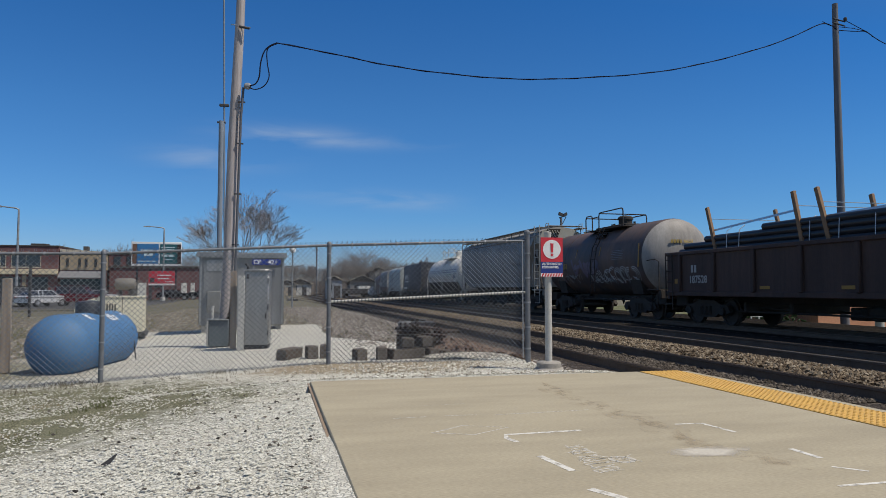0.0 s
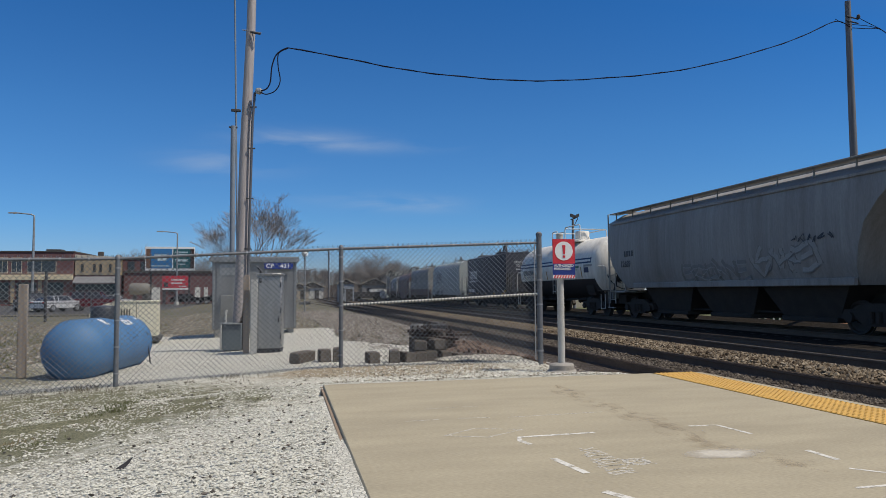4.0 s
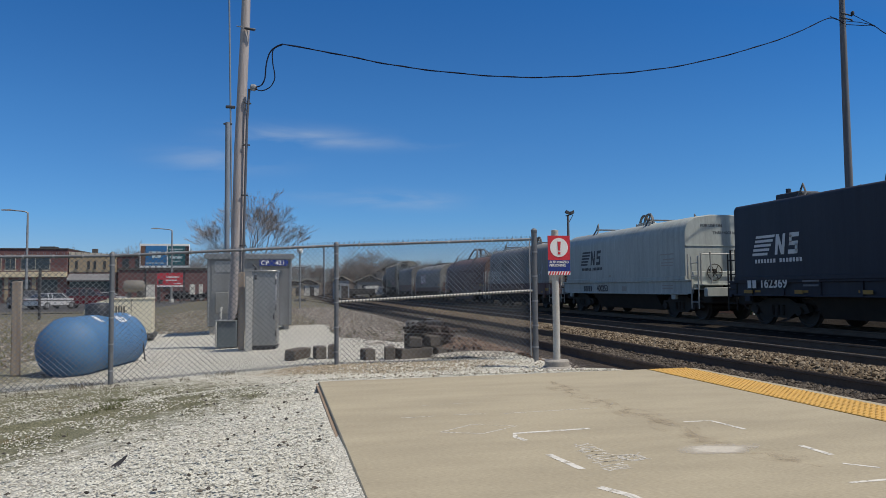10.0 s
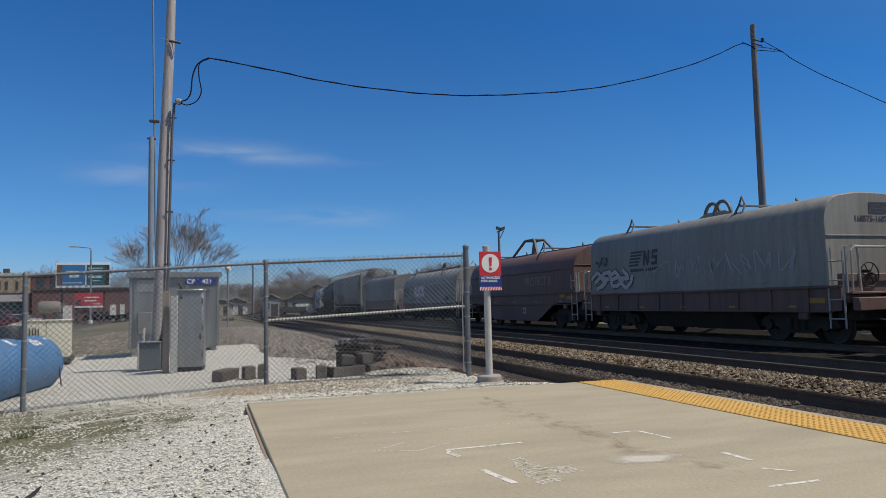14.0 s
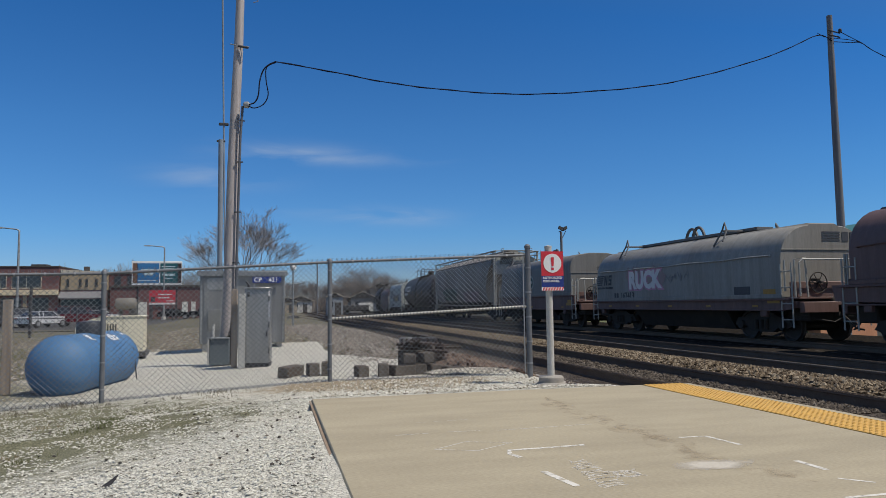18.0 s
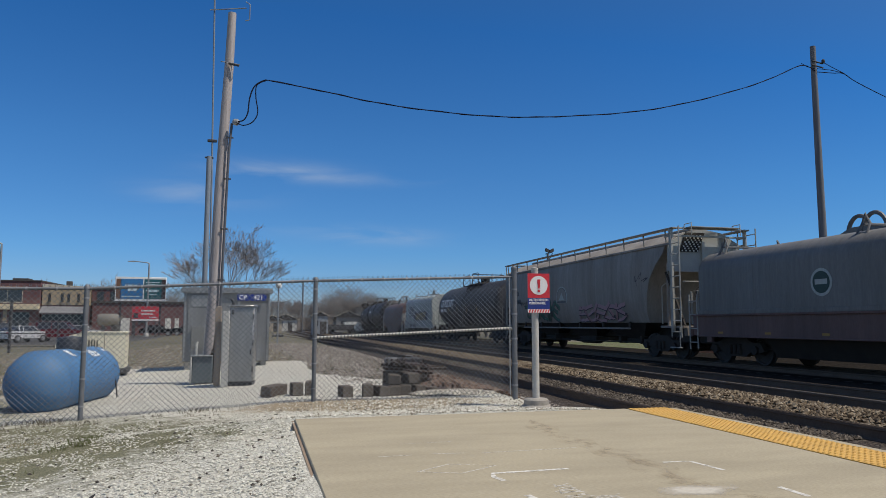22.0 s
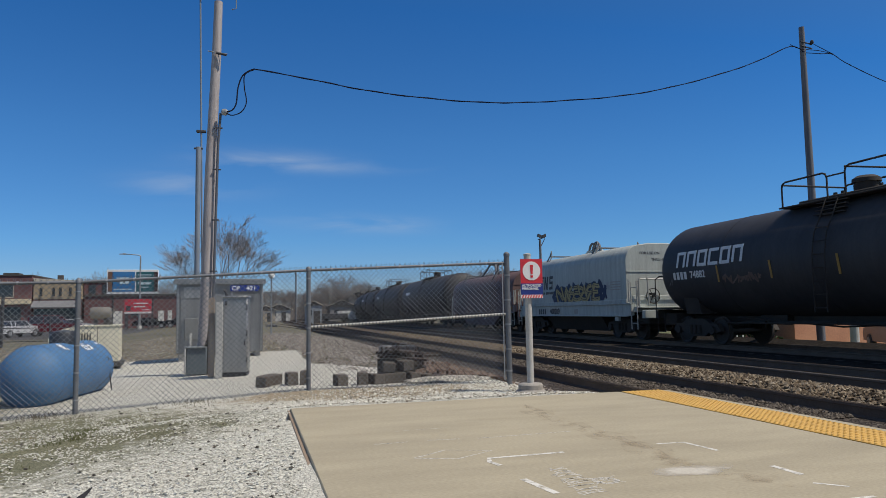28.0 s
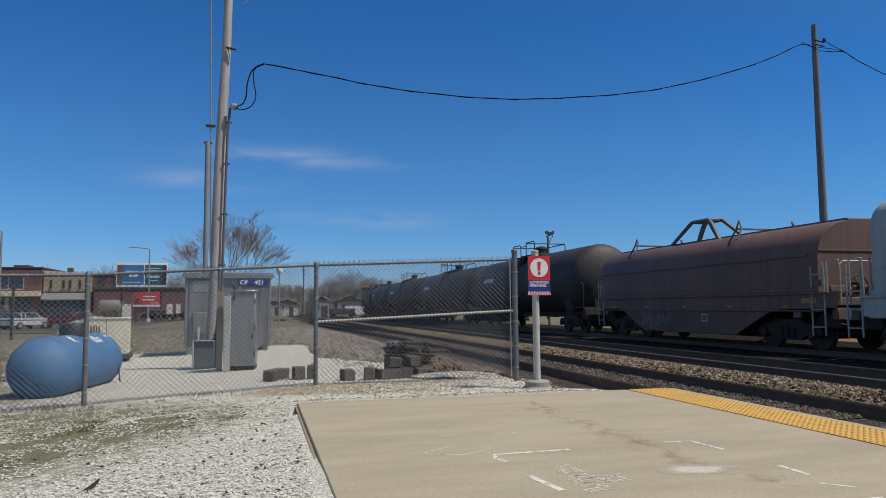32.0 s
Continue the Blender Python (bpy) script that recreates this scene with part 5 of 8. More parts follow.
def parked_car(x, y, rz, colour, label, kind="sedan", z=-0.45):
    root = thing("parked_car", label, "car", group="parked cars", m=pose(x, y, z, 0, 0, rz))
    P = mat("car_paint_" + colour, {"silver": (0.6, 0.61, 0.63), "red": (0.13, 0.02, 0.03), "black": (0.015, 0.015, 0.018), "white": (0.65, 0.65, 0.64), "grey": (0.16, 0.17, 0.18)}[colour], None, 0.25, 0.2, 2, 60, 0.0, amount=0.2)
    h = {"sedan": 1.42, "suv": 1.7, "van": 1.85}[kind]
    body = [(-2.25, 0.35), (2.25, 0.35), (2.3, 0.7), (2.15, 0.9), (1.1, 1.0), (-1.9, 1.0), (-2.25, 0.9)]
    if kind != "sedan":
        body = [(-2.25, 0.4), (2.25, 0.4), (2.3, 0.85), (2.1, 1.05), (1.1, 1.12), (-2.2, 1.12), (-2.3, 0.9)]
    part("body", Mesh().loft([[(a, s * w, b) for a, b in body] for s, w in ((-1, 0.88), (1, 0.88))]), P, root)
    b0 = body[4][1]
    cab = [(-1.95 if kind == "sedan" else -2.2, b0), (1.0, b0), (0.35, h), (-1.2 if kind == "sedan" else -1.95, h)]
    part("cabin_glass", Mesh().loft([[(a, s * (0.84 if b < h else 0.68), b) for a, b in cab] for s in (-1, 1)]), GLASS, root)
    part("roof", Mesh().box(((0.35 + cab[3][0]) / 2, 0, h), (0.35 - cab[3][0] + 0.1, 1.4, 0.06), 0.02), P, root)
    for a in (0.45, -0.75, cab[3][0]):
        for s in (-1, 1):
            part("pillar", Mesh().tube([(a + (0.45 if a > 0 else 0), s * 0.85, b0), (a, s * 0.7, h)], 0.045, 6), P, root)
    for a in (-1.4, 1.4):
        for s in (-1, 1):
            wh = part("wheel", Mesh().lathe([(0.2, -0.11), (0.33, -0.1), (0.33, 0.1), (0.2, 0.11)], "y", 18, (a, s * 0.8, 0.33)), DARKM, root)
            part("rim", Mesh().lathe([(0.2, -0.01), (0.2, 0.01)], "y", 12, (a, s * 0.92, 0.33)), GALV, wh)
    for s in (-1, 1):
        part("headlight", Mesh().box((2.25, s * 0.62, 0.75), (0.08, 0.35, 0.14), 0.02), plain("headlamp_lens", (0.6, 0.6, 0.6), 0.2), root)
        part("tail_light", Mesh().box((-2.27, s * 0.65, 0.82), (0.06, 0.28, 0.16), 0.02), plain("tail_lens", (0.3, 0.02, 0.02), 0.3), root)


parked_car(-20.3, 71, 62, "silver", "silver sedan parked by the lot fence")
parked_car(-17.6, 73, 3, "red", "dark red minivan parked by the lot fence", "van")
parked_car(-23.3, 73, 120, "grey", "dark grey car parked beside a silver one", "suv")
parked_car(-18.4, 84, 2, "white", "white low car parked behind a red minivan")
parked_car(-13.2, 104, 0, "black", "black sedan parked before the brick wall")
parked_car(-9.4, 105, 184, "black", "black car parked near garage doors", "suv")
parked_car(26.5, 24.0, 60, "grey", "dark car parked on the grass beyond the tracks", z=-0.79)


def lot_fence():
    root = thing("lot_fence", "low dark wire fence along the parking lot", "fence")
    y = 48.0
    for i in range(9):
        x = -30 + i * 2.6
        part("post", Mesh().tube([(x, y, -0.6), (x, y, 1.35 if i != 6 else 2.5)], 0.05 if i != 6 else 0.09, 8), DARKM, root)
    for z in (-0.2, 0.6, 1.3):
        part("rail", Mesh().tube([(-30, y, z), (-9.2, y, z)], 0.025, 6), DARKM, root)
    me = Mesh()
    for i in range(140):
        x = -30 + i * 0.15
        me.tube([(x, y, -0.4), (x, y, 1.3)], 0.006, 3, caps=False)
    tagged(part("wire_mesh", me, DARKM, root), kind="stuff")


lot_fence()
bed("street", mat("street_asphalt", (0.07, 0.068, 0.066), (0.05, 0.048, 0.046), 0.9, 0, 0.5, 30, 0.2), -60.0, -7.0, lambda u: STREET_Z - 0.02, y0=62.0, y1=108.0, n=2, step=8)


# ---- trees ----
BARK = mat("bare_bark", (0.17, 0.145, 0.125), (0.12, 0.1, 0.085), 0.95, 0, 4, 40, 0.3)
TWIG = mat("bare_twigs", (0.29, 0.255, 0.235), (0.21, 0.183, 0.168), 0.95, 0, 4, 40, 0.0)


def bare_tree(x, y, z, height, spread, seed, label, depth=6, twig=0.012, group="bare trees", low=0.22, girth=0.022, rise=0.18):
    r = random.Random(seed)
    root = thing("bare_tree", label, "tree", group=group, m=pose(x, y, z))
    limbs, twigs = Mesh(), Mesh()
    trunk = Mesh()
    th = height * low

    def grow(p, d, L, rad, lv):
        bend = Vector((r.uniform(-1, 1), r.uniform(-1, 1), r.uniform(0, 0.6))) * 0.22
        q = p + d * L * 0.5
        e = q + (d + bend).normalized() * L * 0.5
        (limbs if lv < 3 else twigs).tube([p, q, e], [rad, rad * 0.85, rad * 0.66], 6 if lv < 2 else 3, caps=False)
        if lv >= depth:
            return
        for k in range(3 if lv < 4 else r.choice((2, 3))):
            a = r.uniform(0, 6.28)
            side = Vector((math.cos(a), math.sin(a), 0)) * spread
            nd = (d * r.uniform(0.7, 1.1) + side * r.uniform(0.5, 1.0) + Vector((0, 0, rise))).normalized()
            grow(p.lerp(e, r.uniform(0.55, 1.0)) if k else e, nd, L * r.uniform(0.62, 0.86), max(twig, rad * r.uniform(0.5, 0.65)), lv + 1)
    R = height * girth
    trunk.tube([(0, 0, -0.3), (0.03, 0, th * 0.5), (0, 0.05, th)], [R * 1.3, R, R * 0.9], 10)
    for k in range(4):
        a = k * 1.57 + r.uniform(-0.4, 0.4)
        grow(Vector((0, 0.05, th * r.uniform(0.5, 1))), Vector((math.cos(a) * spread, math.sin(a) * spread, 1)).normalized(), height * 0.27, R * 0.6, 0)
    part("trunk", trunk, BARK, root)
    part("limb_work", limbs, BARK, root)
    tagged(part("twig_work", twigs, TWIG, root, smooth=False), kind="stuff")


bare_tree(-2.6, 60, -0.4, 8.3, 0.56, 3, "bare spreading tree behind the signal bungalow", 7, 0.007, girth=0.015, rise=0.06)
for i, (a, y, b, w) in enumerate(((0.115, 150, 0.05, 0.9), (0.13, 152, 0.066, 1.0), (0.137, 156, 0.066, 1.0), (0.15, 150, 0.05, 0.9), (0.165, 155, 0.043, 0.9), (0.2, 160, 0.044, 0.8), (0.22, 160, 0.045, 0.8),
                                  (0.02, 150, 0.045, 0.8), (0.04, 155, 0.042, 0.8), (0.065, 150, 0.04, 0.8), (-0.01, 150, 0.045, 0.8), (0.09, 160, 0.04, 0.8), (0.325, 90, 0.071, 0.8), (0.345, 92, 0.0755, 0.8), (0.37, 95, 0.068, 0.8), (-0.115, 130, 0.05, 0.7), (-0.2, 150, 0.062, 0.6), (-0.3, 150, 0.066, 0.6), (-0.07, 140, 0.046, 0.7), (-0.05, 140, 0.045, 0.7))):
    bare_tree(a * y, y, -0.4, b * y + 1.6, w, 100 + i, "leafless brown tree in the distant tree line", 6, 0.018, "distant bare trees", 0.06)


def thicket():
    """A belt of leafless brush that closes the view under the distant crowns."""
    rng = np.random.default_rng(31)
    n = 15000
    x = rng.uniform(-48, 62, n)
    y = 158 + 16 * rng.random(n)
    h = (1.6 + 4.6 * rng.random(n) ** 2.2) * np.where((x > 14) & (x < 30), 1.15, 0.85)
    lean, w, a = rng.normal(0, 0.16, n) * h, rng.uniform(0.025, 0.07, n), rng.uniform(-0.5, 0.5, n)
    dx, dy = np.cos(a) * w, np.sin(a) * w
    z0 = np.full(n, -0.6)
    v = np.stack([np.stack([x - dx, y - dy, z0], 1), np.stack([x + dx, y + dy, z0], 1), np.stack([x + lean * 0.5 + dx, y + dy, h * 0.55], 1), np.stack([x + lean, y, h], 1), np.stack([x + lean * 0.5 - dx, y - dy, h * 0.55], 1)], 1)
    f = (np.array([(0, 1, 2, 3, 4)])[None] + 5 * np.arange(n)[:, None, None]).reshape(-1, 5)
    d = bpy.data.meshes.new("brush_belt")
    d.from_pydata(v.reshape(-1, 3).tolist(), [], f.tolist())
    d.materials.append(TWIG)
    tagged(new("brush_belt", d), "brown leafless brush along the far edge of the yard", "brush", kind="stuff")


thicket()


def far_sheds():
    for x, y, w, h, col, label in ((7.4, 90, 1.9, 2.6, (0.3, 0.33, 0.36), "small grey-blue shed with a gable roof"), (5.0, 140, 4.2, 2.4, (0.55, 0.54, 0.5), "low white house with a gable roof"), (18.0, 150, 5.0, 3.0, (0.3, 0.29, 0.28), "grey house half hidden by the train"), (21.5, 150, 4.0, 5.0, (0.22, 0.22, 0.23), "dark tall-roofed house beyond the yard"), (2.2, 120, 3.0, 2.2, (0.42, 0.36, 0.28), "tan lineside hut at the end of the yard")):
        root = thing("shed" if w < 3 else "small_house", label, "shed" if w < 3 else "house", group="distant sheds")
        m = mat("siding_" + str(round(x)), col, None, 0.8, 0, 1, 20, 0.2)
        part("wall", Mesh().box((x, y, h / 2 - 0.4), (w, w * 1.2, h), 0.02), m, root)
        ridge = h - 0.4 + w * 0.26
        part("roof", Mesh().loft([[(x - w * 0.6, y - w * 0.65, h - 0.45), (x + w * 0.6, y - w * 0.65, h - 0.45), (x, y - w * 0.65, ridge)], [(x - w * 0.6, y + w * 0.65, h - 0.45), (x + w * 0.6, y + w * 0.65, h - 0.45), (x, y + w * 0.65, ridge)]]), DARKROOF, root)
        part("bargeboard", Mesh().tube([(x - w * 0.6, y - w * 0.66, h - 0.42), (x, y - w * 0.66, ridge + 0.03), (x + w * 0.6, y - w * 0.66, h - 0.42)], 0.07, 4), TRIM, root)
        part("door", Mesh().box((x + w * 0.2, y - w * 0.605, 0.55), (0.8, 0.04, 1.9)), DARKROOF, root)
        part("window", Mesh().box((x - w * 0.22, y - w * 0.605, h * 0.5), (w * 0.2, 0.04, 0.7)), GLASS, root)
    root = thing("parked_truck", "white box truck parked beyond the yard", "truck", m=pose(18.4, 138, -0.4))
    part("cab", Mesh().box((1.2, 0, 1.0), (1.3, 1.8, 1.5), 0.1), plain("truck_white", (0.68, 0.68, 0.66)), root)
    part("box", Mesh().box((-0.9, 0, 1.15), (2.8, 2.0, 1.6), 0.03), plain("truck_white", (0.68, 0.68, 0.66)), root)
    part("windshield", Mesh().box((1.4, -0.92, 1.3), (0.7, 0.04, 0.5)), GLASS, root)
    for x in (-1.4, 1.2):
        part("wheel", Mesh().lathe([(0.2, -0.9), (0.4, -0.88), (0.4, -0.7), (0.2, -0.68)], "y", 14, (x, 0, 0.35)), DARKM, root)
    root = thing("parked_gondola", "string of dark flat wagons in the yard", "wagon", m=pose(14.5, 130, -0.3))
    part("body", Mesh().box((0, 0, 0.95), (4.6, 2.6, 0.9), 0.04), DARKM, root)
    part("sill", Mesh().box((0, 0, 0.45), (4.8, 2.4, 0.2), 0.02), GRIME, root)
    for x in (-1.6, 1.6):
        part("wheel", Mesh().lathe([(0.1, -0.8), (0.42, -0.78), (0.42, -0.7), (0.1, -0.68)], "y", 14, (x, 0, 0.3)), GRIME, root)
    root = thing("signal_lamp", "white globe lamp on a thin post", "lamp post", m=pose(1.2, 46, -0.3))
    part("post", Mesh().tube([(0, 0, 0), (0, 0, 3.75)], 0.05, 8), GALV, root)
    part("globe", Mesh().lathe([(0.02, 3.7), (0.17, 3.78), (0.22, 3.93), (0.17, 4.08), (0.02, 4.15)], "z", 16), plain("globe_white", (0.75, 0.75, 0.73)), root)
    part("arm", Mesh().tube([(0, 0, 1.6), (-0.7, 0, 1.55), (-1.0, 0, 1.75)], 0.03, 6), GALV, root)
    root = thing("line_pole", "thin dark pole in the distant yard", "pole", m=pose(5.9, 100, -0.4))
    part("pole", Mesh().tube([(0, 0, 0), (0, 0, 7.3)], 0.1, 8), POLE2, root)
    part("step_bar", Mesh().tube([(-0.5, 0, 6.8), (0.5, 0, 6.8)], 0.04, 6), POLE2, root)


GRIME = mat("grimy_black_steel", (0.02, 0.018, 0.017), (0.04, 0.032, 0.026), 0.75, 0.2, 3, 40, 0.1)
far_sheds()

# ---- the freight train ----
BLACKSTEEL = mat("dusty_running_gear", (0.042, 0.037, 0.033), (0.06, 0.051, 0.044), 0.8, 0.0, 3, 40, 0.1, spec=0.25)
WHEEL = mat("wheel_steel", (0.055, 0.046, 0.04), (0.04, 0.034, 0.03), 0.7, 0.0, 4, 40, 0.1)
TREAD = mat("wheel_tread", (0.35, 0.33, 0.31), (0.2, 0.18, 0.16), 0.35, 1.0, 4, 40, 0.02)
LETTER_W = plain("lettering_white", (0.7, 0.7, 0.68))
LETTER_D = plain("lettering_dark", (0.055, 0.055, 0.062))
REFLECT = plain("reflector_yellow", (0.36, 0.21, 0.05), 0.6)
GEAR = mat("lifting_gear_steel", (0.13, 0.135, 0.14), (0.09, 0.085, 0.08), 0.6, 0.2, 3, 40, 0.1)
PAINT = {
    "white": mat("tank_white_paint", (0.76, 0.73, 0.66), (0.56, 0.5, 0.41), 0.5, 0, 0.9, 30, 0.04, (1, 1, 0.3), 0.45),
    "black": mat("tank_black_paint", (0.038, 0.037, 0.04), (0.056, 0.052, 0.051), 0.6, 0, 0.9, 30, 0.04, (1, 1, 0.3), 0.8, spec=0.3),
    "rusty": mat("rusty_tank_paint", (0.075, 0.065, 0.067), (0.155, 0.095, 0.07), 0.6, 0, 0.8, 30, 0.08, (1, 1, 0.35), 1.0),
    "grey": mat("hopper_grey_paint", (0.3, 0.29, 0.275), (0.2, 0.18, 0.16), 0.6, 0, 0.7, 30, 0.05, (1, 1, 0.25), 0.7),
    "dirty": mat("dirty_grey_paint", (0.28, 0.26, 0.235), (0.18, 0.155, 0.13), 0.65, 0, 0.7, 30, 0.06, (1, 1, 0.25), 0.8),
    "light": mat("pale_grey_green_paint", (0.4, 0.43, 0.405), (0.31, 0.32, 0.295), 0.5, 0, 0.7, 30, 0.04, (1, 1, 0.25), 0.5),
    "cover": mat("weathered_grey_cover", (0.26, 0.255, 0.235), (0.19, 0.17, 0.145), 0.55, 0, 0.6, 30, 0.05, (1, 1, 0.25), 0.7),
    "slate": mat("slate_grey_cover", (0.185, 0.18, 0.17), (0.14, 0.13, 0.115), 0.55, 0, 0.6, 30, 0.05, (1, 1, 0.25), 0.7),
    "brown": mat("brown_coil_paint", (0.155, 0.092, 0.08), (0.105, 0.067, 0.06), 0.6, 0, 0.7, 30, 0.06, (1, 1, 0.25), 0.8),
    "navy": mat("blue_black_paint", (0.026, 0.028, 0.04), (0.038, 0.039, 0.048), 0.6, 0, 0.8, 30, 0.04, (1, 1, 0.25), 0.7),
    "gondola": mat("gondola_brown_paint", (0.058, 0.037, 0.032), (0.09, 0.055, 0.044), 0.75, 0, 1.2, 30, 0.12, (1, 1, 0.3), 0.9),
    "rail_grey": plain("handrail_grey_paint", (0.36, 0.36, 0.335)),
    "rail_white": plain("handrail_white_paint", (0.6, 0.59, 0.55)),
}

SHARED = {}


def shared(name, build, material):
    if name not in SHARED:
        SHARED[name] = make(name, build(), material)
    return SHARED[name]


def side_frame_mesh():
    prof = [(-1.25, 0.42), (-1.1, 0.64), (-0.75, 0.66), (-0.45, 0.8), (0.45, 0.8), (0.75, 0.66), (1.1, 0.64), (1.25, 0.42), (1.0, 0.34),
            (0.72, 0.4), (0.45, 0.24), (-0.45, 0.24), (-0.72, 0.4), (-1.0, 0.34)]
    me = Mesh().loft([[(x, y, z) for y, z in prof] for x in (-0.08, 0.08)])
    for y in (-0.9, 0.9):
        me.lathe([(0.13, -0.16), (0.13, -0.06)], "x", 12, (0, y, 0.44))
    for y in (-0.22, 0, 0.22):
        me.tube([(-0.1, y, 0.32), (-0.1, y, 0.6)], 0.07, 8)
    return me


def wheel_set_mesh():
    me = Mesh().tube([(-0.95, 0, 0), (0.95, 0, 0)], 0.08, 10)
    for s in (-1, 1):
        me.lathe([(0.1, s * 0.66), (0.36, s * 0.7), (0.455, s * 0.7), (0.455, s * 0.735), (0.42, s * 0.745), (0.42, s * 0.83), (0.37, s * 0.83), (0.34, s * 0.79), (0.14, s * 0.8), (0.1, s * 0.86)], "x", 28)
    return me


WHEELS = []


def truck(root, y):
    for s in (-1, 1):
        part("side_frame", shared("side_frame", side_frame_mesh, BLACKSTEEL), None, root, m=pose(s * 1.0, y, 0, 0, 0, 0 if s < 0 else 180))
    part("bolster", shared("bolster", lambda: Mesh().box((0, 0, 0.62), (2.1, 0.42, 0.3), 0.03).box((0, 0, 0.45), (1.3, 0.8, 0.4), 0.05), BLACKSTEEL), None, root, m=pose(0, y, 0))
    for s in (-0.9, 0.9):
        ob = part("wheel_set", shared("wheel_set", wheel_set_mesh, WHEEL), None, root, m=pose(0, y + s, 0.42))
        WHEELS.append((ob, y + s))


def coupler(root, y, s):
    me = Mesh().box((0, y + s * 0.1, 0.85), (0.2, 0.7, 0.24), 0.03)
    me.box((0.04, y + s * 0.52, 0.85), (0.3, 0.3, 0.3), 0.06)
    part("coupler", me, BLACKSTEEL, root)
    part("brake_hose", Mesh().tube([(-0.3, y + s * 0.2, 0.75), (-0.3, y + s * 0.42, 0.6), (-0.28, y + s * 0.62, 0.4), (-0.2, y + s * 0.8, 0.36)], 0.025, 6), BLACKSTEEL, root)


def ladder(root, p, height, width, axis, material, rungs=None):
    """A ladder from the point p up; axis: 'y' along the side of the car, 'x' across its end."""
    x, y, z = p
    d = Vector((0, width, 0)) if axis == "y" else Vector((width, 0, 0))
    A = Vector(p)
    me = Mesh().tube([A, A + Vector((0, 0, height))], 0.024, 6).tube([A + d, A + d + Vector((0, 0, height))], 0.024, 6)
    k = rungs or int(height / 0.38)
    for i in range(k):
        q = A + Vector((0, 0, height * (i + 0.5) / k))
        me.tube([q, q + d], 0.018, 6)
    part("ladder", me, material, root)


def grab(root, pts, material, r=0.016, name="grab_rail"):
    part(name, Mesh().tube(pts, r, 6), material, root)


def brake_wheel(root, p, material):
    me = Mesh()
    x, y, z = p
    n = 20
    ring = [(x + 0.28 * math.cos(2 * math.pi * k / n), y, z + 0.28 * math.sin(2 * math.pi * k / n)) for k in range(n + 1)]
    me.tube(ring, 0.017, 6, caps=False)
    for k in range(6):
        a = 2 * math.pi * k / 6
        me.tube([(x, y, z), (x + 0.28 * math.cos(a), y, z + 0.28 * math.sin(a))], 0.013, 5)
    me.lathe([(0.05, -0.06), (0.05, 0.05)], "y", 10, (x, y, z))
    me.box((x, y + 0.12, z - 0.05), (0.28, 0.12, 0.34), 0.02)
    part("brake_wheel", me, material, root)


def side_text(root, text, size, material, y, z, x, r=None, zc=None):
    """Lettering on the side that faces the platform; on a tank it lies on the curve."""
    d = letters(text, size, material)
    if r:
        q = math.asin(max(-1.0, min(1.0, (z - zc) / r)))
        m = Matrix.Translation((-(r + 0.006) * math.cos(q), y, zc + (r + 0.006) * math.sin(q))) @ pose(0, 0, 0, 0, math.degrees(q), 0) @ pose(0, 0, 0, 90, 0, -90)
    else:
        m = pose(x, y, z, 90, 0, -90)
    part("lettering", d, None, root, m=m)


def tank_bars(root, spec, material, r, zc, name="marking"):
    """Flat plates (y, z, width, height) that follow the curve of a tank, one part each."""
    for y, z, w, h in spec:
        q = math.asin(max(-1.0, min(1.0, (z - zc) / r)))
        part(name, Mesh().box((-(r + 0.004) * math.cos(q), y, zc + (r + 0.004) * math.sin(q)), (0.008, w, h), 0, Euler((0, q, 0)).to_matrix()), material, root)


def bars(root, spec, material, x, name="marking"):
    """Small unreadable stencils: plain bars (y, z, width, height), one part each."""
    for y, z, w, h in spec:
        part(name, Mesh().box((x, y, z), (0.006, w, h)), material, root)


def slant(me, x, y, z, w, h, lean):
    """A leaning plate; its top runs towards the near end."""
    me.add([(x, y + w / 2 - lean, z + h / 2), (x, y - w / 2 - lean, z + h / 2), (x, y - w / 2, z - h / 2), (x, y + w / 2, z - h / 2)], [(0, 1, 2, 3)])


def ribbon_mark(root, y, z, x, s, material):
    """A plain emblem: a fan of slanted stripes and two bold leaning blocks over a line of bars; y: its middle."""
    for k in range(5):
        me = Mesh()
        slant(me, x, y + s * (0.98 + 0.1 * k), z + s * (0.4 - k * 0.2), s * (1.3 - 0.06 * k), s * 0.12, 0.03 * s)
        part("emblem_stripe", me, material, root, smooth=False)
    for c in (0.2, -0.24):
        me = Mesh()
        slant(me, x, y + s * c + 0.06 * s, z, s * 0.17, s * 0.92, 0.12 * s)
        part("emblem_block", me, material, root, smooth=False)
    me = Mesh()
    slant(me, x - 0.001, y - 0.16 * s, z, s * 0.2, s * 0.92, -0.3 * s)
    part("emblem_block", me, material, root, smooth=False)
    for c, h, w, hh in ((-0.92, 0.37, 0.6, 0.19), (-0.86, 0.0, 0.56, 0.18), (-0.8, -0.37, 0.6, 0.19), (-0.68, 0.19, 0.16, 0.3), (-1.02, -0.19, 0.16, 0.3)):
        me = Mesh()
        slant(me, x - 0.0015, y + s * c, z + s * h, s * w, s * hh, 0.03 * s)
        part("emblem_block", me, material, root, smooth=False)
    for k in range(15):
        if k != 7:
            part("emblem_line", Mesh().box((x, y + s * (1.65 - 0.21 * k), z - s * 0.72), (0.004, s * 0.14, s * 0.18)), material, root)


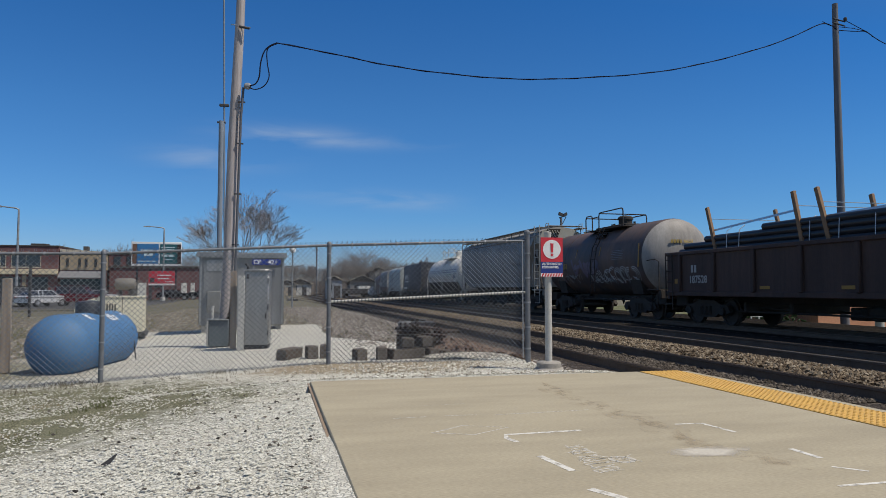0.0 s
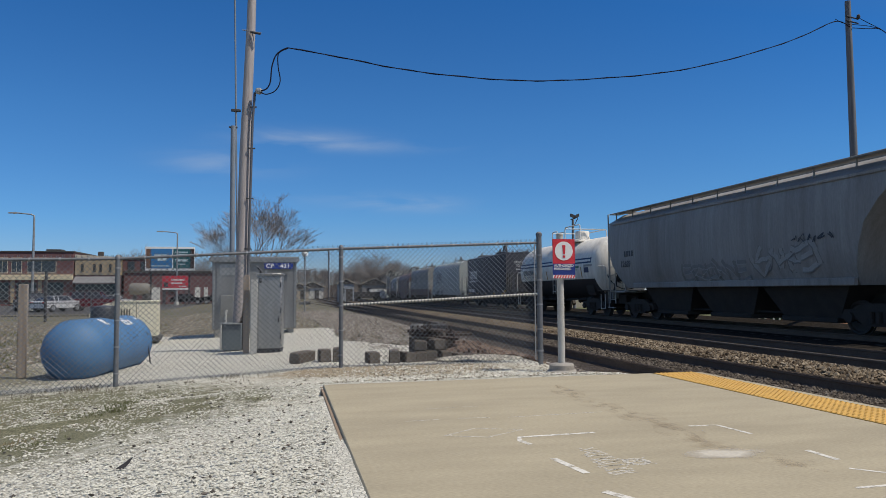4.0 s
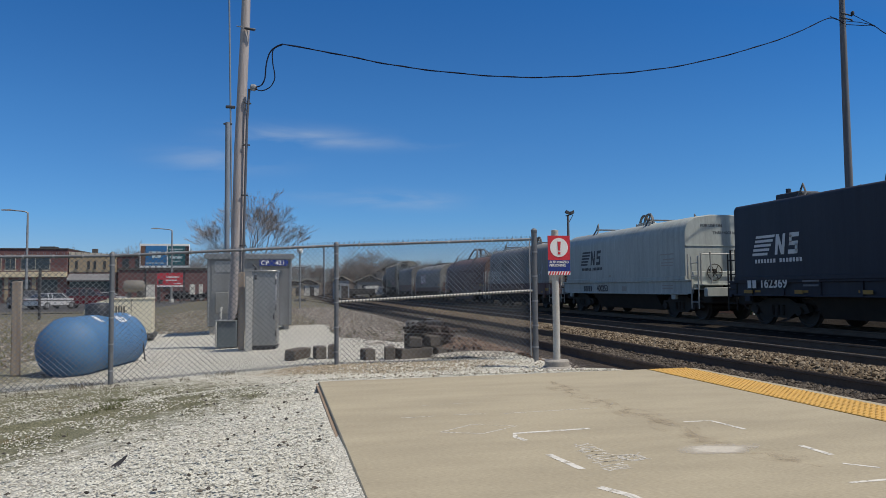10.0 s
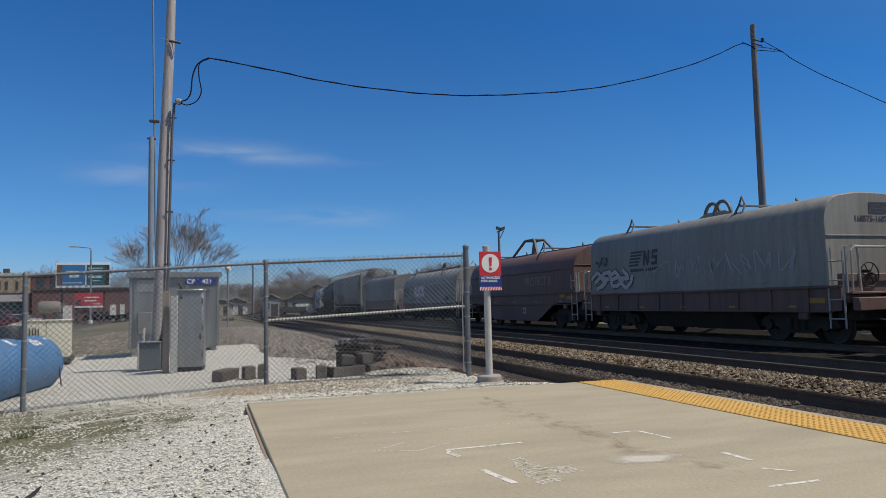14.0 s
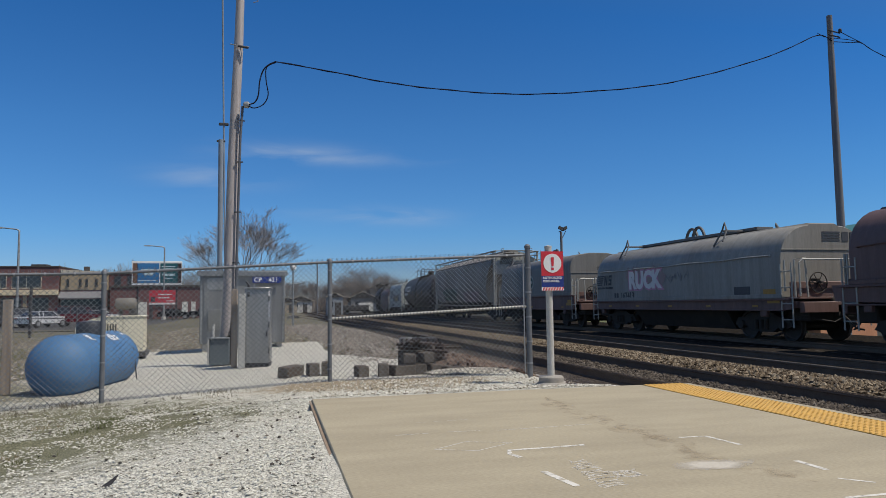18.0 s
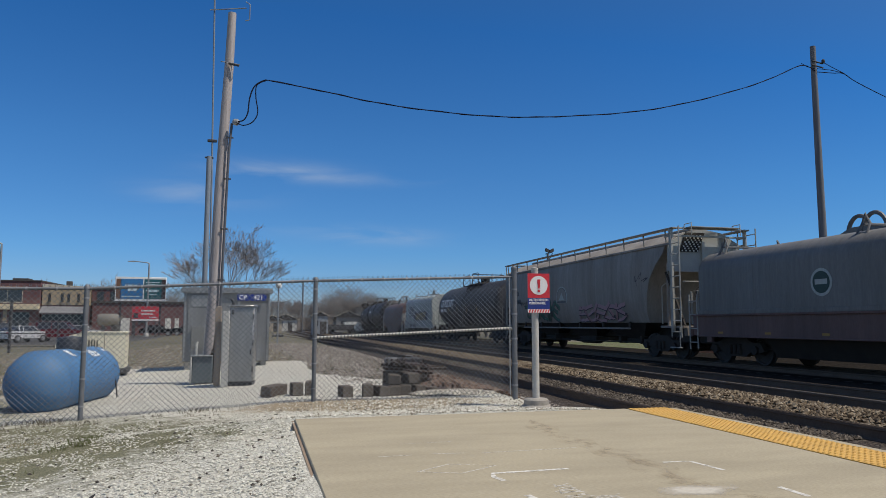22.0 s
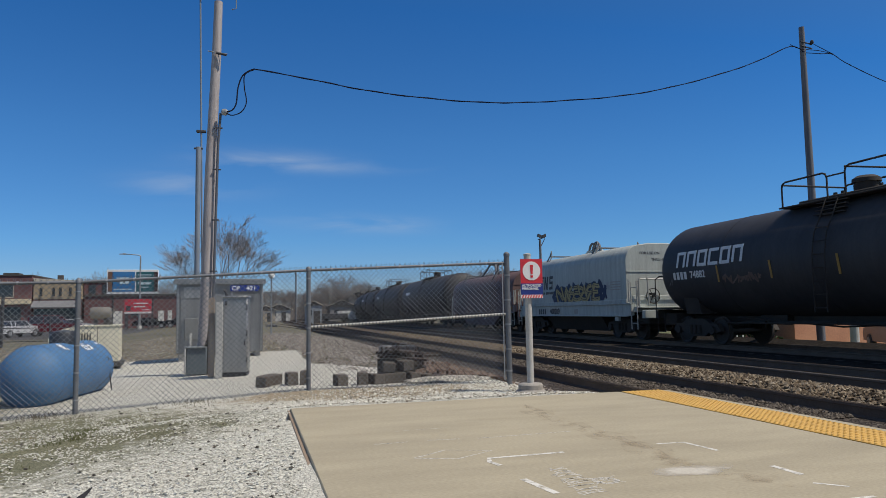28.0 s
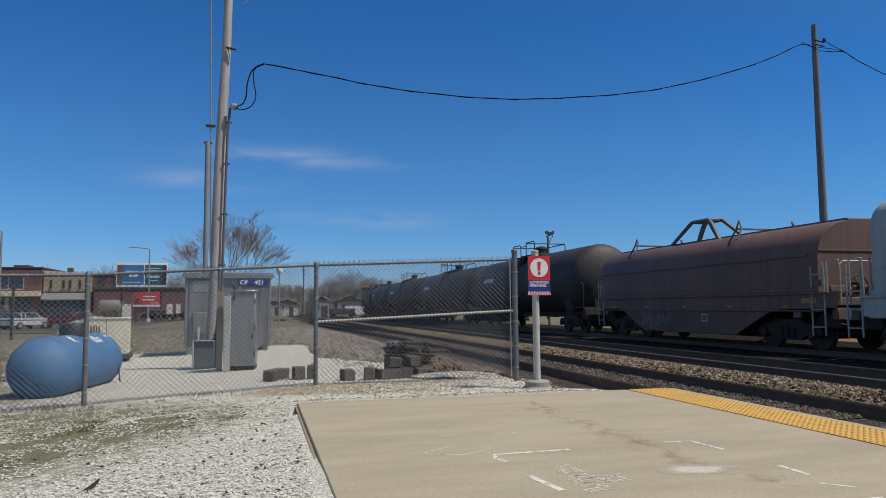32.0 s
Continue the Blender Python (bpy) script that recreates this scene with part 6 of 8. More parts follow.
def end_mark(root, y, z):
    """The plain emblem once more, small, on the near end of a cover."""
    for q in range(4):
        part("emblem_stripe", Mesh().box((0.25, y, z + 0.12 - 0.075 * q), (0.6, 0.006, 0.04)), LETTER_D, root)
    for q in range(2):
        part("emblem_block", Mesh().box((0.72 + 0.26 * q, y, z), (0.2, 0.006, 0.27)), LETTER_D, root)


def scrawl(root, y0, y1, z0, z1, x, fill, line, seed, xf=None, edge=None, count=0, fat=1.0):
    """Painted letters past reading: crowded slanting strokes over a darker outline, with a fine line on top."""
    r = random.Random(seed)
    W, H = y1 - y0, z1 - z0
    n = count or max(3, round(W / (H * 0.7)))
    g = lambda a, b, o: ((xf(b) if xf else x) - o, a, b)
    q = 0
    for i in range(n):
        cy, w = y1 - W * (i + 0.5) / n, W / n * 0.7
        zc, h = (z0 + z1) / 2 + r.uniform(-0.06, 0.06) * H, H * r.uniform(0.36, 0.46)
        lean = r.uniform(-0.35, 0.35)
        strokes = [[(0.8, -1), (0.7 + lean, 0.2), (0.55 + lean, 1)]]
        kind, flip, ang = r.randrange(4), r.choice((-1, 1)), r.uniform(-0.7, 0.7)
        ca, sa = math.cos(ang), math.sin(ang)
        if kind == 0:
            strokes.append([(0.6, 0.9), (-0.2, 0.75), (-0.75, 0.4), (-0.1, 0.05), (0.5, 0.0)])
            strokes.append([(0.2, 0.0), (-0.3, -0.5), (-0.9, -0.95)])
        elif kind == 1:
            strokes.append([(-0.8, 0.9), (-0.1, 0.7), (0.5, 0.35), (-0.2, 0.0), (-0.75, -0.35), (0.0, -0.8), (0.7, -0.9)])
        elif kind == 2:
            strokes.append([(0.6, 0.8), (0.0, 0.2), (-0.45, -0.9)])
            strokes.append([(-0.5, -0.9), (-0.7, 0.1), (-0.55, 0.95)])
        else:
            strokes.append([(0.6, 0.85), (-0.7, 0.8)])
            strokes.append([(0.6, 0.0), (-0.5, 0.1)])
            strokes.append([(0.7, -0.85), (-0.1, -0.95), (-0.85, -0.7)])
        for st in strokes:
            pts = []
            st = [(flip * (a * ca - b * sa), a * sa + b * ca) for a, b in st]
            for (a, b), (a2, b2) in zip(st, st[1:]):
                for k in range(3):
                    u = k / 3
                    pts.append((cy + w * (a + (a2 - a) * u) + r.uniform(-0.03, 0.03) * H, zc + h * (b + (b2 - b) * u) + r.uniform(-0.03, 0.03) * H))
            pts.append((cy + w * st[-1][0], zc + h * st[-1][1]))
            q += 1
            part("graffiti_outline", Mesh().strip([g(a, b, 0.0015 + 0.00004 * q) for a, b in pts], H * 0.27 * fat, (-1, 0, 0)), line, root, smooth=False)
            part("graffiti_fill", Mesh().strip([g(a, b, 0.005 + 0.0001 * q) for a, b in pts], H * (0.27 * fat - 0.1), (-1, 0, 0)), fill, root, smooth=False)
            if edge:
                part("graffiti_line", Mesh().strip([g(a + 0.085 * H, b + 0.02 * H, 0.009 + 0.0001 * q) for a, b in pts], H * 0.035, (-1, 0, 0)), edge, root, smooth=False)


def loops(root, y0, y1, z0, z1, x, paint, seed, width=0.03, xf=None):
    """A faded scribble of thin wandering lines."""
    r = random.Random(seed)
    y = y1
    i = 0
    while y > y0 + 0.1:
        w = (z1 - z0) * r.uniform(0.5, 1.1)
        k = r.randrange(4, 7)
        knots = [Vector((y - w * r.uniform(-0.1, 1.1), z0 + (z1 - z0) * (r.uniform(0.55, 1.0) if q % 2 else r.uniform(0.0, 0.5)), 0)) for q in range(k)]
        pts = []
        for q in range(k - 1):
            p0, p1, p2, p3 = (knots[min(max(j, 0), k - 1)] for j in (q - 1, q, q + 1, q + 2))
            for u in (0.0, 0.2, 0.4, 0.6, 0.8):
                pts.append(0.5 * (2 * p1 + (p2 - p0) * u + (2 * p0 - 5 * p1 + 4 * p2 - p3) * u * u + (3 * p1 - p0 - 3 * p2 + p3) * u ** 3))
        part("graffiti_scribble", Mesh().strip([((xf(p.y) if xf else x) - 0.004 - 0.0002 * j - 0.0004 * i, p.x, p.y) for j, p in enumerate(pts)], width * r.uniform(0.7, 1.4), (-1, 0, 0)), paint, root, smooth=False)
        y -= w * r.uniform(0.7, 1.1)
        i += 1


def underframe(root, L, material, w=2.6, z0=0.85, z1=1.1, open_belly=False):
    rig = Mesh()
    for s in (-1, 1):
        part("end_sill_box", Mesh().box((0, s * (L / 2 - 0.5), 0.78), (2.1, 0.7, 0.42), 0.04), BLACKSTEEL, root)
    for sx in (-1, 1):
        up = 0.22 if open_belly else 0.0
        rig.tube([(sx * 0.85, -L / 2 + 3.2, 0.5 + up), (sx * 0.85, L / 2 - 3.2, 0.46 + up)], 0.03, 6)
        rig.tube([(sx * 0.55, -L / 2 + 3.4, 0.62 + up), (sx * 0.7, 0.0, 0.4 + up), (sx * 0.55, L / 2 - 3.4, 0.62 + up)], 0.025, 6)
    if open_belly:
        for y in (-L / 6, L / 6):
            rig.tube([(-0.9, y, 0.78), (-0.7, y + 0.25, 0.55), (-0.5, y + 0.5, 0.78)], 0.03, 6)
    else:
        for y in (-L / 2 + 3.6, -L / 5, L / 6, L / 2 - 3.8):
            rig.box((0, y, 0.6), (1.9, 0.14, 0.3), 0.02)
        rig.tube([(-0.5, -0.9, 0.55), (-0.5, 0.5, 0.55)], 0.2, 10)
        rig.box((0.2, 1.4, 0.5), (0.7, 0.6, 0.34), 0.04)
    part("brake_rigging", rig, BLACKSTEEL, root)
    part("centre_sill", Mesh().box((0, 0, 0.86), (0.5, L, 0.34), 0.02), BLACKSTEEL, root)
    for s in (-1, 1):
        part("draft_beam", Mesh().box((0, s * (L / 2 - 0.1), 0.95), (w, 0.2, 0.3), 0.02), material, root)
        coupler(root, s * L / 2, s)
        y = s * (L / 2 - 2.0)
        truck(root, y)


def tank_car(colour, half, r, zc, L, label, platform=1.5, rail_mat="black", at=0.0, shift=0.0, loops=None):
    root = thing("tank_car", label, "tank car", group="cars of the freight train")
    P = PAINT[colour]
    RM = BLACKSTEEL if rail_mat == "black" else PAINT["rail_white"]
    prof = [(0.02, -half)]
    hd = r * 0.42
    for k in range(1, 8):
        a = k / 7 * math.pi / 2
        prof.append((r * math.sin(a), -half + hd - hd * math.cos(a)))
    prof += [(a, -b) for a, b in reversed(prof)]
    shell = part("tank_shell", Mesh().lathe(prof, "y", 48, (0, shift, zc)), P, root)
    for y in (-half * 0.5, 0, half * 0.5):
        me = Mesh()
        me.lathe([(r + 0.004, y - 0.02), (r + 0.009, y), (r + 0.004, y + 0.02)], "y", 48, (0, 0, zc))
        part("weld_seam", me, P, root)
    underframe(root, L, BLACKSTEEL, open_belly=True)
    for s in (-1, 1):
        y = s * (L / 2 - 2.0)
        prof2 = [(-1.1, 0.95), (1.1, 0.95), (1.25, zc - r * 0.55), (-1.25, zc - r * 0.55)]
        part("saddle", Mesh().loft([[(a, y + d, b) for a, b in prof2] for d in (-0.4, 0.4)]), BLACKSTEEL, root)
        part("end_deck", Mesh().box((0, s * (L / 2 - 0.5), 1.13), (2.7, 0.9, 0.05), 0.01), BLACKSTEEL, root)
        for sx in (-1, 1):
            x = sx * 1.32
            grab(root, [(x, s * (L / 2 - 0.1), 1.1), (x, s * (L / 2 - 0.1), 2.15), (x, s * (L / 2 - 0.35), 2.25), (x, s * (L / 2 - 1.7), 2.2)], RM, 0.02, "end_handrail")
            part("step", Mesh().tube([(x, s * (L / 2 - 0.2), 1.0), (x, s * (L / 2 - 0.2), 0.35), (x, s * (L / 2 - 0.62), 0.35), (x, s * (L / 2 - 0.62), 1.0)], 0.02, 6), RM, root)
    brake_wheel(root, (-0.5, -(L / 2 - 0.25), 1.75), BLACKSTEEL)
    top = zc + r
    a, b = at - platform, at + platform
    for sx in (-1, 1):
        part("walkway", Mesh().box((sx * 0.75, at, top - 0.12), (0.62, platform * 2, 0.04), 0.008), RM, root)
        x = sx * 1.05
        zt = top + 0.56
        near_loops = loops or ((a, at - 0.4, 0.06), (at + 0.4, b, 0.0))
        for p, q, up in near_loops if sx < 0 else ((near_loops[0][1] - 0.4, near_loops[1][1], 0.0),):
            zz = zt + up
            grab(root, [(x, p, top - 0.12), (x, p, zz - 0.14), (x, p + 0.04, zz - 0.04), (x, p + 0.14, zz), (x, q - 0.14, zz), (x, q - 0.04, zz - 0.04), (x, q, zz - 0.14), (x, q, top - 0.12)], RM, 0.026, "top_handrail")
        for k in range(4):
            part("step_slat", Mesh().box((sx * (1.08 + 0.04 * k), at, top - 0.2 - 0.1 * k), (0.1, platform * 0.5, 0.025)), RM, root)
        lad = Mesh()
        for dy in (-0.2, 0.2):
            pts = [(sx * 1.1, at + dy, top - 0.1)] + [(sx * (r * math.sin(q) + 0.09), at + dy, zc + r * math.cos(q)) for q in (0.95, 1.2, 1.57)] + [(sx * (r + 0.09), at + dy, 1.0)]
            lad.tube(pts, 0.018, 6)
        for k in range(8):
            z = 1.1 + k * 0.33
            q = max(-1.0, min(1.0, (z - zc) / r))
            x2 = sx * ((r if z < zc else r * math.sqrt(1 - q * q)) + 0.09)
            lad.tube([(x2, at - 0.2, z), (x2, at + 0.2, z)], 0.014, 6)
        part("side_ladder", lad, RM, root)
    grab(root, [(-1.05, near_loops[1][1], top + 0.5), (1.05, near_loops[1][1], top + 0.5)], RM, 0.024, "end_bar")
    grab(root, [(-1.05, near_loops[0][1], top + 0.6), (1.05, near_loops[0][1] - 0.35, top + 0.56)], RM, 0.024, "end_bar")
    grab(root, [(-1.05, near_loops[0][1], top + 0.45), (-1.05, near_loops[1][0], top + 0.45)], RM, 0.02, "link_bar")
    part("deck_coaming", Mesh().box((0, at, top - 0.05), (1.5, platform * 1.6, 0.14), 0.03), RM if colour != "white" else P, root)
    man = Mesh().lathe([(0.3, top - 0.1), (0.3, top + 0.3), (0.34, top + 0.3), (0.33, top + 0.4), (0.22, top + 0.47), (0.02, top + 0.5)], "z", 20, (0, at, 0))
    part("manway", man, P if colour == "white" else BLACKSTEEL, root)
    for dx, dy in ((0.25, 0.75), (-0.25, 0.75), (0.0, -0.8), (-0.3, -0.7), (-0.3, 0.45), (0.2, 1.05)):
        part("valve", Mesh().tube([(dx, at + dy, top - 0.1), (dx, at + dy, top + 0.16)], 0.05, 8), P if colour == "white" else BLACKSTEEL, root)
    part("outlet", Mesh().lathe([(0.25, zc - r - 0.2), (0.28, zc - r + 0.1)], "z", 12, (0, at, 0)), BLACKSTEEL, root)
    for y in (-2.1, 2.1):
        part("brake_rod", Mesh().tube([(-0.6, y - 1.8, 0.72), (-0.6, y + 1.8, 0.72)], 0.03, 6), BLACKSTEEL, root)
    part("brake_reservoir", Mesh().tube([(-0.3, 2.2, 0.8), (-0.3, 3.3, 0.8)], 0.17, 10), BLACKSTEEL, root)
    return root


def on_tank(r, zc, z):
    return -math.sqrt(max(0.01, r * r - (z - zc) ** 2))


def curved_band(root, r, zc, z0, z1, y0, y1, material, name="stripe"):
    me = Mesh()
    k = 4
    vs, fs = [], []
    for i in range(k + 1):
        z = z0 + (z1 - z0) * i / k
        x = on_tank(r, zc, z) - 0.004
        vs += [(x, y0, z), (x, y1, z)]
    fs = [(2 * i, 2 * i + 1, 2 * i + 3, 2 * i + 2) for i in range(k)]
    part(name, me.add(vs, fs), material, root, smooth=False)


def hopper_car(colour, L, label, deep=True, walk_x=1.15):
    root = thing("covered_hopper", label, "hopper car", group="cars of the freight train")
    P, R = PAINT[colour], PAINT["rail_grey"]
    h = L / 2
    rings = []
    for z, w, near, far in ((1.25, 1.3, 2.3, 1.5), (1.7, 1.47, 2.22, 1.1), (2.2, 1.54, 2.08, 0.65), (2.77, 1.56, 1.86, 0.42), (3.27, 1.55, 1.42, 0.34), (3.62, 1.52, 1.02, 0.3), (3.85, 1.48, 0.92, 0.28), (3.95, 1.44, 0.9, 0.28)):
        rings.append([(-w, near - h, z), (w, near - h, z), (w, h - far, z), (-w, h - far, z)])
    part("body_shell", Mesh().loft(rings), P, root)
    prof = [(-1.47, 3.93), (-1.47, 3.98), (-0.75, 4.38), (0, 4.5), (0.75, 4.38), (1.47, 3.98), (1.47, 3.93)]
    part("roof", Mesh().loft([[(a, y, b) for a, b in prof] for y in (-h + 0.85, h - 0.25)]), P, root)
    part("hatch_trough", Mesh().box((0, 0, 4.53), (0.6, L - 2.4, 0.12), 0.03), P, root)
    for s in (-1, 1):
        part("running_board", Mesh().box((s * walk_x, 0.1, 4.45 if walk_x > 1.2 else 4.4), (0.24 if walk_x > 1.2 else 0.42, L - 0.5, 0.05), 0.008), PAINT["cover"], root)
        k = int((L - 1.6) / 1.35)
        for i in range(k + 1):
            y = -h + 0.9 + i * (L - 1.4) / k
            part("board_bracket", Mesh().tube([(s * min(walk_x + 0.1, 1.42), y, 3.98), (s * (walk_x + 0.06), y, 4.45)], 0.025, 6), PAINT["cover"], root)
        if deep:
            part("side_sill", Mesh().box((s * 1.42, 0, 1.34), (0.12, L - 4.6, 0.2), 0.02), P, root)
        else:
            part("side_sill", Mesh().box((s * 1.44, 0.3, 1.03), (0.1, L - 6.4, 0.07), 0.02), P, root)
            for y in np.linspace(-h + 3.6, h - 3.0, 6):
                part("sill_hanger", Mesh().box((s * 1.38, float(y), 1.14), (0.06, 0.12, 0.3), 0.01), BLACKSTEEL, root)
        part("roof_eave", Mesh().box((s * 1.48, 0, 3.93), (0.07, L - 1.2, 0.09), 0.015), P, root)
    for c in (-1, 0, 1):
        y = c * (L - 5.4) / 3
        hw = (L - 5.6) / 6
        gw, low, wide = (hw * 0.62, 0.4, 0.95) if deep else (hw * 0.4, 0.62, 0.6)
        part("discharge_bay", Mesh().loft([[(-1.2, y - hw, 1.3), (1.2, y - hw, 1.3), (1.2, y + hw, 1.3), (-1.2, y + hw, 1.3)],
                                          [(-wide, y - gw, low), (wide, y - gw, low), (wide, y + gw, low), (-wide, y + gw, low)]]), BLACKSTEEL, root)
        part("outlet_gate", Mesh().box((0, y, low - 0.06), (wide * 2.2, gw * 2, 0.14), 0.02), BLACKSTEEL, root)
    underframe(root, L, P)
    for s in (-1, 1):
        part("end_platform", Mesh().box((0, s * (h - 0.75), 1.1), (2.8, 1.4, 0.08), 0.01), P, root)
        for sx in (-1, 1):
            part("end_post", Mesh().box((sx * 1.2, s * (h - 1.2), 2.2), (0.1, 0.1, 2.2), 0.01), P, root)
            grab(root, [(sx * 1.4, s * (h - 1.3), 1.2), (sx * 1.4, s * (h - 1.3), 2.5), (sx * 1.4, s * (h - 1.05), 2.6)], R, 0.018)
            part("end_brace", Mesh().tube([(sx * 1.25, s * (h - 0.2), 1.15), (sx * 1.25, s * (h - 1.25), 3.0)], 0.05, 6), BLACKSTEEL, root)
            if s < 0:
                ladder(root, (sx * 1.5, -h + 0.03, 0.75), 3.72, 0.74 if deep else 0.56, "y", R, 10)
                grab(root, [(sx * 1.42, -h - 0.02, 2.6), (sx * 1.42, -h - 0.12, 2.6), (sx * 0.6, -h - 0.12, 2.6)], R, 0.018)
            else:
                ladder(root, (sx * 1.4, h - 0.62, 0.6), 2.75, 0.5, "y", R, 8)
            part("step", Mesh().box((sx * 1.48, s * (h - 0.4), 0.42), (0.12, 0.55, 0.03), 0.005), R, root)
            part("step_hanger", Mesh().tube([(sx * 1.48, s * (h - 0.15), 1.1), (sx * 1.48, s * (h - 0.15), 0.42)], 0.02, 6), R, root)
    # the near end: a sheeted gable with a chequered step plate, corner posts and a top cage
    foot = 3.62 if deep else 3.02
    gable = [(-1.42, foot), (1.42, foot), (1.42, 3.97), (0.75, 4.36), (0, 4.48), (-0.75, 4.36), (-1.42, 3.97)]
    part("end_gable", Mesh().loft([[(a, y, b) for a, b in gable] for y in (-h + 0.88, -h + 0.8)]), R, root, "sunlit pale gable sheet")
    part("gable_rail", Mesh().box((0, -h + 0.78, foot), (2.84, 0.06, 0.07), 0.01), R, root)
    if not deep:
        for x in (-0.1, 0.75):
            part("gable_post", Mesh().box((x, -h + 0.75, 3.4), (0.12, 0.1, 1.3), 0.01), R, root)
    for k in range(9):
        for q in range(8):
            if (k + q) % 2 == 0:
                part("step_plate", shared("grating_cell", lambda: Mesh().box((0, 0, 0), (0.05, 0.012, 0.05)), PAINT["rail_white"]), None, root, m=pose(-0.92 + 0.075 * k + 0.03 * q, -h + 0.72, 3.72 + 0.075 * q))
    part("step_plate_frame", Mesh().loft([[(-1.0, y, 3.68), (-0.28, y, 3.68), (0.0, y, 4.36), (-0.75, y, 4.36)] for y in (-h + 0.74, -h + 0.78)]), BLACKSTEEL, root)
    for sx in (-1, 1):
        if not deep:
            part("corner_post", Mesh().box((sx * 1.46, -h + 0.55, 2.72), (0.09, 0.12, 3.5), 0.01), R, root)
        part("corner_stay", Mesh().box((sx * 1.44, -h + 0.7, 4.2), (0.06, 0.5, 0.06), 0.01), R, root)
        grab(root, [(sx * 1.42, h - 0.1, 1.2), (sx * 1.42, h - 0.1, 4.4), (sx * walk_x, h - 0.1, 4.45)], R, 0.03, "far_corner_post")
    if not deep:
        for z in (4.47, 4.2):
            part("top_crossbar", Mesh().box((0, -h + 0.55, z), (2.9, 0.06, 0.06), 0.01), R, root)
    for y in (-h + 0.35, h - 0.4):
        part("end_walkway", Mesh().box((0, y, 4.47), (1.9, 0.5, 0.035), 0.006), PAINT["cover"], root)
    for sx in (-1, 1):
        grab(root, [(sx * 0.95, -h + 0.1, 4.2), (sx * 0.95, -h + 0.1, 4.6), (sx * 0.95, -h + 0.5, 4.6), (sx * 0.95, -h + 0.55, 4.4)], R, 0.018)
    brake_wheel(root, (-0.45, -h + 0.35, 2.2), BLACKSTEEL)
    part("air_tank", Mesh().tube([(0.2, -h + 0.5, 1.35), (0.2, -h + 1.3, 1.35)], 0.2, 10), BLACKSTEEL, root)
    return root


def hopper_side(z):
    """Where the side sheet of a hopper stands at the height z."""
    return -float(np.interp(z, (1.25, 1.7, 2.2, 2.77, 3.27, 3.62), (1.3, 1.47, 1.54, 1.56, 1.55, 1.52))) - 0.002


def arch(w, h, r0, n=12):
    return [(w * math.cos(math.pi * k / n), h * math.sin(math.pi * k / n)) for k in range(n + 1)]


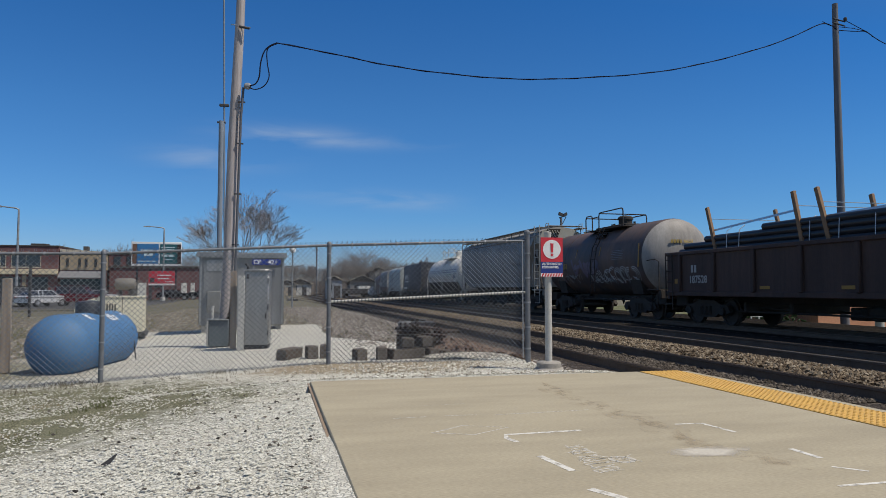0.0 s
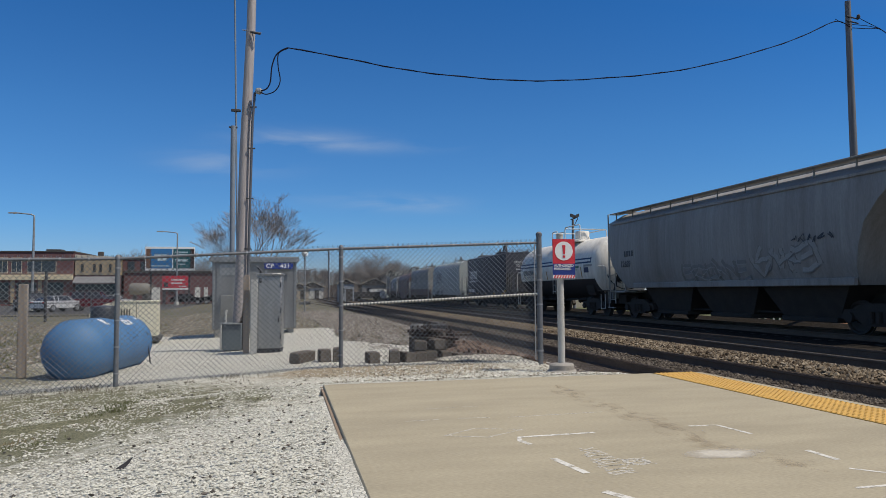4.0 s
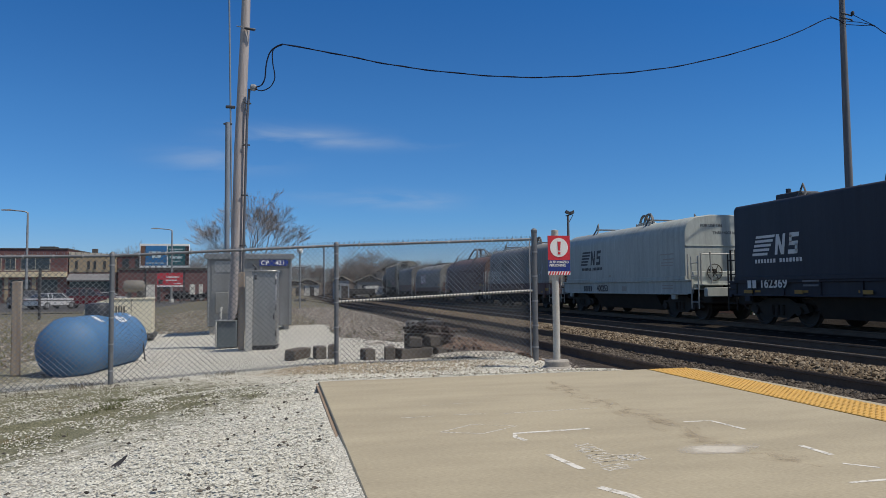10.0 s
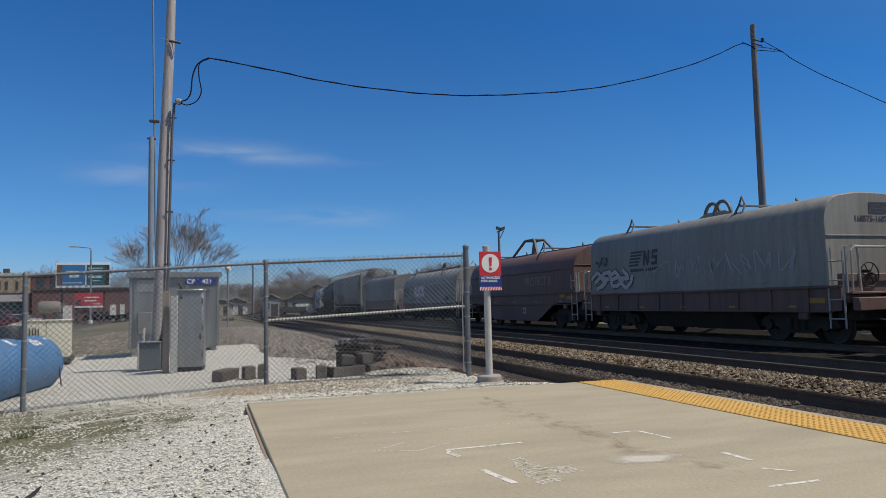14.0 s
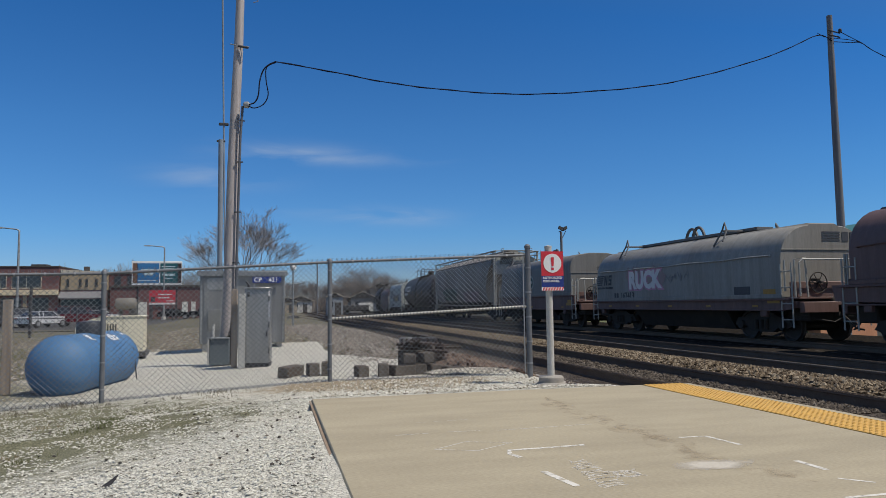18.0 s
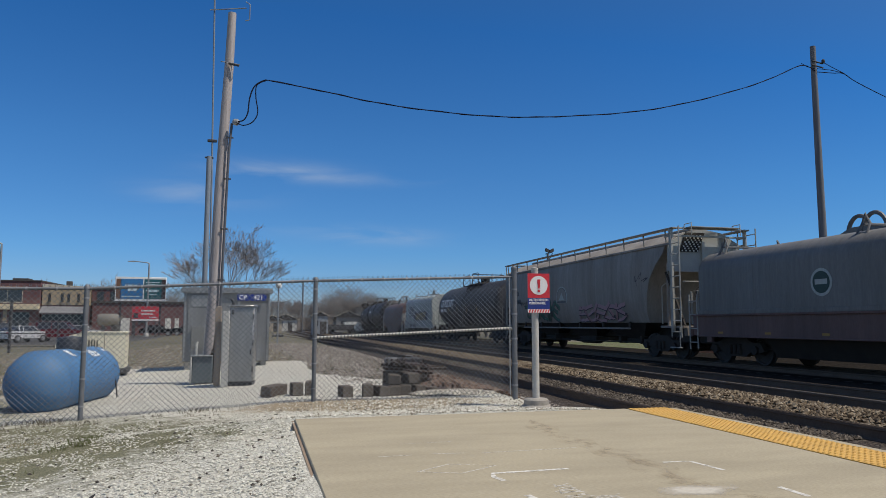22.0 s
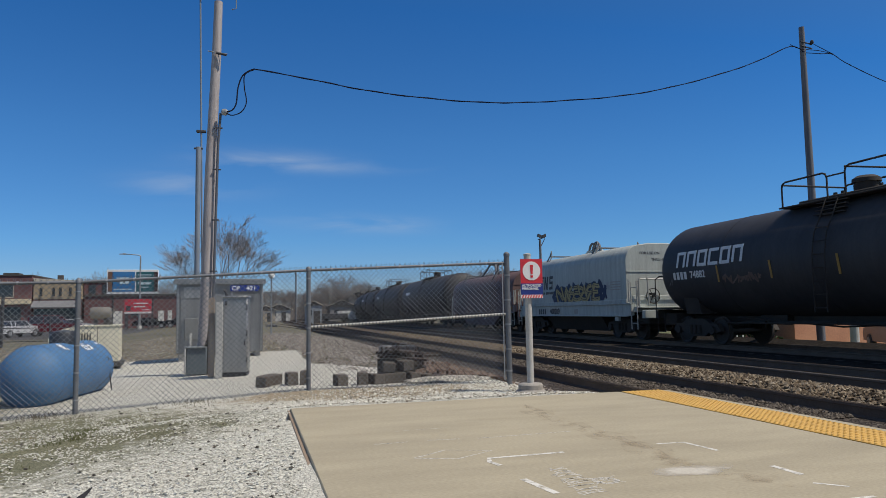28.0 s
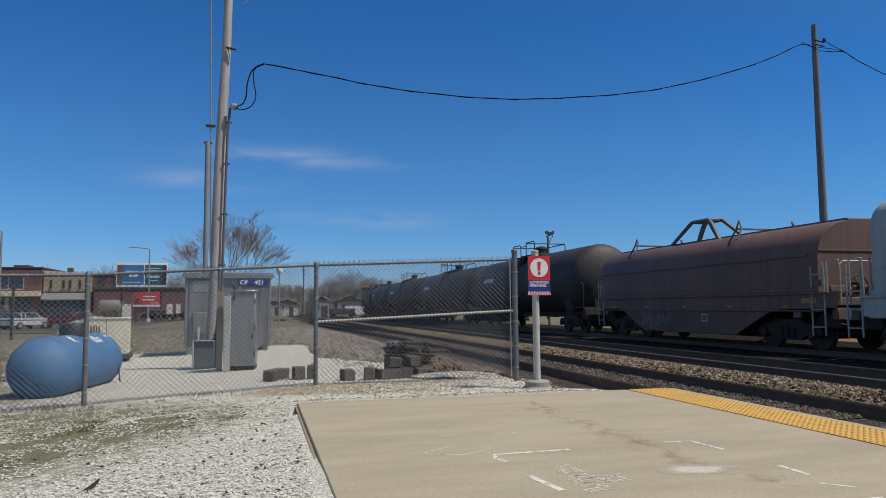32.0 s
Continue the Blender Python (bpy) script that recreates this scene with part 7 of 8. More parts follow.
def coil_car(colour, frame_colour, cover_half, L, label, top=3.62, radius=0.62, stand="arch", sill=(1.0, 1.5), seams=6, cover_z=1.5, wide=1.45, trough=False, guides=None, arch_at=0.0, ribs=0, lift=0.0):
    root = thing("coil_car", label, "coil car", group="cars of the freight train")
    P, F, R = PAINT[colour], PAINT[frame_colour], PAINT["rail_grey"] if colour != "navy" else BLACKSTEEL
    c = cover_half
    prof = [(-wide, cover_z)]
    for k in range(9):
        a = math.pi - k / 8 * math.pi / 2
        prof.append((-wide + radius + radius * math.cos(a), top - 0.06 - radius + radius * math.sin(a)))
    prof += [(-wide * 0.3, top)]
    prof += [(-a, b) for a, b in reversed(prof)]
    cover = Mesh()
    rings = []
    for y, k in ((-c, 0.985), (-c + 0.06, 1.0), (c - 0.06, 1.0), (c, 0.985)):
        rings.append([(a * k, y, cover_z + (b - cover_z) * (k if k < 1 else 1)) for a, b in prof])
    part("cover", cover.loft(rings), P, root)
    for i in range(1, seams):
        y = -c + 2 * c * i / seams
        seam = [[(a * 1.003, y + d, b + 0.006 if b > 2 else b) for a, b in prof] for d in (-0.018, 0.018)]
        part("cover_seam", Mesh().loft(seam, caps=False), P, root)
    part("cover_base_rail", Mesh().box((-wide - 0.01, 0, cover_z + 0.06), (0.05, 2 * c + 0.05, 0.12), 0.01), P, root)
    part("cover_end_rail", Mesh().box((0, -c - 0.01, 2.55), (2 * wide * 0.97, 0.03, 0.03), 0.005), P, root)
    lo, hi = sill
    if trough:
        pr = [(-c - 0.6, hi), (c + 0.6, hi), (c + 0.5, lo + 0.1), (c - 1.7, lo + 0.05), (c - 3.3, 0.31), (-c + 3.3, 0.31), (-c + 1.7, lo + 0.05), (-c - 0.5, lo + 0.1)]
    else:
        pr = [(-c - 0.35, hi), (c + 0.35, hi), (c + 0.35, lo + 0.05), (c - 0.2, lo), (-c + 0.2, lo), (-c - 0.35, lo + 0.05)]
    for s in (-1, 1):
        part("side_sill", Mesh().loft([[(s * x, y, z) for y, z in pr] for x in (1.34, 1.44)]), F, root)
        part("side_flange", Mesh().box((s * 1.45, 0, hi - 0.03), (0.12, 2 * c + 0.7, 0.06), 0.01), F, root)
        part("lower_flange", Mesh().box((s * 1.45, 0, lo + 0.02), (0.1, 2 * c + 0.2, 0.04), 0.01), F, root)
        for i in range(ribs):
            part("sill_rib", Mesh().box((s * 1.455, -c + (i + 0.5) * 2 * c / ribs, (lo + hi) / 2), (0.05, 0.1, hi - lo - 0.06), 0.01), F, root)
        part("jacking_pad", Mesh().box((s * 1.42, -c + 0.75, lo - 0.07), (0.12, 0.28, 0.2), 0.02), F, root)
        part("jacking_pad", Mesh().box((s * 1.42, c - 0.5, lo - 0.07), (0.12, 0.24, 0.18), 0.02), F, root)
    part("well", Mesh().loft([[(a, y, b) for a, b in ((-1.25, lo + 0.1), (1.25, lo + 0.1), (0.85, 0.26), (-0.85, 0.26))] for y in (-L / 2 + 3.5, L / 2 - 3.5)]), BLACKSTEEL, root)
    part("trough_floor", Mesh().box((0, 0, (lo + hi) / 2), (2.7, 2 * c + 0.9, 0.2), 0.02), F, root)
    underframe(root, L, F)
    # lifting gear on the roof
    if stand == "arch":
        for d in (-0.3, 0.3):
            pts = [(0.0 + d * 0.2, arch_at + d + 0.38 * a, top - 0.02 + (0.52 + lift) * b) for a, b in arch(1, 1, 0, 12)]
            part("lifting_arch", Mesh().tube(pts, 0.055, 8), GEAR, root)
        part("lifting_foot", Mesh().loft([[(x, arch_at - 1.0, top - 0.02), (x, arch_at + 1.0, top - 0.02), (x, arch_at + 0.45, top + 0.2), (x, arch_at - 0.45, top + 0.2)] for x in (-0.1, 0.1)]), P, root)
    elif stand == "frame":
        for d in (-1, 1):
            me = Mesh()
            for e in (-1, 1):
                me.loft([[(d * u + q, arch_at + e * v - w, z), (d * u + q, arch_at + e * v + w, z), (d * u - q, arch_at + e * v + w, z), (d * u - q, arch_at + e * v - w, z)] for u, v, z, q, w in ((0.55, 1.42, top - 0.1, 0.05, 0.07), (0.3, 0.62, top + 0.58, 0.05, 0.09), (0.27, 0.4, top + 0.72, 0.05, 0.1))])
            part("lifting_frame", me, GEAR, root)
        part("lifting_bar", Mesh().box((0, arch_at, top + 0.69), (0.66, 0.95, 0.11), 0.03), GEAR, root)
        for sx in (-1, 1):
            rod = [(sx * (wide + 0.035), -c + 0.3 + k * (2 * c - 0.6) / 10, 2.42 + 0.025 * math.sin(k * 2.3)) for k in range(11)]
            part("side_handrail", Mesh().tube(rod, 0.02, 6), F, root)
            for k in (0, 3, 7, 10):
                part("rail_stanchion", Mesh().box((sx * (wide + 0.01), rod[k][1], rod[k][2]), (0.06, 0.05, 0.05)), F, root)
    for y in guides or (c * 0.51, -c * 0.4):
        part("guide_bar", Mesh().box((0, y, top + 0.08), (2.1, 0.07, 0.06), 0.01), GEAR, root)
        for sx in (-1, 1):
            part("corner_bail", Mesh().tube([(sx * 1.3, y + 0.12, top - 0.42), (sx * 1.02, y + 0.05, top + 0.08), (sx * 0.95, y, top + 0.34), (sx * 1.0, y - 0.16, top + 0.08), (sx * 1.22, y - 0.24, top - 0.28)], 0.03, 6), GEAR, root)
    for s in (-1, 1):
        ye = s * (L / 2 - 0.25)
        part("end_platform", Mesh().box((0, s * (L / 2 - 0.62), 1.2), (2.7, 0.95, 0.05), 0.01), F, root)
        for sx in (-1, 1):
            ladder(root, (sx * 1.45, ye - (0.42 if s > 0 else 0), 0.4), 1.75, 0.42, "y", R, 4)
            grab(root, [(sx * 1.35, ye, 1.2), (sx * 1.35, ye, 2.25), (sx * 1.0, ye, 2.3), (sx * 0.95, ye, 1.2)], R, 0.03, "end_handrail")
            grab(root, [(sx * 1.4, s * (c + 0.1), 1.4), (sx * 1.4, s * (c + 0.1), 2.25)], R, 0.03, "corner_post")
        part("end_bulkhead", Mesh().box((0, s * (c + 0.2), 1.4), (2.6, 0.14, 0.5), 0.02), F, root)
    brake_wheel(root, (-0.5, -c - 0.3, 1.62), BLACKSTEEL)
    part("brake_stand", Mesh().box((-0.5, -c - 0.2, 1.3), (0.16, 0.12, 0.7), 0.02), F, root)
    grab(root, [(-1.3, -c - 0.55, 1.25), (-1.3, -c - 0.55, 2.15), (-1.2, -c - 0.55, 2.24), (1.2, -c - 0.55, 2.24), (1.3, -c - 0.55, 2.15), (1.3, -c - 0.55, 1.25)], R, 0.026, "end_crossrail")
    part("end_gear", Mesh().box((0.3, -c - 0.35, 1.12), (1.2, 0.4, 0.22), 0.04).tube([(-1.0, -c - 0.6, 0.95), (0.9, -c - 0.5, 1.05)], 0.03, 6).tube([(-1.2, -c - 0.4, 0.7), (-0.4, -c - 0.7, 0.55), (0.1, -c - 0.8, 0.8)], 0.025, 6), BLACKSTEEL, root)
    for i in range(0 if colour == "light" else 5):
        bars(root, [(-c + (i + 0.5) * 2 * c / 5, lo + 0.14, 0.24, 0.06)], REFLECT, -1.447, "reflector")
    if colour != "light":
        bars(root, [(-c + 0.35, lo + 0.28, 0.5, 0.13)], REFLECT, -1.447, "reflector")
    part("brake_cylinder", Mesh().tube([(-0.7, -1.6, 0.7), (-0.7, -0.2, 0.7)], 0.15, 10), BLACKSTEEL, root)
    return root


def gondola(L):
    root = thing("gondola", "dark brown gondola loaded with long black pipes", "gondola", group="cars of the freight train")
    P = PAINT["gondola"]
    h = L / 2
    for s in (-1, 1):
        part("side_wall", Mesh().box((s * 1.42, 0, 1.68), (0.08, L - 0.6, 1.35), 0.01), P, root)
        part("top_chord", Mesh().box((s * 1.45, 0, 2.36), (0.16, L - 0.5, 0.12), 0.02), P, root)
        part("side_sill", Mesh().box((s * 1.45, 0, 1.0), (0.12, L - 0.5, 0.16), 0.02), P, root)
        for i in range(9):
            part("side_rib", shared("gondola_rib", lambda: Mesh().box((0, 0, 1.68), (0.12, 0.16, 1.25), 0.03), P), None, root, m=pose(s * 1.5, 7.55 - i * 1.9, 0))
        part("end_wall", Mesh().box((0, s * (h - 0.3), 1.68), (2.8, 0.1, 1.4), 0.015), P, root)
        for sx in (-1, 1):
            ladder(root, (sx * 1.56, s * (h - 0.36) - (0.42 if s > 0 else 0), 0.45), 1.9, 0.42, "y", BLACKSTEEL, 5)
    part("floor_plate", Mesh().box((0, 0, 1.05), (2.8, L - 0.6, 0.1), 0.01), P, root)
    underframe(root, L, P)
    pipe = mat("coated_black_pipe", (0.02, 0.022, 0.026), (0.035, 0.035, 0.038), 0.35, 0, 2, 40, 0.02)
    wood = mat("stake_wood", (0.27, 0.17, 0.1), (0.2, 0.12, 0.07), 0.85, 0, 3, 40, 0.2, (1, 1, 0.1))
    band = plain("steel_strap", (0.62, 0.63, 0.64), 0.4, 0.6)
    for row, (z, xs, y1) in enumerate(((2.42, 10, 7.9), (2.6, 10, 7.6), (2.78, 9, 6.4), (2.95, 8, 3.6))):
        for i in range(xs):
            x = -1.2 + (2.4 / (xs - 1)) * i * (0.98 if row else 1)
            me = Mesh().lathe([(0.085, -h + 0.8), (0.11, -h + 0.8), (0.11, y1 - 0.1 * (i % 3)), (0.085, y1 - 0.1 * (i % 3))], "y", 10, (x, 0, z))
            part("pipe", me, pipe, root, "long black coated steel pipe")
    for y, lean in ((6.02, -0.3), (2.15, -0.22), (1.25, -0.28), (-3.0, -0.2)):
        for sx in (-1, 1):
            part("stake", Mesh().box((0, 0, 0), (0.09, 0.13, 1.5), 0.008), wood, root, "rough timber stake", m=pose(sx * 1.28, y, 3.08, math.degrees(lean), 0, 0))
        part("wire_band", Mesh().box((0, y + 0.12, 3.42), (2.5, 0.06, 0.015)), band, root, "shiny steel strap")
    for a, b in ((6.1, 2.2), (1.3, -h + 1)):
        part("tie_band", Mesh().strip([(-1.24, a, 3.02), (-1.24, b, 3.3)], 0.07, (-1, 0, 0.2)), band, root, "loose shiny steel strap")
    for y in (5.2, 4.6, 1.7, 0.7, -0.4):
        part("strap", Mesh().tube([(-1.34, y, 2.4), (-1.3, y, 2.95), (-1.1, y, 3.1)], 0.012, 5), band, root, "pale binding strap")
    return root


def train_x(y):
    return TRACKS[2] + far_bend(y)


def travelled(t):
    return 5.6 * t - 0.0055 * t * t


CARS = []


def add_car(root, near, far):
    CARS.append((root, (near + far) / 2))


def build_train():
    BLUE = plain("stripe_blue", (0.022, 0.035, 0.1))
    TAG_P, TAG_D = plain("spray_pink", (0.5, 0.25, 0.36)), plain("spray_dark", (0.03, 0.02, 0.03))
    TAG_G, TAG_W = plain("spray_green", (0.03, 0.12, 0.08)), plain("spray_pale", (0.45, 0.44, 0.42))
    TAG_Y, TAG_B = plain("spray_ochre", (0.42, 0.33, 0.14)), plain("spray_blue", (0.02, 0.035, 0.09))
    HAZE = plain("spray_faded", (0.17, 0.17, 0.185))
    YTEXT = plain("lettering_yellow", (0.34, 0.25, 0.08))
    # 1 gondola with pipes
    g = gondola(17.4)
    DULL_W = plain("lettering_dulled", (0.36, 0.36, 0.35))
    side_text(g, "187528", 0.34, DULL_W, 6.55, 1.46, -1.466)
    bars(g, [(6.86, 1.82, 0.12, 0.24), (6.68, 1.82, 0.12, 0.24)], DULL_W, -1.475)
    bars(g, [(7.75, 1.42, 0.34, 0.16), (3.3, 1.2, 0.42, 0.09), (0.3, 1.2, 0.42, 0.09), (-2.8, 1.2, 0.42, 0.09)], REFLECT, -1.475, "reflector")
    add_car(g, 5.4, 22.8)
    # 2 rust-stained acid tank
    k = tank_car("rusty", 5.2, 1.5, 2.37, 11.2, "rust-stained grey tank car with faded graffiti", platform=1.75, at=-0.55, shift=0.2, loops=((-2.33, -0.11, 0.06), (0.55, 1.22, 0.0)))
    bend = lambda z: on_tank(1.5, 2.37, z)
    loops(k, 1.2, 4.3, 1.4, 2.0, 0, HAZE, 9, 0.045, bend)
    loops(k, 2.0, 4.5, 1.35, 1.9, 0, HAZE, 5, 0.03, bend)
    chalky = plain("spray_white_faded", (0.34, 0.35, 0.36))
    # a wreath of looping tubes: crowded hooks, each a run of pale parallel lines
    rq = random.Random(4)
    for q in range(9):
        cy, cz, w, hgt = -0.15 - 0.46 * q, 1.75 + rq.uniform(-0.06, 0.06), rq.uniform(0.26, 0.36), rq.uniform(0.24, 0.34)
        a0, turn = rq.uniform(0, 6.28), rq.choice((-1, 1))
        for ring in range(3):
            sc = 1.0 - 0.24 * ring
            pts = [(cy + w * sc * math.cos(a0 + turn * e * 0.42) + 0.03 * e * (ring - 1) * 0.3, cz + hgt * sc * math.sin(a0 + turn * e * 0.42)) for e in range(12)]
            part("graffiti_scribble", Mesh().strip([(bend(b) - 0.004 - 0.0004 * q - 0.0001 * e, a, b) for e, (a, b) in enumerate(pts)], 0.035, (-1, 0, 0)), chalky, k, smooth=False)
    loops(k, -4.1, 0.1, 1.35, 1.65, 0, HAZE, 24, 0.04, bend)
    loops(k, -0.3, 1.9, 1.7, 2.5, 0, plain("spray_violet_faded", (0.12, 0.1, 0.15)), 31, 0.16, bend)
    tank_bars(k, [(-2.6, 2.7 - 0.07 * q, 1.0 - 0.1 * (q % 2), 0.018) for q in range(6)], HAZE, 1.5, 2.37)
    tank_bars(k, [(1.4, 2.75, 0.05, 0.4), (-1.0, 2.75, 0.05, 0.4), (-4.35, 2.45, 0.07, 0.9)], REFLECT, 1.5, 2.37, "reflector")
    # a paler skin over the near head: sunlight put into its colour
    head = [(q, -5.2 * 1.0 + 0.2 - 0.003 + p) for q, p in [(0.01, 0.0)] + [(1.5 * math.sin(w * math.pi / 14), 1.5 * 0.42 * (1 - math.cos(w * math.pi / 14))) for w in range(1, 7)]]
    part("sunlit_head", Mesh().lathe(head, "y", 48, (0, 0, 2.37)), PAINT["grey"], k, "dished end coloured pale grey for the sun on it")
    side_text(k, "66207", 0.36, YTEXT, 2.85, 2.18, 0, 1.5, 2.37)
    part("lettering", letters("66207", 0.17, YTEXT), None, k, m=pose(0.25, -4.985, 2.95, 74, 0, 5))
    for q in range(4):
        part("marking", Mesh().box((-0.45 + 0.12 * q, -4.98, 2.95), (0.08, 0.03, 0.13)), YTEXT, k)
    tank_bars(k, [(4.1 - 0.21 * q, 2.18, 0.14, 0.27) for q in range(4)], YTEXT, 1.5, 2.37)
    add_car(k, 23.2, 34.4)
    # 3 grey covered hopper
    k = hopper_car("grey", 15.9, "weathered light grey covered hopper with a roof walkway")
    side_text(k, "12689", 0.34, LETTER_D, 6.1, 2.2, -1.546)
    bars(k, [(6.12 - 0.2 * q, 2.62, 0.13, 0.22) for q in range(4)], LETTER_D, -1.562)
    scrawl(k, -1.6, 1.9, 1.42, 2.1, -1.56, plain("spray_smoke", (0.2, 0.19, 0.18)), plain("spray_ash", (0.31, 0.305, 0.29)), 11, xf=hopper_side)
    scrawl(k, -4.4, -2.0, 1.6, 2.4, -1.56, plain("spray_ash", (0.31, 0.305, 0.29)), plain("spray_smoke", (0.2, 0.19, 0.18)), 12, xf=hopper_side)
    loops(k, -5.0, -3.6, 2.35, 2.65, -1.565, LETTER_D, 13, 0.025)
    add_car(k, 34.7, 50.6)
    # 4 white tank with blue stripes
    k = tank_car("white", 5.6, 1.48, 2.22, 12.3, "white tank car with two blue stripes and black underside", platform=1.6, rail_mat="white", at=-0.6, loops=((-2.75, -0.85, 0.1), (0.15, 0.92, 0.0)))
    r, zc = 1.48, 2.22
    for z in (2.62, 2.45):
        curved_band(k, r, zc, z - 0.035, z + 0.035, -4.75, 5.05, BLUE)
    curved_band(k, r, zc, 2.41, 2.66, -4.83, -4.75, BLUE)
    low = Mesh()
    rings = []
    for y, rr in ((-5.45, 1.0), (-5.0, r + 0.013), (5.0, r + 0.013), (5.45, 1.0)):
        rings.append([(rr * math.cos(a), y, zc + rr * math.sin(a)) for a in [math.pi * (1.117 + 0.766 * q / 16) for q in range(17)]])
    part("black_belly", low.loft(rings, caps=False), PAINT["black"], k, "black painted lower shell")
    part("dome", Mesh().lathe([(0.36, zc + r - 0.1), (0.36, zc + r + 0.42), (0.33, zc + r + 0.5), (0.05, zc + r + 0.54)], "z", 24, (0, -0.6, 0)), PAINT["white"], k, "white domed manway cover")
    side_text(k, "16254", 0.36, LETTER_D, 3.3, 2.14, 0, r, zc)
    tank_bars(k, [(4.35 - q * 0.17, 2.14, 0.11, 0.27) for q in range(4)], LETTER_D, r, zc)
    faded = plain("faded_stencil", (0.33, 0.31, 0.28))
    tank_bars(k, [(4.2 - q * 0.42, 1.88 + 0.03 * (q % 2), 0.26, 0.05) for q in range(5)] + [(2.2, 2.05 - 0.07 * q, 0.8 - 0.2 * (q % 2), 0.025) for q in range(4)] + [(-1.35, 2.25 - 0.09 * q, 0.9 - 0.2 * (q % 2), 0.025) for q in range(6)], faded, r, zc)
    tank_bars(k, [(-2.75, 2.26, 1.45, 0.1), (-2.75, 2.13, 1.0, 0.04)], plain("stencil_green", (0.1, 0.22, 0.15)), r, zc)
    tank_bars(k, [(-4.32, 2.1, 0.5, 0.24)], BLUE, r, zc, "placard")
    tank_bars(k, [(-4.5 + 0.0, 2.3, 0.9, 0.1)], faded, r, zc, "placard")
    tank_bars(k, [(2.75, 1.92, 0.06, 0.38), (0.75, 1.95, 0.06, 0.42), (-1.95, 2.0, 0.07, 0.45), (-3.75, 2.0, 0.07, 0.5)], REFLECT, r, zc, "reflector")
    for y in (-2.0, -0.2):
        tank_bars(k, [(y, 2.12, 0.26, 0.02), (y, 1.9, 0.26, 0.02)], PAINT["rail_white"], r, zc, "step_bar")
    part("lettering", letters("16254", 0.2, LETTER_D), None, k, m=pose(0.25, -5.32, 2.9, 72, 0, 5))
    add_car(k, 50.95, 63.25)
    # 5 black high-cover coil car
    k = coil_car("navy", "navy", 4.78, 10.9, "black coil car with a tall square cover", top=3.62, radius=0.12, stand="arch", seams=2, cover_z=1.3, wide=1.5, sill=(0.85, 1.3), ribs=7, lift=0.18)
    for y in (3.0, -1.7):
        part("vent_box", Mesh().box((-0.68, y, 3.66), (0.7, 0.95, 0.22), 0.03), PAINT["navy"], k)
        part("vent_pipe", Mesh().tube([(-0.8, y + 0.2, 3.74), (-0.8, y + 0.2, 3.92)], 0.07, 8), PAINT["navy"], k)
    ribbon_mark(k, 2.75, 2.3, -1.508, 0.62, LETTER_W)
    side_text(k, "162369", 0.38, LETTER_W, 3.05, 1.21, -1.53)
    bars(k, [(4.08, 1.21, 0.16, 0.26), (3.86, 1.21, 0.16, 0.26)], LETTER_W, -1.53)
    bars(k, [(1.6, 1.27, 0.6, 0.05), (1.6, 1.15, 0.55, 0.05), (-1.9, 1.75, 0.6, 0.04)], HAZE, -1.53)
    bars(k, [(4.2, 0.98, 0.4, 0.1), (2.1, 0.98, 0.3, 0.1), (-0.2, 0.98, 0.3, 0.1), (-2.2, 0.98, 0.32, 0.11), (-4.35, 0.98, 0.7, 0.12)], REFLECT, -1.49, "reflector")
    part("lettering", letters("COVERS TO BE", 0.2, LETTER_W, bold=0.0), None, k, m=pose(-0.25, -4.786, 2.95, 90, 0, 0))
    part("lettering", letters("TO CAR SERIES", 0.2, LETTER_W, bold=0.0), None, k, m=pose(-0.15, -4.786, 2.73, 90, 0, 0))
    for q in range(9):
        part("marking", Mesh().box((-0.75 + 0.14 * q, -4.785, 2.52), (0.085, 0.006, 0.13)), LETTER_W, k)
    add_car(k, 64.3, 75.2)
    # 6 pale grey-green coil car
    k = coil_car("light", "light", 5.15, 12.4, "pale grey-green coil car with clean rounded cover", top=3.64, cover_z=1.38, sill=(0.86, 1.38))
    ribbon_mark(k, 2.2, 2.42, -1.46, 0.67, LETTER_D)
    side_text(k, "400253", 0.36, LETTER_D, 1.32, 1.07, -1.45)
    bars(k, [(3.12 - q * 0.23, 1.07, 0.15, 0.24) for q in range(4)], LETTER_D, -1.45)
    bars(k, [(-4.0, 2.3, 0.9, 0.04), (-4.1, 2.12, 0.7, 0.04), (-4.0, 2.0, 0.8, 0.04), (-4.0, 1.9, 0.8, 0.03), (-0.7, 1.07, 0.36, 0.2), (-4.0, 1.08, 0.7, 0.05), (-4.0, 1.18, 0.7, 0.04), (0.55, 1.6, 0.16, 0.1)], plain("faded_stencil", (0.25, 0.24, 0.22)), -1.455)
    d = letters("FOR USE ON             400000", 0.15, LETTER_D, bold=0.0)
    part("lettering", d, None, k, m=pose(0.1, -5.154, 3.25, 90, 0, 0))
    d = letters("THRU 400314", 0.15, LETTER_D, bold=0.0)
    part("lettering", d, None, k, m=pose(0.1, -5.154, 3.0, 90, 0, 0))
    add_car(k, 76.3, 88.7)
    # 7 grey cover on a brown frame, tagged
    k = coil_car("cover", "brown", 5.3, 12.0, "grey coil car cover over a rusty brown frame", top=3.6, cover_z=1.38, sill=(0.76, 1.38), ribs=9, guides=(3.2, -2.15))
    ribbon_mark(k, 1.75, 2.5, -1.46, 0.53, LETTER_D)
    scrawl(k, 2.75, 5.1, 1.55, 2.2, -1.46, TAG_W, TAG_D, 21, count=4, fat=1.2)
    loops(k, 4.0, 5.0, 2.25, 2.75, -1.456, LETTER_D, 25, 0.03)
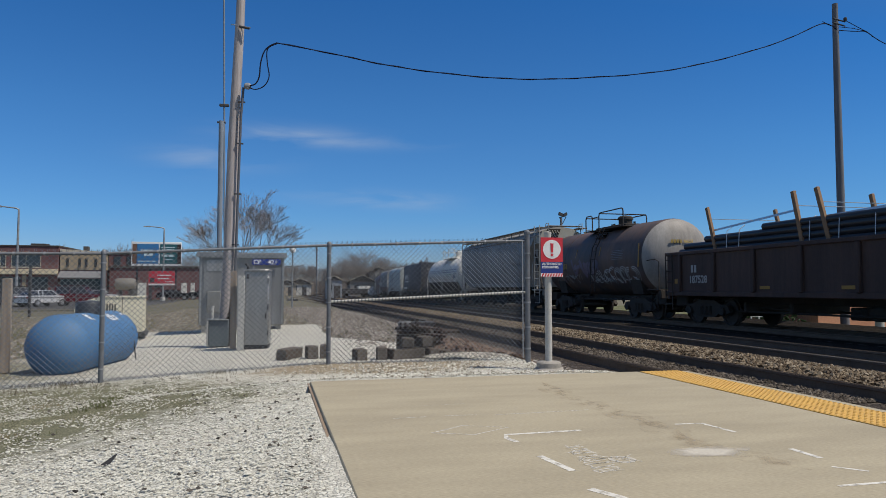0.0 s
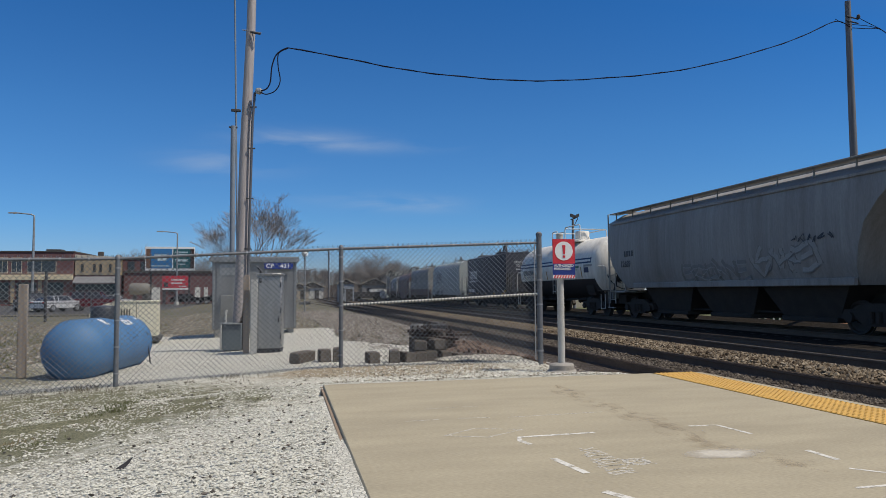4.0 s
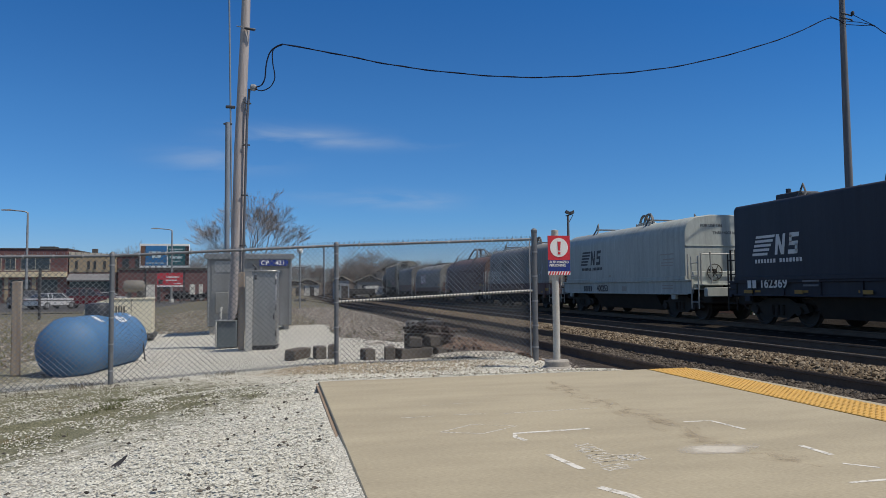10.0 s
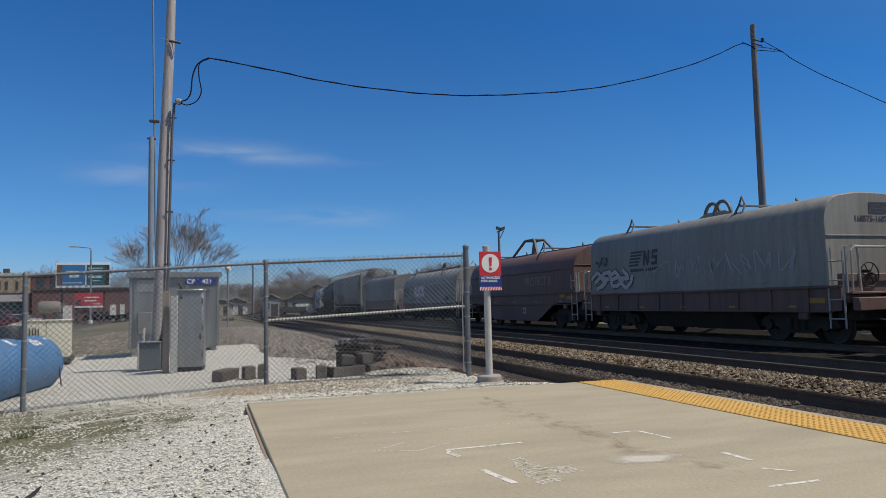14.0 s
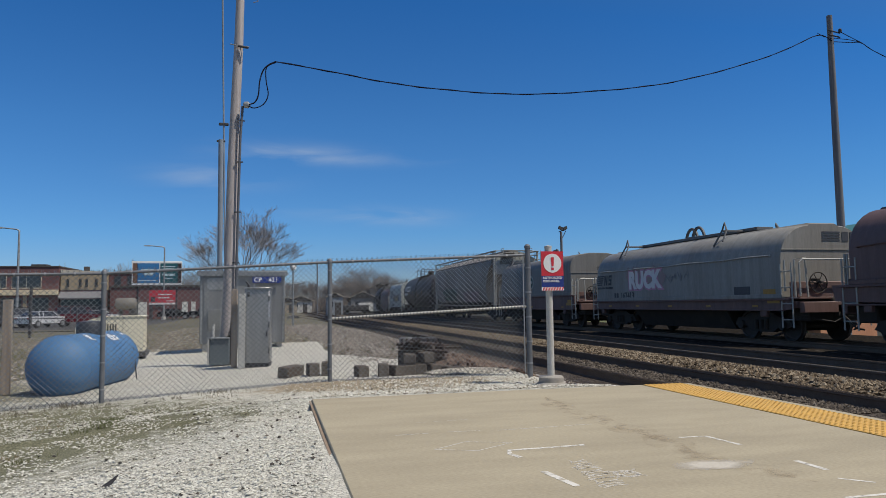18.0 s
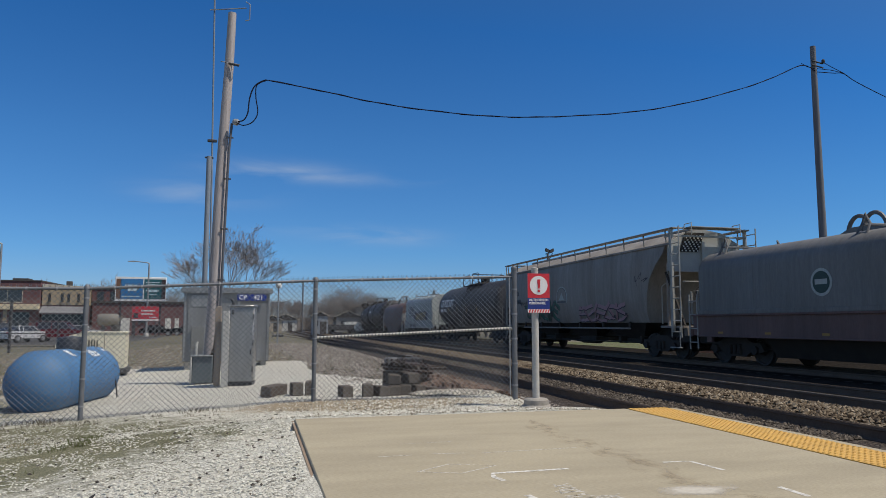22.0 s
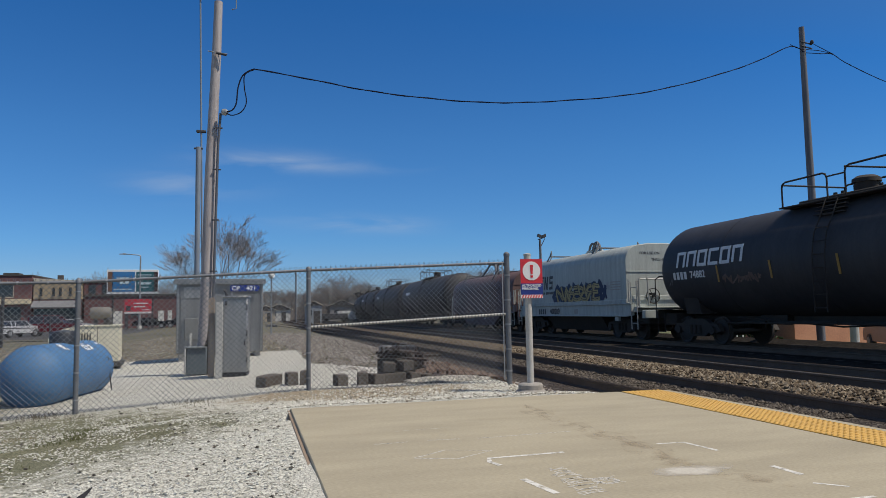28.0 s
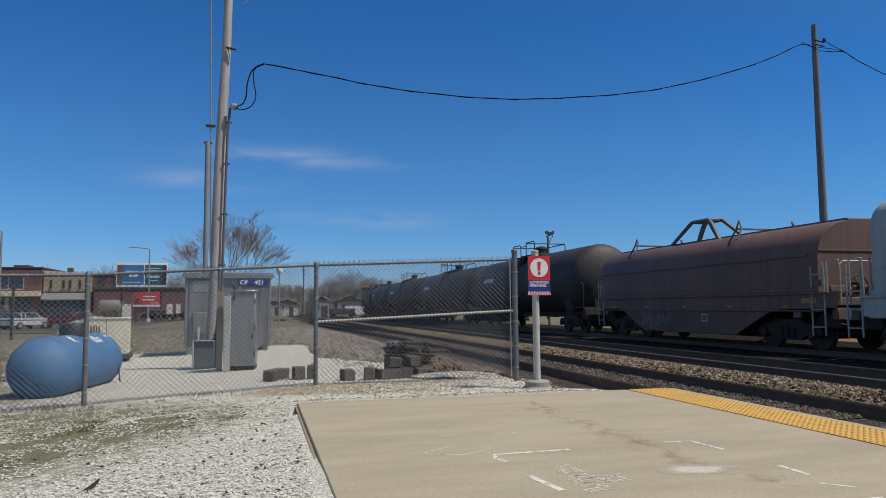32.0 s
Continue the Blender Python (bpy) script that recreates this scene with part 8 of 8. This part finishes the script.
    loops(k, -4.2, 1.9, 1.7, 2.4, -1.456, plain("spray_thin_grey", (0.34, 0.34, 0.35)), 22, 0.045)
    end_mark(k, -5.31, 3.22)
    d = letters("168575-168794", 0.2, LETTER_D)
    part("lettering", d, None, k, m=pose(0.1, -5.304, 2.95, 90, 0, 0))
    add_car(k, 89.35, 101.35)
    # 8 all brown
    k = coil_car("brown", "brown", 5.72, 12.4, "dull brown coil car with a low rounded cover", top=3.4, stand="frame", radius=1.0, trough=True, seams=4, arch_at=0.65, guides=(3.6, -2.3))
    side_text(k, "PROTECT II", 0.5, plain("faded_letters", (0.21, 0.16, 0.14)), -2.5, 2.0, -1.456)
    bars(k, [(-4.75, 1.4, 0.42, 0.24)], REFLECT, -1.458, "reflector")
    bars(k, [(-1.1, 0.75, 0.3, 0.24)], TAG_W, -1.446, "placard")
    bars(k, [(-1.1, 0.75, 0.22, 0.16)], PAINT["brown"], -1.45, "placard")
    add_car(k, 101.5, 113.9)
    # 9 grey with bright tag
    k = coil_car("cover", "brown", 5.68, 12.7, "weathered grey coil car with pale graffiti", top=3.3, radius=0.95, seams=5, cover_z=1.2, sill=(0.85, 1.2), arch_at=0.5, guides=(3.8, -2.6))
    rod = [(-1.49, -5.3 + q * 1.06, 2.4 + 0.015 * math.sin(q * 2.1)) for q in range(11)]
    part("side_handrail", Mesh().tube(rod, 0.02, 6), PAINT["rail_grey"], k)
    for q in range(11):
        part("rail_stanchion", Mesh().box((-1.465, rod[q][1], rod[q][2]), (0.05, 0.05, 0.05)), PAINT["rail_grey"], k)
    part("roof_plank", Mesh().box((0.0, 0.4, 3.4), (0.6, 7.4, 0.1), 0.01), GEAR, k)
    end_mark(k, -5.69, 2.92)
    loops(k, 0.3, 3.2, 1.7, 2.5, -1.452, plain("spray_rose_mist", (0.27, 0.2, 0.2)), 33, 0.16)
    for txt, off, bold, paint in (("RUCK", -1.458, 0.13, TAG_P), ("RUCK", -1.464, 0.06, plain("spray_white_fill", (0.62, 0.62, 0.63)))):
        part("graffiti_fill", letters(txt, 0.86, paint, 0.001, bold=bold), None, k, m=pose(off, 1.72, 1.94, 90, 0, -90))
    loops(k, -1.2, 0.2, 1.8, 2.2, -1.456, HAZE, 34, 0.03)
    ribbon_mark(k, 4.85, 2.05, -1.465, 0.44, LETTER_D)
    side_text(k, "167413", 0.36, LETTER_D, 3.05, 1.38, -1.454)
    bars(k, [(4.05, 1.38, 0.14, 0.25), (3.86, 1.38, 0.14, 0.25), (-4.0, 1.4, 0.75, 0.32)], LETTER_D, -1.454)
    bars(k, [(-5.2, 1.34, 0.5, 0.24)], REFLECT, -1.456, "reflector")
    add_car(k, 115.15, 127.85)
    # 10 grey with a round emblem
    k = coil_car("slate", "brown", 5.17, 11.9, "grey coil car with a round emblem", top=3.5, seams=4, sill=(0.8, 1.5), guides=(4.4, -0.9))
    part("emblem", Mesh().lathe([(0.35, -1.462), (0.35, -1.452)], "x", 24, (0, 0.05, 2.24)), PAINT["light"], k)
    part("emblem_face", Mesh().lathe([(0.28, -1.466), (0.28, -1.452)], "x", 24, (0, 0.05, 2.24)), plain("emblem_green", (0.03, 0.06, 0.05)), k)
    bars(k, [(0.05, 2.25, 0.4, 0.13)], PAINT["light"], -1.468)
    bars(k, [(-4.2, 2.05, 0.7, 0.05), (-4.2, 1.95, 0.5, 0.04), (-4.2, 1.75, 0.16, 0.12)], plain("faded_stencil", (0.33, 0.31, 0.28)), -1.453)
    bars(k, [(-5.0, 1.15, 0.44, 0.26)], REFLECT, -1.458, "reflector")
    part("lettering", letters("7811-7960", 0.2, LETTER_D), None, k, m=pose(0.35, -5.175, 2.75, 90, 0, 0))
    add_car(k, 129.25, 141.15)
    # 11 dirty hopper with two tags
    k = hopper_car("dirty", 17.4, "grimy grey covered hopper with green and pink graffiti", deep=False, walk_x=1.4)
    rose = plain("spray_dull_pink", (0.34, 0.2, 0.22))
    scrawl(k, -4.95, -0.85, 1.3, 2.05, -1.555, rose, TAG_D, 41, xf=hopper_side, count=5, fat=1.25)
    scrawl(k, 1.2, 5.3, 1.35, 2.35, -1.56, TAG_G, TAG_D, 42, xf=hopper_side, edge=TAG_D)
    loops(k, 5.0, 6.0, 2.1, 2.4, -1.565, TAG_D, 44, 0.03)
    loops(k, -6.4, -5.9, 2.5, 3.1, -1.565, TAG_D, 45, 0.03)
    dome = lambda w, h, x: [(x, 0.73 + w, 2.12), (x, 0.73 + w, 2.4)] + [(x, 0.73 + w * math.cos(q * math.pi / 12), 2.4 + h * math.sin(q * math.pi / 12)) for q in range(1, 12)] + [(x, 0.73 - w, 2.4), (x, 0.73 - w, 2.12)]
    part("emblem", Mesh().loft([dome(0.57, 0.5, -1.55), dome(0.57, 0.5, -1.566)]), PAINT["light"], k, "pale arched emblem")
    part("emblem_rim", Mesh().loft([dome(0.53, 0.46, -1.556), dome(0.53, 0.46, -1.568)]), LETTER_D, k)
    part("emblem_face", Mesh().loft([dome(0.5, 0.43, -1.56), dome(0.5, 0.43, -1.57)]), PAINT["dirty"], k)
    part("emblem_peak", Mesh().loft([[(x, 1.0, 2.28), (x, 0.72, 2.62), (x, 0.46, 2.28)] for x in (-1.565, -1.573)]), PAINT["light"], k)
    bars(k, [(0.73, 2.2, 0.9, 0.07)], LETTER_D, -1.573)
    side_text(k, "450803", 0.34, LETTER_D, 6.5, 2.37, -1.555)
    bars(k, [(7.0 - q * 0.22, 2.79, 0.14, 0.22) for q in range(4)], LETTER_D, -1.565)
    add_car(k, 141.27, 158.67)
    # 12 big black tank with block lettering shapes
    k = tank_car("black", 7.25, 1.54, 2.4, 15.2, "glossy black tank car with big white lettering shapes", platform=1.9, at=-0.3, loops=((-2.1, -0.69, 0.06), (-0.12, 1.45, 0.0)))
    r, zc = 1.54, 2.4
    for q in range(6):
        y, z = 5.6 - q * 0.555, 2.7
        for a, b, w, hh in ((0, 0.21, 0.44, 0.1), (0, -0.21, 0.44, 0.1), (0.18, 0, 0.1, 0.5), (-0.18, 0, 0.1, 0.5)):
            if q == 0 and b < 0 or q == 3 and a < 0 or q in (1, 5) and b < 0:
                continue
            tank_bars(k, [(y + a, z + b, w, hh)], LETTER_W, r, zc, "lettering_shape")
    side_text(k, "74882", 0.31, LETTER_W, 4.74, 2.19, 0, r, zc)
    tank_bars(k, [(5.98 - q * 0.2, 2.19, 0.13, 0.24) for q in range(4)], LETTER_W, r, zc)
    tank_bars(k, [(3.75, 2.16, 0.07, 0.5), (1.5, 2.16, 0.07, 0.5), (-0.8, 2.15, 0.07, 0.5), (-3.1, 2.15, 0.07, 0.5)], REFLECT, r, zc, "reflector")
    rustline = plain("spray_rust_faded", (0.12, 0.08, 0.065))
    loops(k, 1.8, 3.6, 1.85, 2.15, 0, rustline, 51, 0.05, lambda z: on_tank(r, zc, z))
    loops(k, -5.6, -3.9, 1.85, 2.3, 0, HAZE, 52, 0.035, lambda z: on_tank(r, zc, z))
    loops(k, 6.2, 6.6, 1.7, 2.2, 0, HAZE, 53, 0.03, lambda z: on_tank(r, zc, z))
    add_car(k, 159.5, 174.7)
    # 13 pale coil car with a big tag
    k = coil_car("light", "light", 5.2, 12.4, "pale grey-green coil car with ochre graffiti", top=3.64, cover_z=1.38, sill=(0.86, 1.38))
    ribbon_mark(k, 2.25, 2.42, -1.46, 0.67, LETTER_D)
    scrawl(k, -3.45, 1.3, 1.45, 2.3, -1.455, TAG_B, TAG_B, 60)
    scrawl(k, -3.55, 1.35, 1.42, 1.95, -1.456, TAG_B, TAG_B, 63)
    scrawl(k, -3.1, 0.95, 1.45, 2.2, -1.468, TAG_Y, TAG_D, 61, count=7, fat=1.15, edge=TAG_D)
    loops(k, -4.1, -3.6, 1.8, 2.25, -1.46, plain("spray_white_faded", (0.34, 0.35, 0.36)), 64, 0.03)
    side_text(k, "400209", 0.36, LETTER_D, 1.37, 1.07, -1.45)
    bars(k, [(3.15 - q * 0.23, 1.07, 0.15, 0.24) for q in range(4)], LETTER_D, -1.45)
    bars(k, [(-4.4, 2.2 - 0.1 * q, 0.8, 0.04) for q in range(4)] + [(-0.9, 1.07, 0.36, 0.2), (4.7, 2.0, 0.4, 0.08)], plain("faded_stencil", (0.33, 0.31, 0.28)), -1.455)
    part("lettering", letters("FOR USE ON             400000", 0.15, LETTER_D, bold=0.0), None, k, m=pose(0.1, -5.204, 3.25, 90, 0, 0))
    part("lettering", letters("THRU 400314", 0.15, LETTER_D, bold=0.0), None, k, m=pose(0.1, -5.204, 3.0, 90, 0, 0))
    add_car(k, 175.4, 187.8)
    # 14 brown
    k = coil_car("brown", "brown", 5.86, 12.6, "rusty brown coil car with a low rounded cover", top=3.4, stand="frame", radius=1.0, trough=True, seams=4, arch_at=0.65, guides=(3.7, -2.3))
    bars(k, [(-1.1, 0.8, 0.3, 0.24)], TAG_W, -1.446, "placard")
    bars(k, [(-1.1, 0.8, 0.22, 0.16)], PAINT["brown"], -1.45, "placard")
    loops(k, 0.9, 2.6, 0.45, 1.0, -1.446, HAZE, 71, 0.05)
    add_car(k, 188.0, 200.6)
    # a string of black tanks
    for i in range(6):
        k = tank_car("black", 7.7, 1.55, 2.45, 15.9, "dusty black tank car in a long string", platform=1.6)
        tank_bars(k, [(5.5 - q * 0.22, 2.75, 0.14, 0.24) for q in range(8)], LETTER_W, 1.55, 2.45)
        c = 209.9 + 16.6 * i
        add_car(k, c - 7.95, c + 7.95)


build_train()


def car_pose(u, t):
    c = u - travelled(t)
    if c <= 65:
        return pose(TRACKS[2], c, 0)
    a = (c - 65) / 450
    return pose(TRACKS[2] + 450 * (1 - math.cos(a)), 65 + 450 * math.sin(a), 0, 0, 0, -math.degrees(a))


def motions():
    for root, u in CARS:
        walk(root, [(t, car_pose(u, t)) for t in range(0, 33)])
    for ob, y in WHEELS:
        walk(ob, [(k / 10, pose(0, y, 0.42, math.degrees(travelled(k / 10)) / 0.42 % 360)) for k in range(0, 321)])



# ---- loose stone, weeds and sleepers ----
def islands(name, cols, rough=0.9):
    m = bpy.data.materials.new(name)
    m.use_nodes = True
    n, l = m.node_tree.nodes, m.node_tree.links
    b = n["Principled BSDF"]
    b.inputs["Roughness"].default_value, b.inputs["Specular IOR Level"].default_value = rough, 0.25
    g, ramp = n.new("ShaderNodeNewGeometry"), n.new("ShaderNodeValToRGB")
    e = ramp.color_ramp.elements
    e[0].color, e[1].color = (*cols[0], 1), (*cols[-1], 1)
    for i, c in enumerate(cols[1:-1]):
        e.new((i + 1) / (len(cols) - 1)).color = (*c, 1)
    l.new(g.outputs["Random Per Island"], ramp.inputs[0])
    l.new(ramp.outputs[0], b.inputs["Base Color"])
    return m


def scatter(name, label, category, pts, sizes, material, seed, flat=0.6):
    """Many small broken stones as one body of stuff."""
    rng = np.random.default_rng(seed)
    n = len(pts)
    base = np.array([(1, 0, 0), (-1, 0, 0), (0, 1, 0), (0, -1, 0), (0, 0, 1), (0, 0, -1)], float)
    tri = np.array([(0, 2, 4), (2, 1, 4), (1, 3, 4), (3, 0, 4), (2, 0, 5), (1, 2, 5), (3, 1, 5), (0, 3, 5)])
    v = base[None] * rng.uniform(0.65, 1.25, (n, 6, 1)) + rng.normal(0, 0.18, (n, 6, 3))
    v *= sizes[:, None, None] * np.stack([rng.uniform(0.7, 1.3, n), rng.uniform(0.7, 1.3, n), np.full(n, flat)], 1)[:, None]
    a = rng.uniform(0, 6.28, n)
    c, s = np.cos(a)[:, None], np.sin(a)[:, None]
    x, y = v[..., 0] * c - v[..., 1] * s, v[..., 0] * s + v[..., 1] * c
    v = np.stack([x, y, v[..., 2]], -1) + np.asarray(pts)[:, None]
    f = (tri[None] + 6 * np.arange(n)[:, None, None]).reshape(-1, 3)
    d = bpy.data.meshes.new(name)
    d.from_pydata(v.reshape(-1, 3).tolist(), [], f.tolist())
    d.materials.append(material)
    return tagged(new(name, d), label, category, kind="stuff")


def loose_stone():
    rng = np.random.default_rng(4)
    white = islands("gravel_stone", [(0.24, 0.23, 0.195), (0.46, 0.45, 0.395), (0.53, 0.52, 0.46), (0.57, 0.56, 0.495), (0.63, 0.62, 0.55)])
    pts = []
    n = 34000
    y = 2.6 + 7.5 * rng.random(n) ** 1.25
    x = -1.1 * y * 0.62 - 1.0 + rng.random(n) * (0.33 + 1.0 + 1.1 * y * 0.62)
    for a, b in zip(x, y):
        if a < 0.36 and not (noise.noise((a * 2.6, b * 2.6, 5)) > 0.12 and ((a + 3.0) / 3.2) ** 2 + ((b - 8) / 2.8) ** 2 < 1):
            pts.append((a, b, ground_z(a, b) + 0.02))
    n = 9000
    for a, b in zip(-4.5 + 8.6 * rng.random(n), 7.7 + 8 * rng.random(n) ** 1.3):
        pts.append((a, b, ground_z(a, b) + 0.02))
    pts = np.array(pts)
    scatter("loose_gravel", "loose white limestone gravel beside the platform", "gravel", pts, rng.uniform(0.006, 0.0145, len(pts)), white, 5, 0.45)
    n = 5000
    a, q = 0.6 + 3.9 * rng.random(n) ** 0.8 + 0.4 * rng.normal(size=n), 7.7 + 3.0 * rng.random(n) ** 1.4 + 0.3 * np.abs(rng.normal(size=n))
    keep = [(i, j, ground_z(i, j) + 0.025) for i, j in zip(a, q)]
    scatter("coarse_gravel", "coarse pale pebbles beyond the platform end", "gravel", np.array(keep), rng.uniform(0.009, 0.022, n), islands("pebble", [(0.14, 0.12, 0.09), (0.36, 0.33, 0.27), (0.52, 0.5, 0.43), (0.62, 0.6, 0.53), (0.68, 0.66, 0.6)]), 21, 0.6)
    n = 16000
    yy = 12.8 + 34 * rng.random(n) ** 1.3
    xx = -4.4 - 0.42 * yy * rng.random(n) ** 0.8 + 0.5 * rng.normal(size=n)
    keep = [(i, j) for i, j in zip(xx, yy) if i < -4.7 or j > 25.8]
    mid = [(i, j) for i, j in zip(-6 + 9 * rng.random(7000), 25.6 + 26 * rng.random(7000) ** 1.2) if i < 1.5 - 0.05 * (j - 25)]
    p = np.array([(i, j, ground_z(i, j) + 0.0) for i, j in keep + mid])
    scatter("leaf_litter", "brown dead leaves and gravel over rough dry ground", "litter", p, rng.uniform(0.02, 0.065, len(p)), islands("litter_bit", [(0.09, 0.07, 0.05), (0.18, 0.145, 0.105), (0.27, 0.235, 0.185), (0.36, 0.33, 0.28), (0.44, 0.42, 0.37)]), 41, 0.35)
    dark = islands("dark_stone", [(0.05, 0.045, 0.04), (0.09, 0.08, 0.07), (0.14, 0.12, 0.1)])
    n = 900
    a, b = -6.5 + 6.8 * rng.random(n), 3 + 8 * rng.random(n)
    p = np.array([(q, w, ground_z(q, w) + 0.025) for q, w in zip(a, b)])
    scatter("dark_debris", "dark chips and crumbs strewn over gravel", "debris", p, rng.uniform(0.006, 0.02, n), dark, 6, 0.5)
    brown = islands("ballast_stone", [(0.04, 0.028, 0.018), (0.1, 0.072, 0.046), (0.16, 0.122, 0.08), (0.22, 0.175, 0.12), (0.3, 0.25, 0.185)])
    n = 26000
    u = rng.random(n)
    yy = 2 + 40 * rng.random(n) ** 1.4
    p = np.stack([7.1 + 1.65 * u, yy, -0.18 + 0.2 * np.sin(np.pi * u) ** 0.6], 1)
    scatter("ballast_stones", "brown crushed stone heaped between the tracks", "ballast", p, rng.uniform(0.02, 0.046, n), brown, 7, 0.7)
    grey = islands("grey_ballast_stone", [(0.09, 0.075, 0.06), (0.2, 0.17, 0.14), (0.3, 0.27, 0.24), (0.4, 0.38, 0.35)])
    n = 9000
    yy = 13 + 35 * rng.random(n) ** 1.2
    xx = np.clip(1.6 - (yy - 20) * 0.02, 0.3, 4) + rng.random(n) * 3.2
    xx += np.array([min(0.0, side_route(q)) for q in yy])
    p = np.stack([xx, yy, np.array([max(-0.23, ground_z(q, w)) + 0.0 for q, w in zip(xx, yy)])], 1)
    scatter("lineside_ballast", "grey-brown ballast spread beside the near track", "ballast", p, rng.uniform(0.025, 0.055, n), grey, 8, 0.6)
    n = 1500
    a, q = rng.random(n), rng.random(n)
    xx, yy = 2.9 + 1.9 * a, 12.3 + 3.4 * q
    p = np.stack([xx, yy, np.array([ground_z(i, j) + 0.02 + 0.05 * max(0.0, math.sin(math.pi * min(1, k))) for i, j, k in zip(xx, yy, a)])], 1)
    scatter("dirt_heap", "reddish brown dirt and stone beside the timber pile", "dirt", p, rng.uniform(0.03, 0.085, n), islands("red_dirt", [(0.07, 0.045, 0.032), (0.15, 0.1, 0.075), (0.24, 0.19, 0.15)]), 17, 0.6)
    n = 2600
    a, q = rng.random(n), rng.random(n) ** 0.5
    xx, yy = 3.3 + 0.75 * q * np.cos(6.28 * a), 12.0 + 0.4 * q * np.sin(6.28 * a)
    p = np.stack([xx, yy, 0.0 + 0.05 * (1 - q * q)], 1)
    scatter("gravel_heap", "small heap of white gravel by the fence corner", "gravel", p, rng.uniform(0.012, 0.035, n), islands("heap_stone", [(0.08, 0.07, 0.06), (0.3, 0.28, 0.24), (0.46, 0.44, 0.38), (0.6, 0.58, 0.52)]), 18, 0.6)
    n = 9000
    yy = 7 + 33 * rng.random(n) ** 1.5
    p = np.stack([TRACKS[0] - 0.68 + 1.36 * rng.random(n), yy, np.full(n, -0.15)], 1)
    scatter("cess_stones", "dusty crushed stone between the running rails", "ballast", p, rng.uniform(0.02, 0.045, n), islands("dusty_stone", [(0.03, 0.024, 0.018), (0.065, 0.052, 0.04), (0.1, 0.083, 0.066), (0.16, 0.137, 0.112)]), 19, 0.6)
    n = 2500
    p = np.stack([4.85 + 0.6 * rng.random(n), 7.9 + 12 * rng.random(n), np.full(n, -0.2)], 1)
    scatter("shoulder_stones", "pale stones along the near rail", "ballast", p, rng.uniform(0.02, 0.05, n), grey, 9, 0.6)


loose_stone()


def tufts(name, label, spots, n, material, seed, height=0.12):
    r = random.Random(seed)
    me = Mesh()
    for cx, cy, rad in spots:
        for i in range(n):
            a, q = r.uniform(0, 6.28), rad * math.sqrt(r.random())
            x, y = cx + q * math.cos(a), cy + q * math.sin(a) * 0.6
            z = ground_z(x, y) + 0.01
            h, w = height * r.uniform(0.35, 1.1), r.uniform(0.0015, 0.0032)
            b = r.uniform(0, 6.28)
            lx, ly = math.cos(b) * h * r.uniform(0.2, 0.7), math.sin(b) * h * r.uniform(0.2, 0.7)
            me.add([(x - w, y, z), (x + w, y, z), (x + lx * 0.4 + w * 0.6, y + ly * 0.4, z + h * 0.65), (x + lx, y + ly, z + h)], [(0, 1, 2), (0, 2, 3)])
    single(name, me, material, label, "weeds", kind="stuff", smooth=False)


def weeds():
    r = random.Random(12)
    green = mat("dull_green_weed", (0.1, 0.115, 0.045), (0.16, 0.15, 0.07), 0.9, 0, 2, 20, 0)
    straw = mat("dry_straw_weed", (0.27, 0.22, 0.12), (0.2, 0.17, 0.1), 0.9, 0, 2, 20, 0)
    spots = [(r.uniform(-5.6, -1.6), r.uniform(6.2, 9.2), r.uniform(0.1, 0.34)) for _ in range(46)]
    tufts("low_weeds", "low green moss and weeds in the gravel", spots, 60, green, 1, 0.05)
    spots = [(r.uniform(-5.6, -2.0), r.uniform(6.6, 8.8), r.uniform(0.1, 0.3)) for _ in range(22)]
    tufts("straw_weeds", "yellowed dry grass thin on the gravel", spots, 60, straw, 2, 0.05)
    spots = [(r.uniform(-4.4, -0.2), 10.45 + r.uniform(-0.25, 0.5), r.uniform(0.15, 0.35)) for _ in range(20)]
    tufts("fence_weeds", "dead grey weeds along the fence foot", spots, 26, mat("dead_grey_weed", (0.16, 0.14, 0.1)), 3, 0.07)
    spots = [(r.uniform(-16, -5), r.uniform(14, 34), r.uniform(0.4, 1.0)) for _ in range(120)]
    tufts("rough_grass", "rough grass at the edge of the lot", spots, 40, green, 4, 0.16)


weeds()


def sleepers():
    """Dark timber ties, almost buried in the dark bed."""
    data = make("sleeper", Mesh().box((0, 0, 0), (2.55, 0.23, 0.12), 0.01), mat("oily_sleeper", (0.06, 0.048, 0.04), (0.09, 0.075, 0.062), 0.85, 0, 3, 50, 0.3))
    spike = make("tie_plate", Mesh().box((0, 0, 0), (0.3, 0.18, 0.02), 0.004).box((0.11, 0.05, 0.02), (0.03, 0.03, 0.03)).box((-0.11, -0.05, 0.02), (0.03, 0.03, 0.03)), RAIL)
    r = random.Random(8)
    for t, (tx, y0, k) in enumerate(((TRACKS[0], 1.0, 95), (TRACKS[1], 3.0, 95), (TRACKS[2], 8.0, 95))):
        root = thing("sleepers", "row of dark oily timber sleepers under the rails", "sleepers", group="sleeper rows", kind="structure")
        for i in range(k):
            y = y0 + i * 0.52 + r.uniform(-0.02, 0.02)
            part("sleeper", data, None, root, m=pose(tx + r.uniform(-0.03, 0.03), y, -0.23, 0, 0, r.uniform(-0.6, 0.6)))


sleepers()


motions()
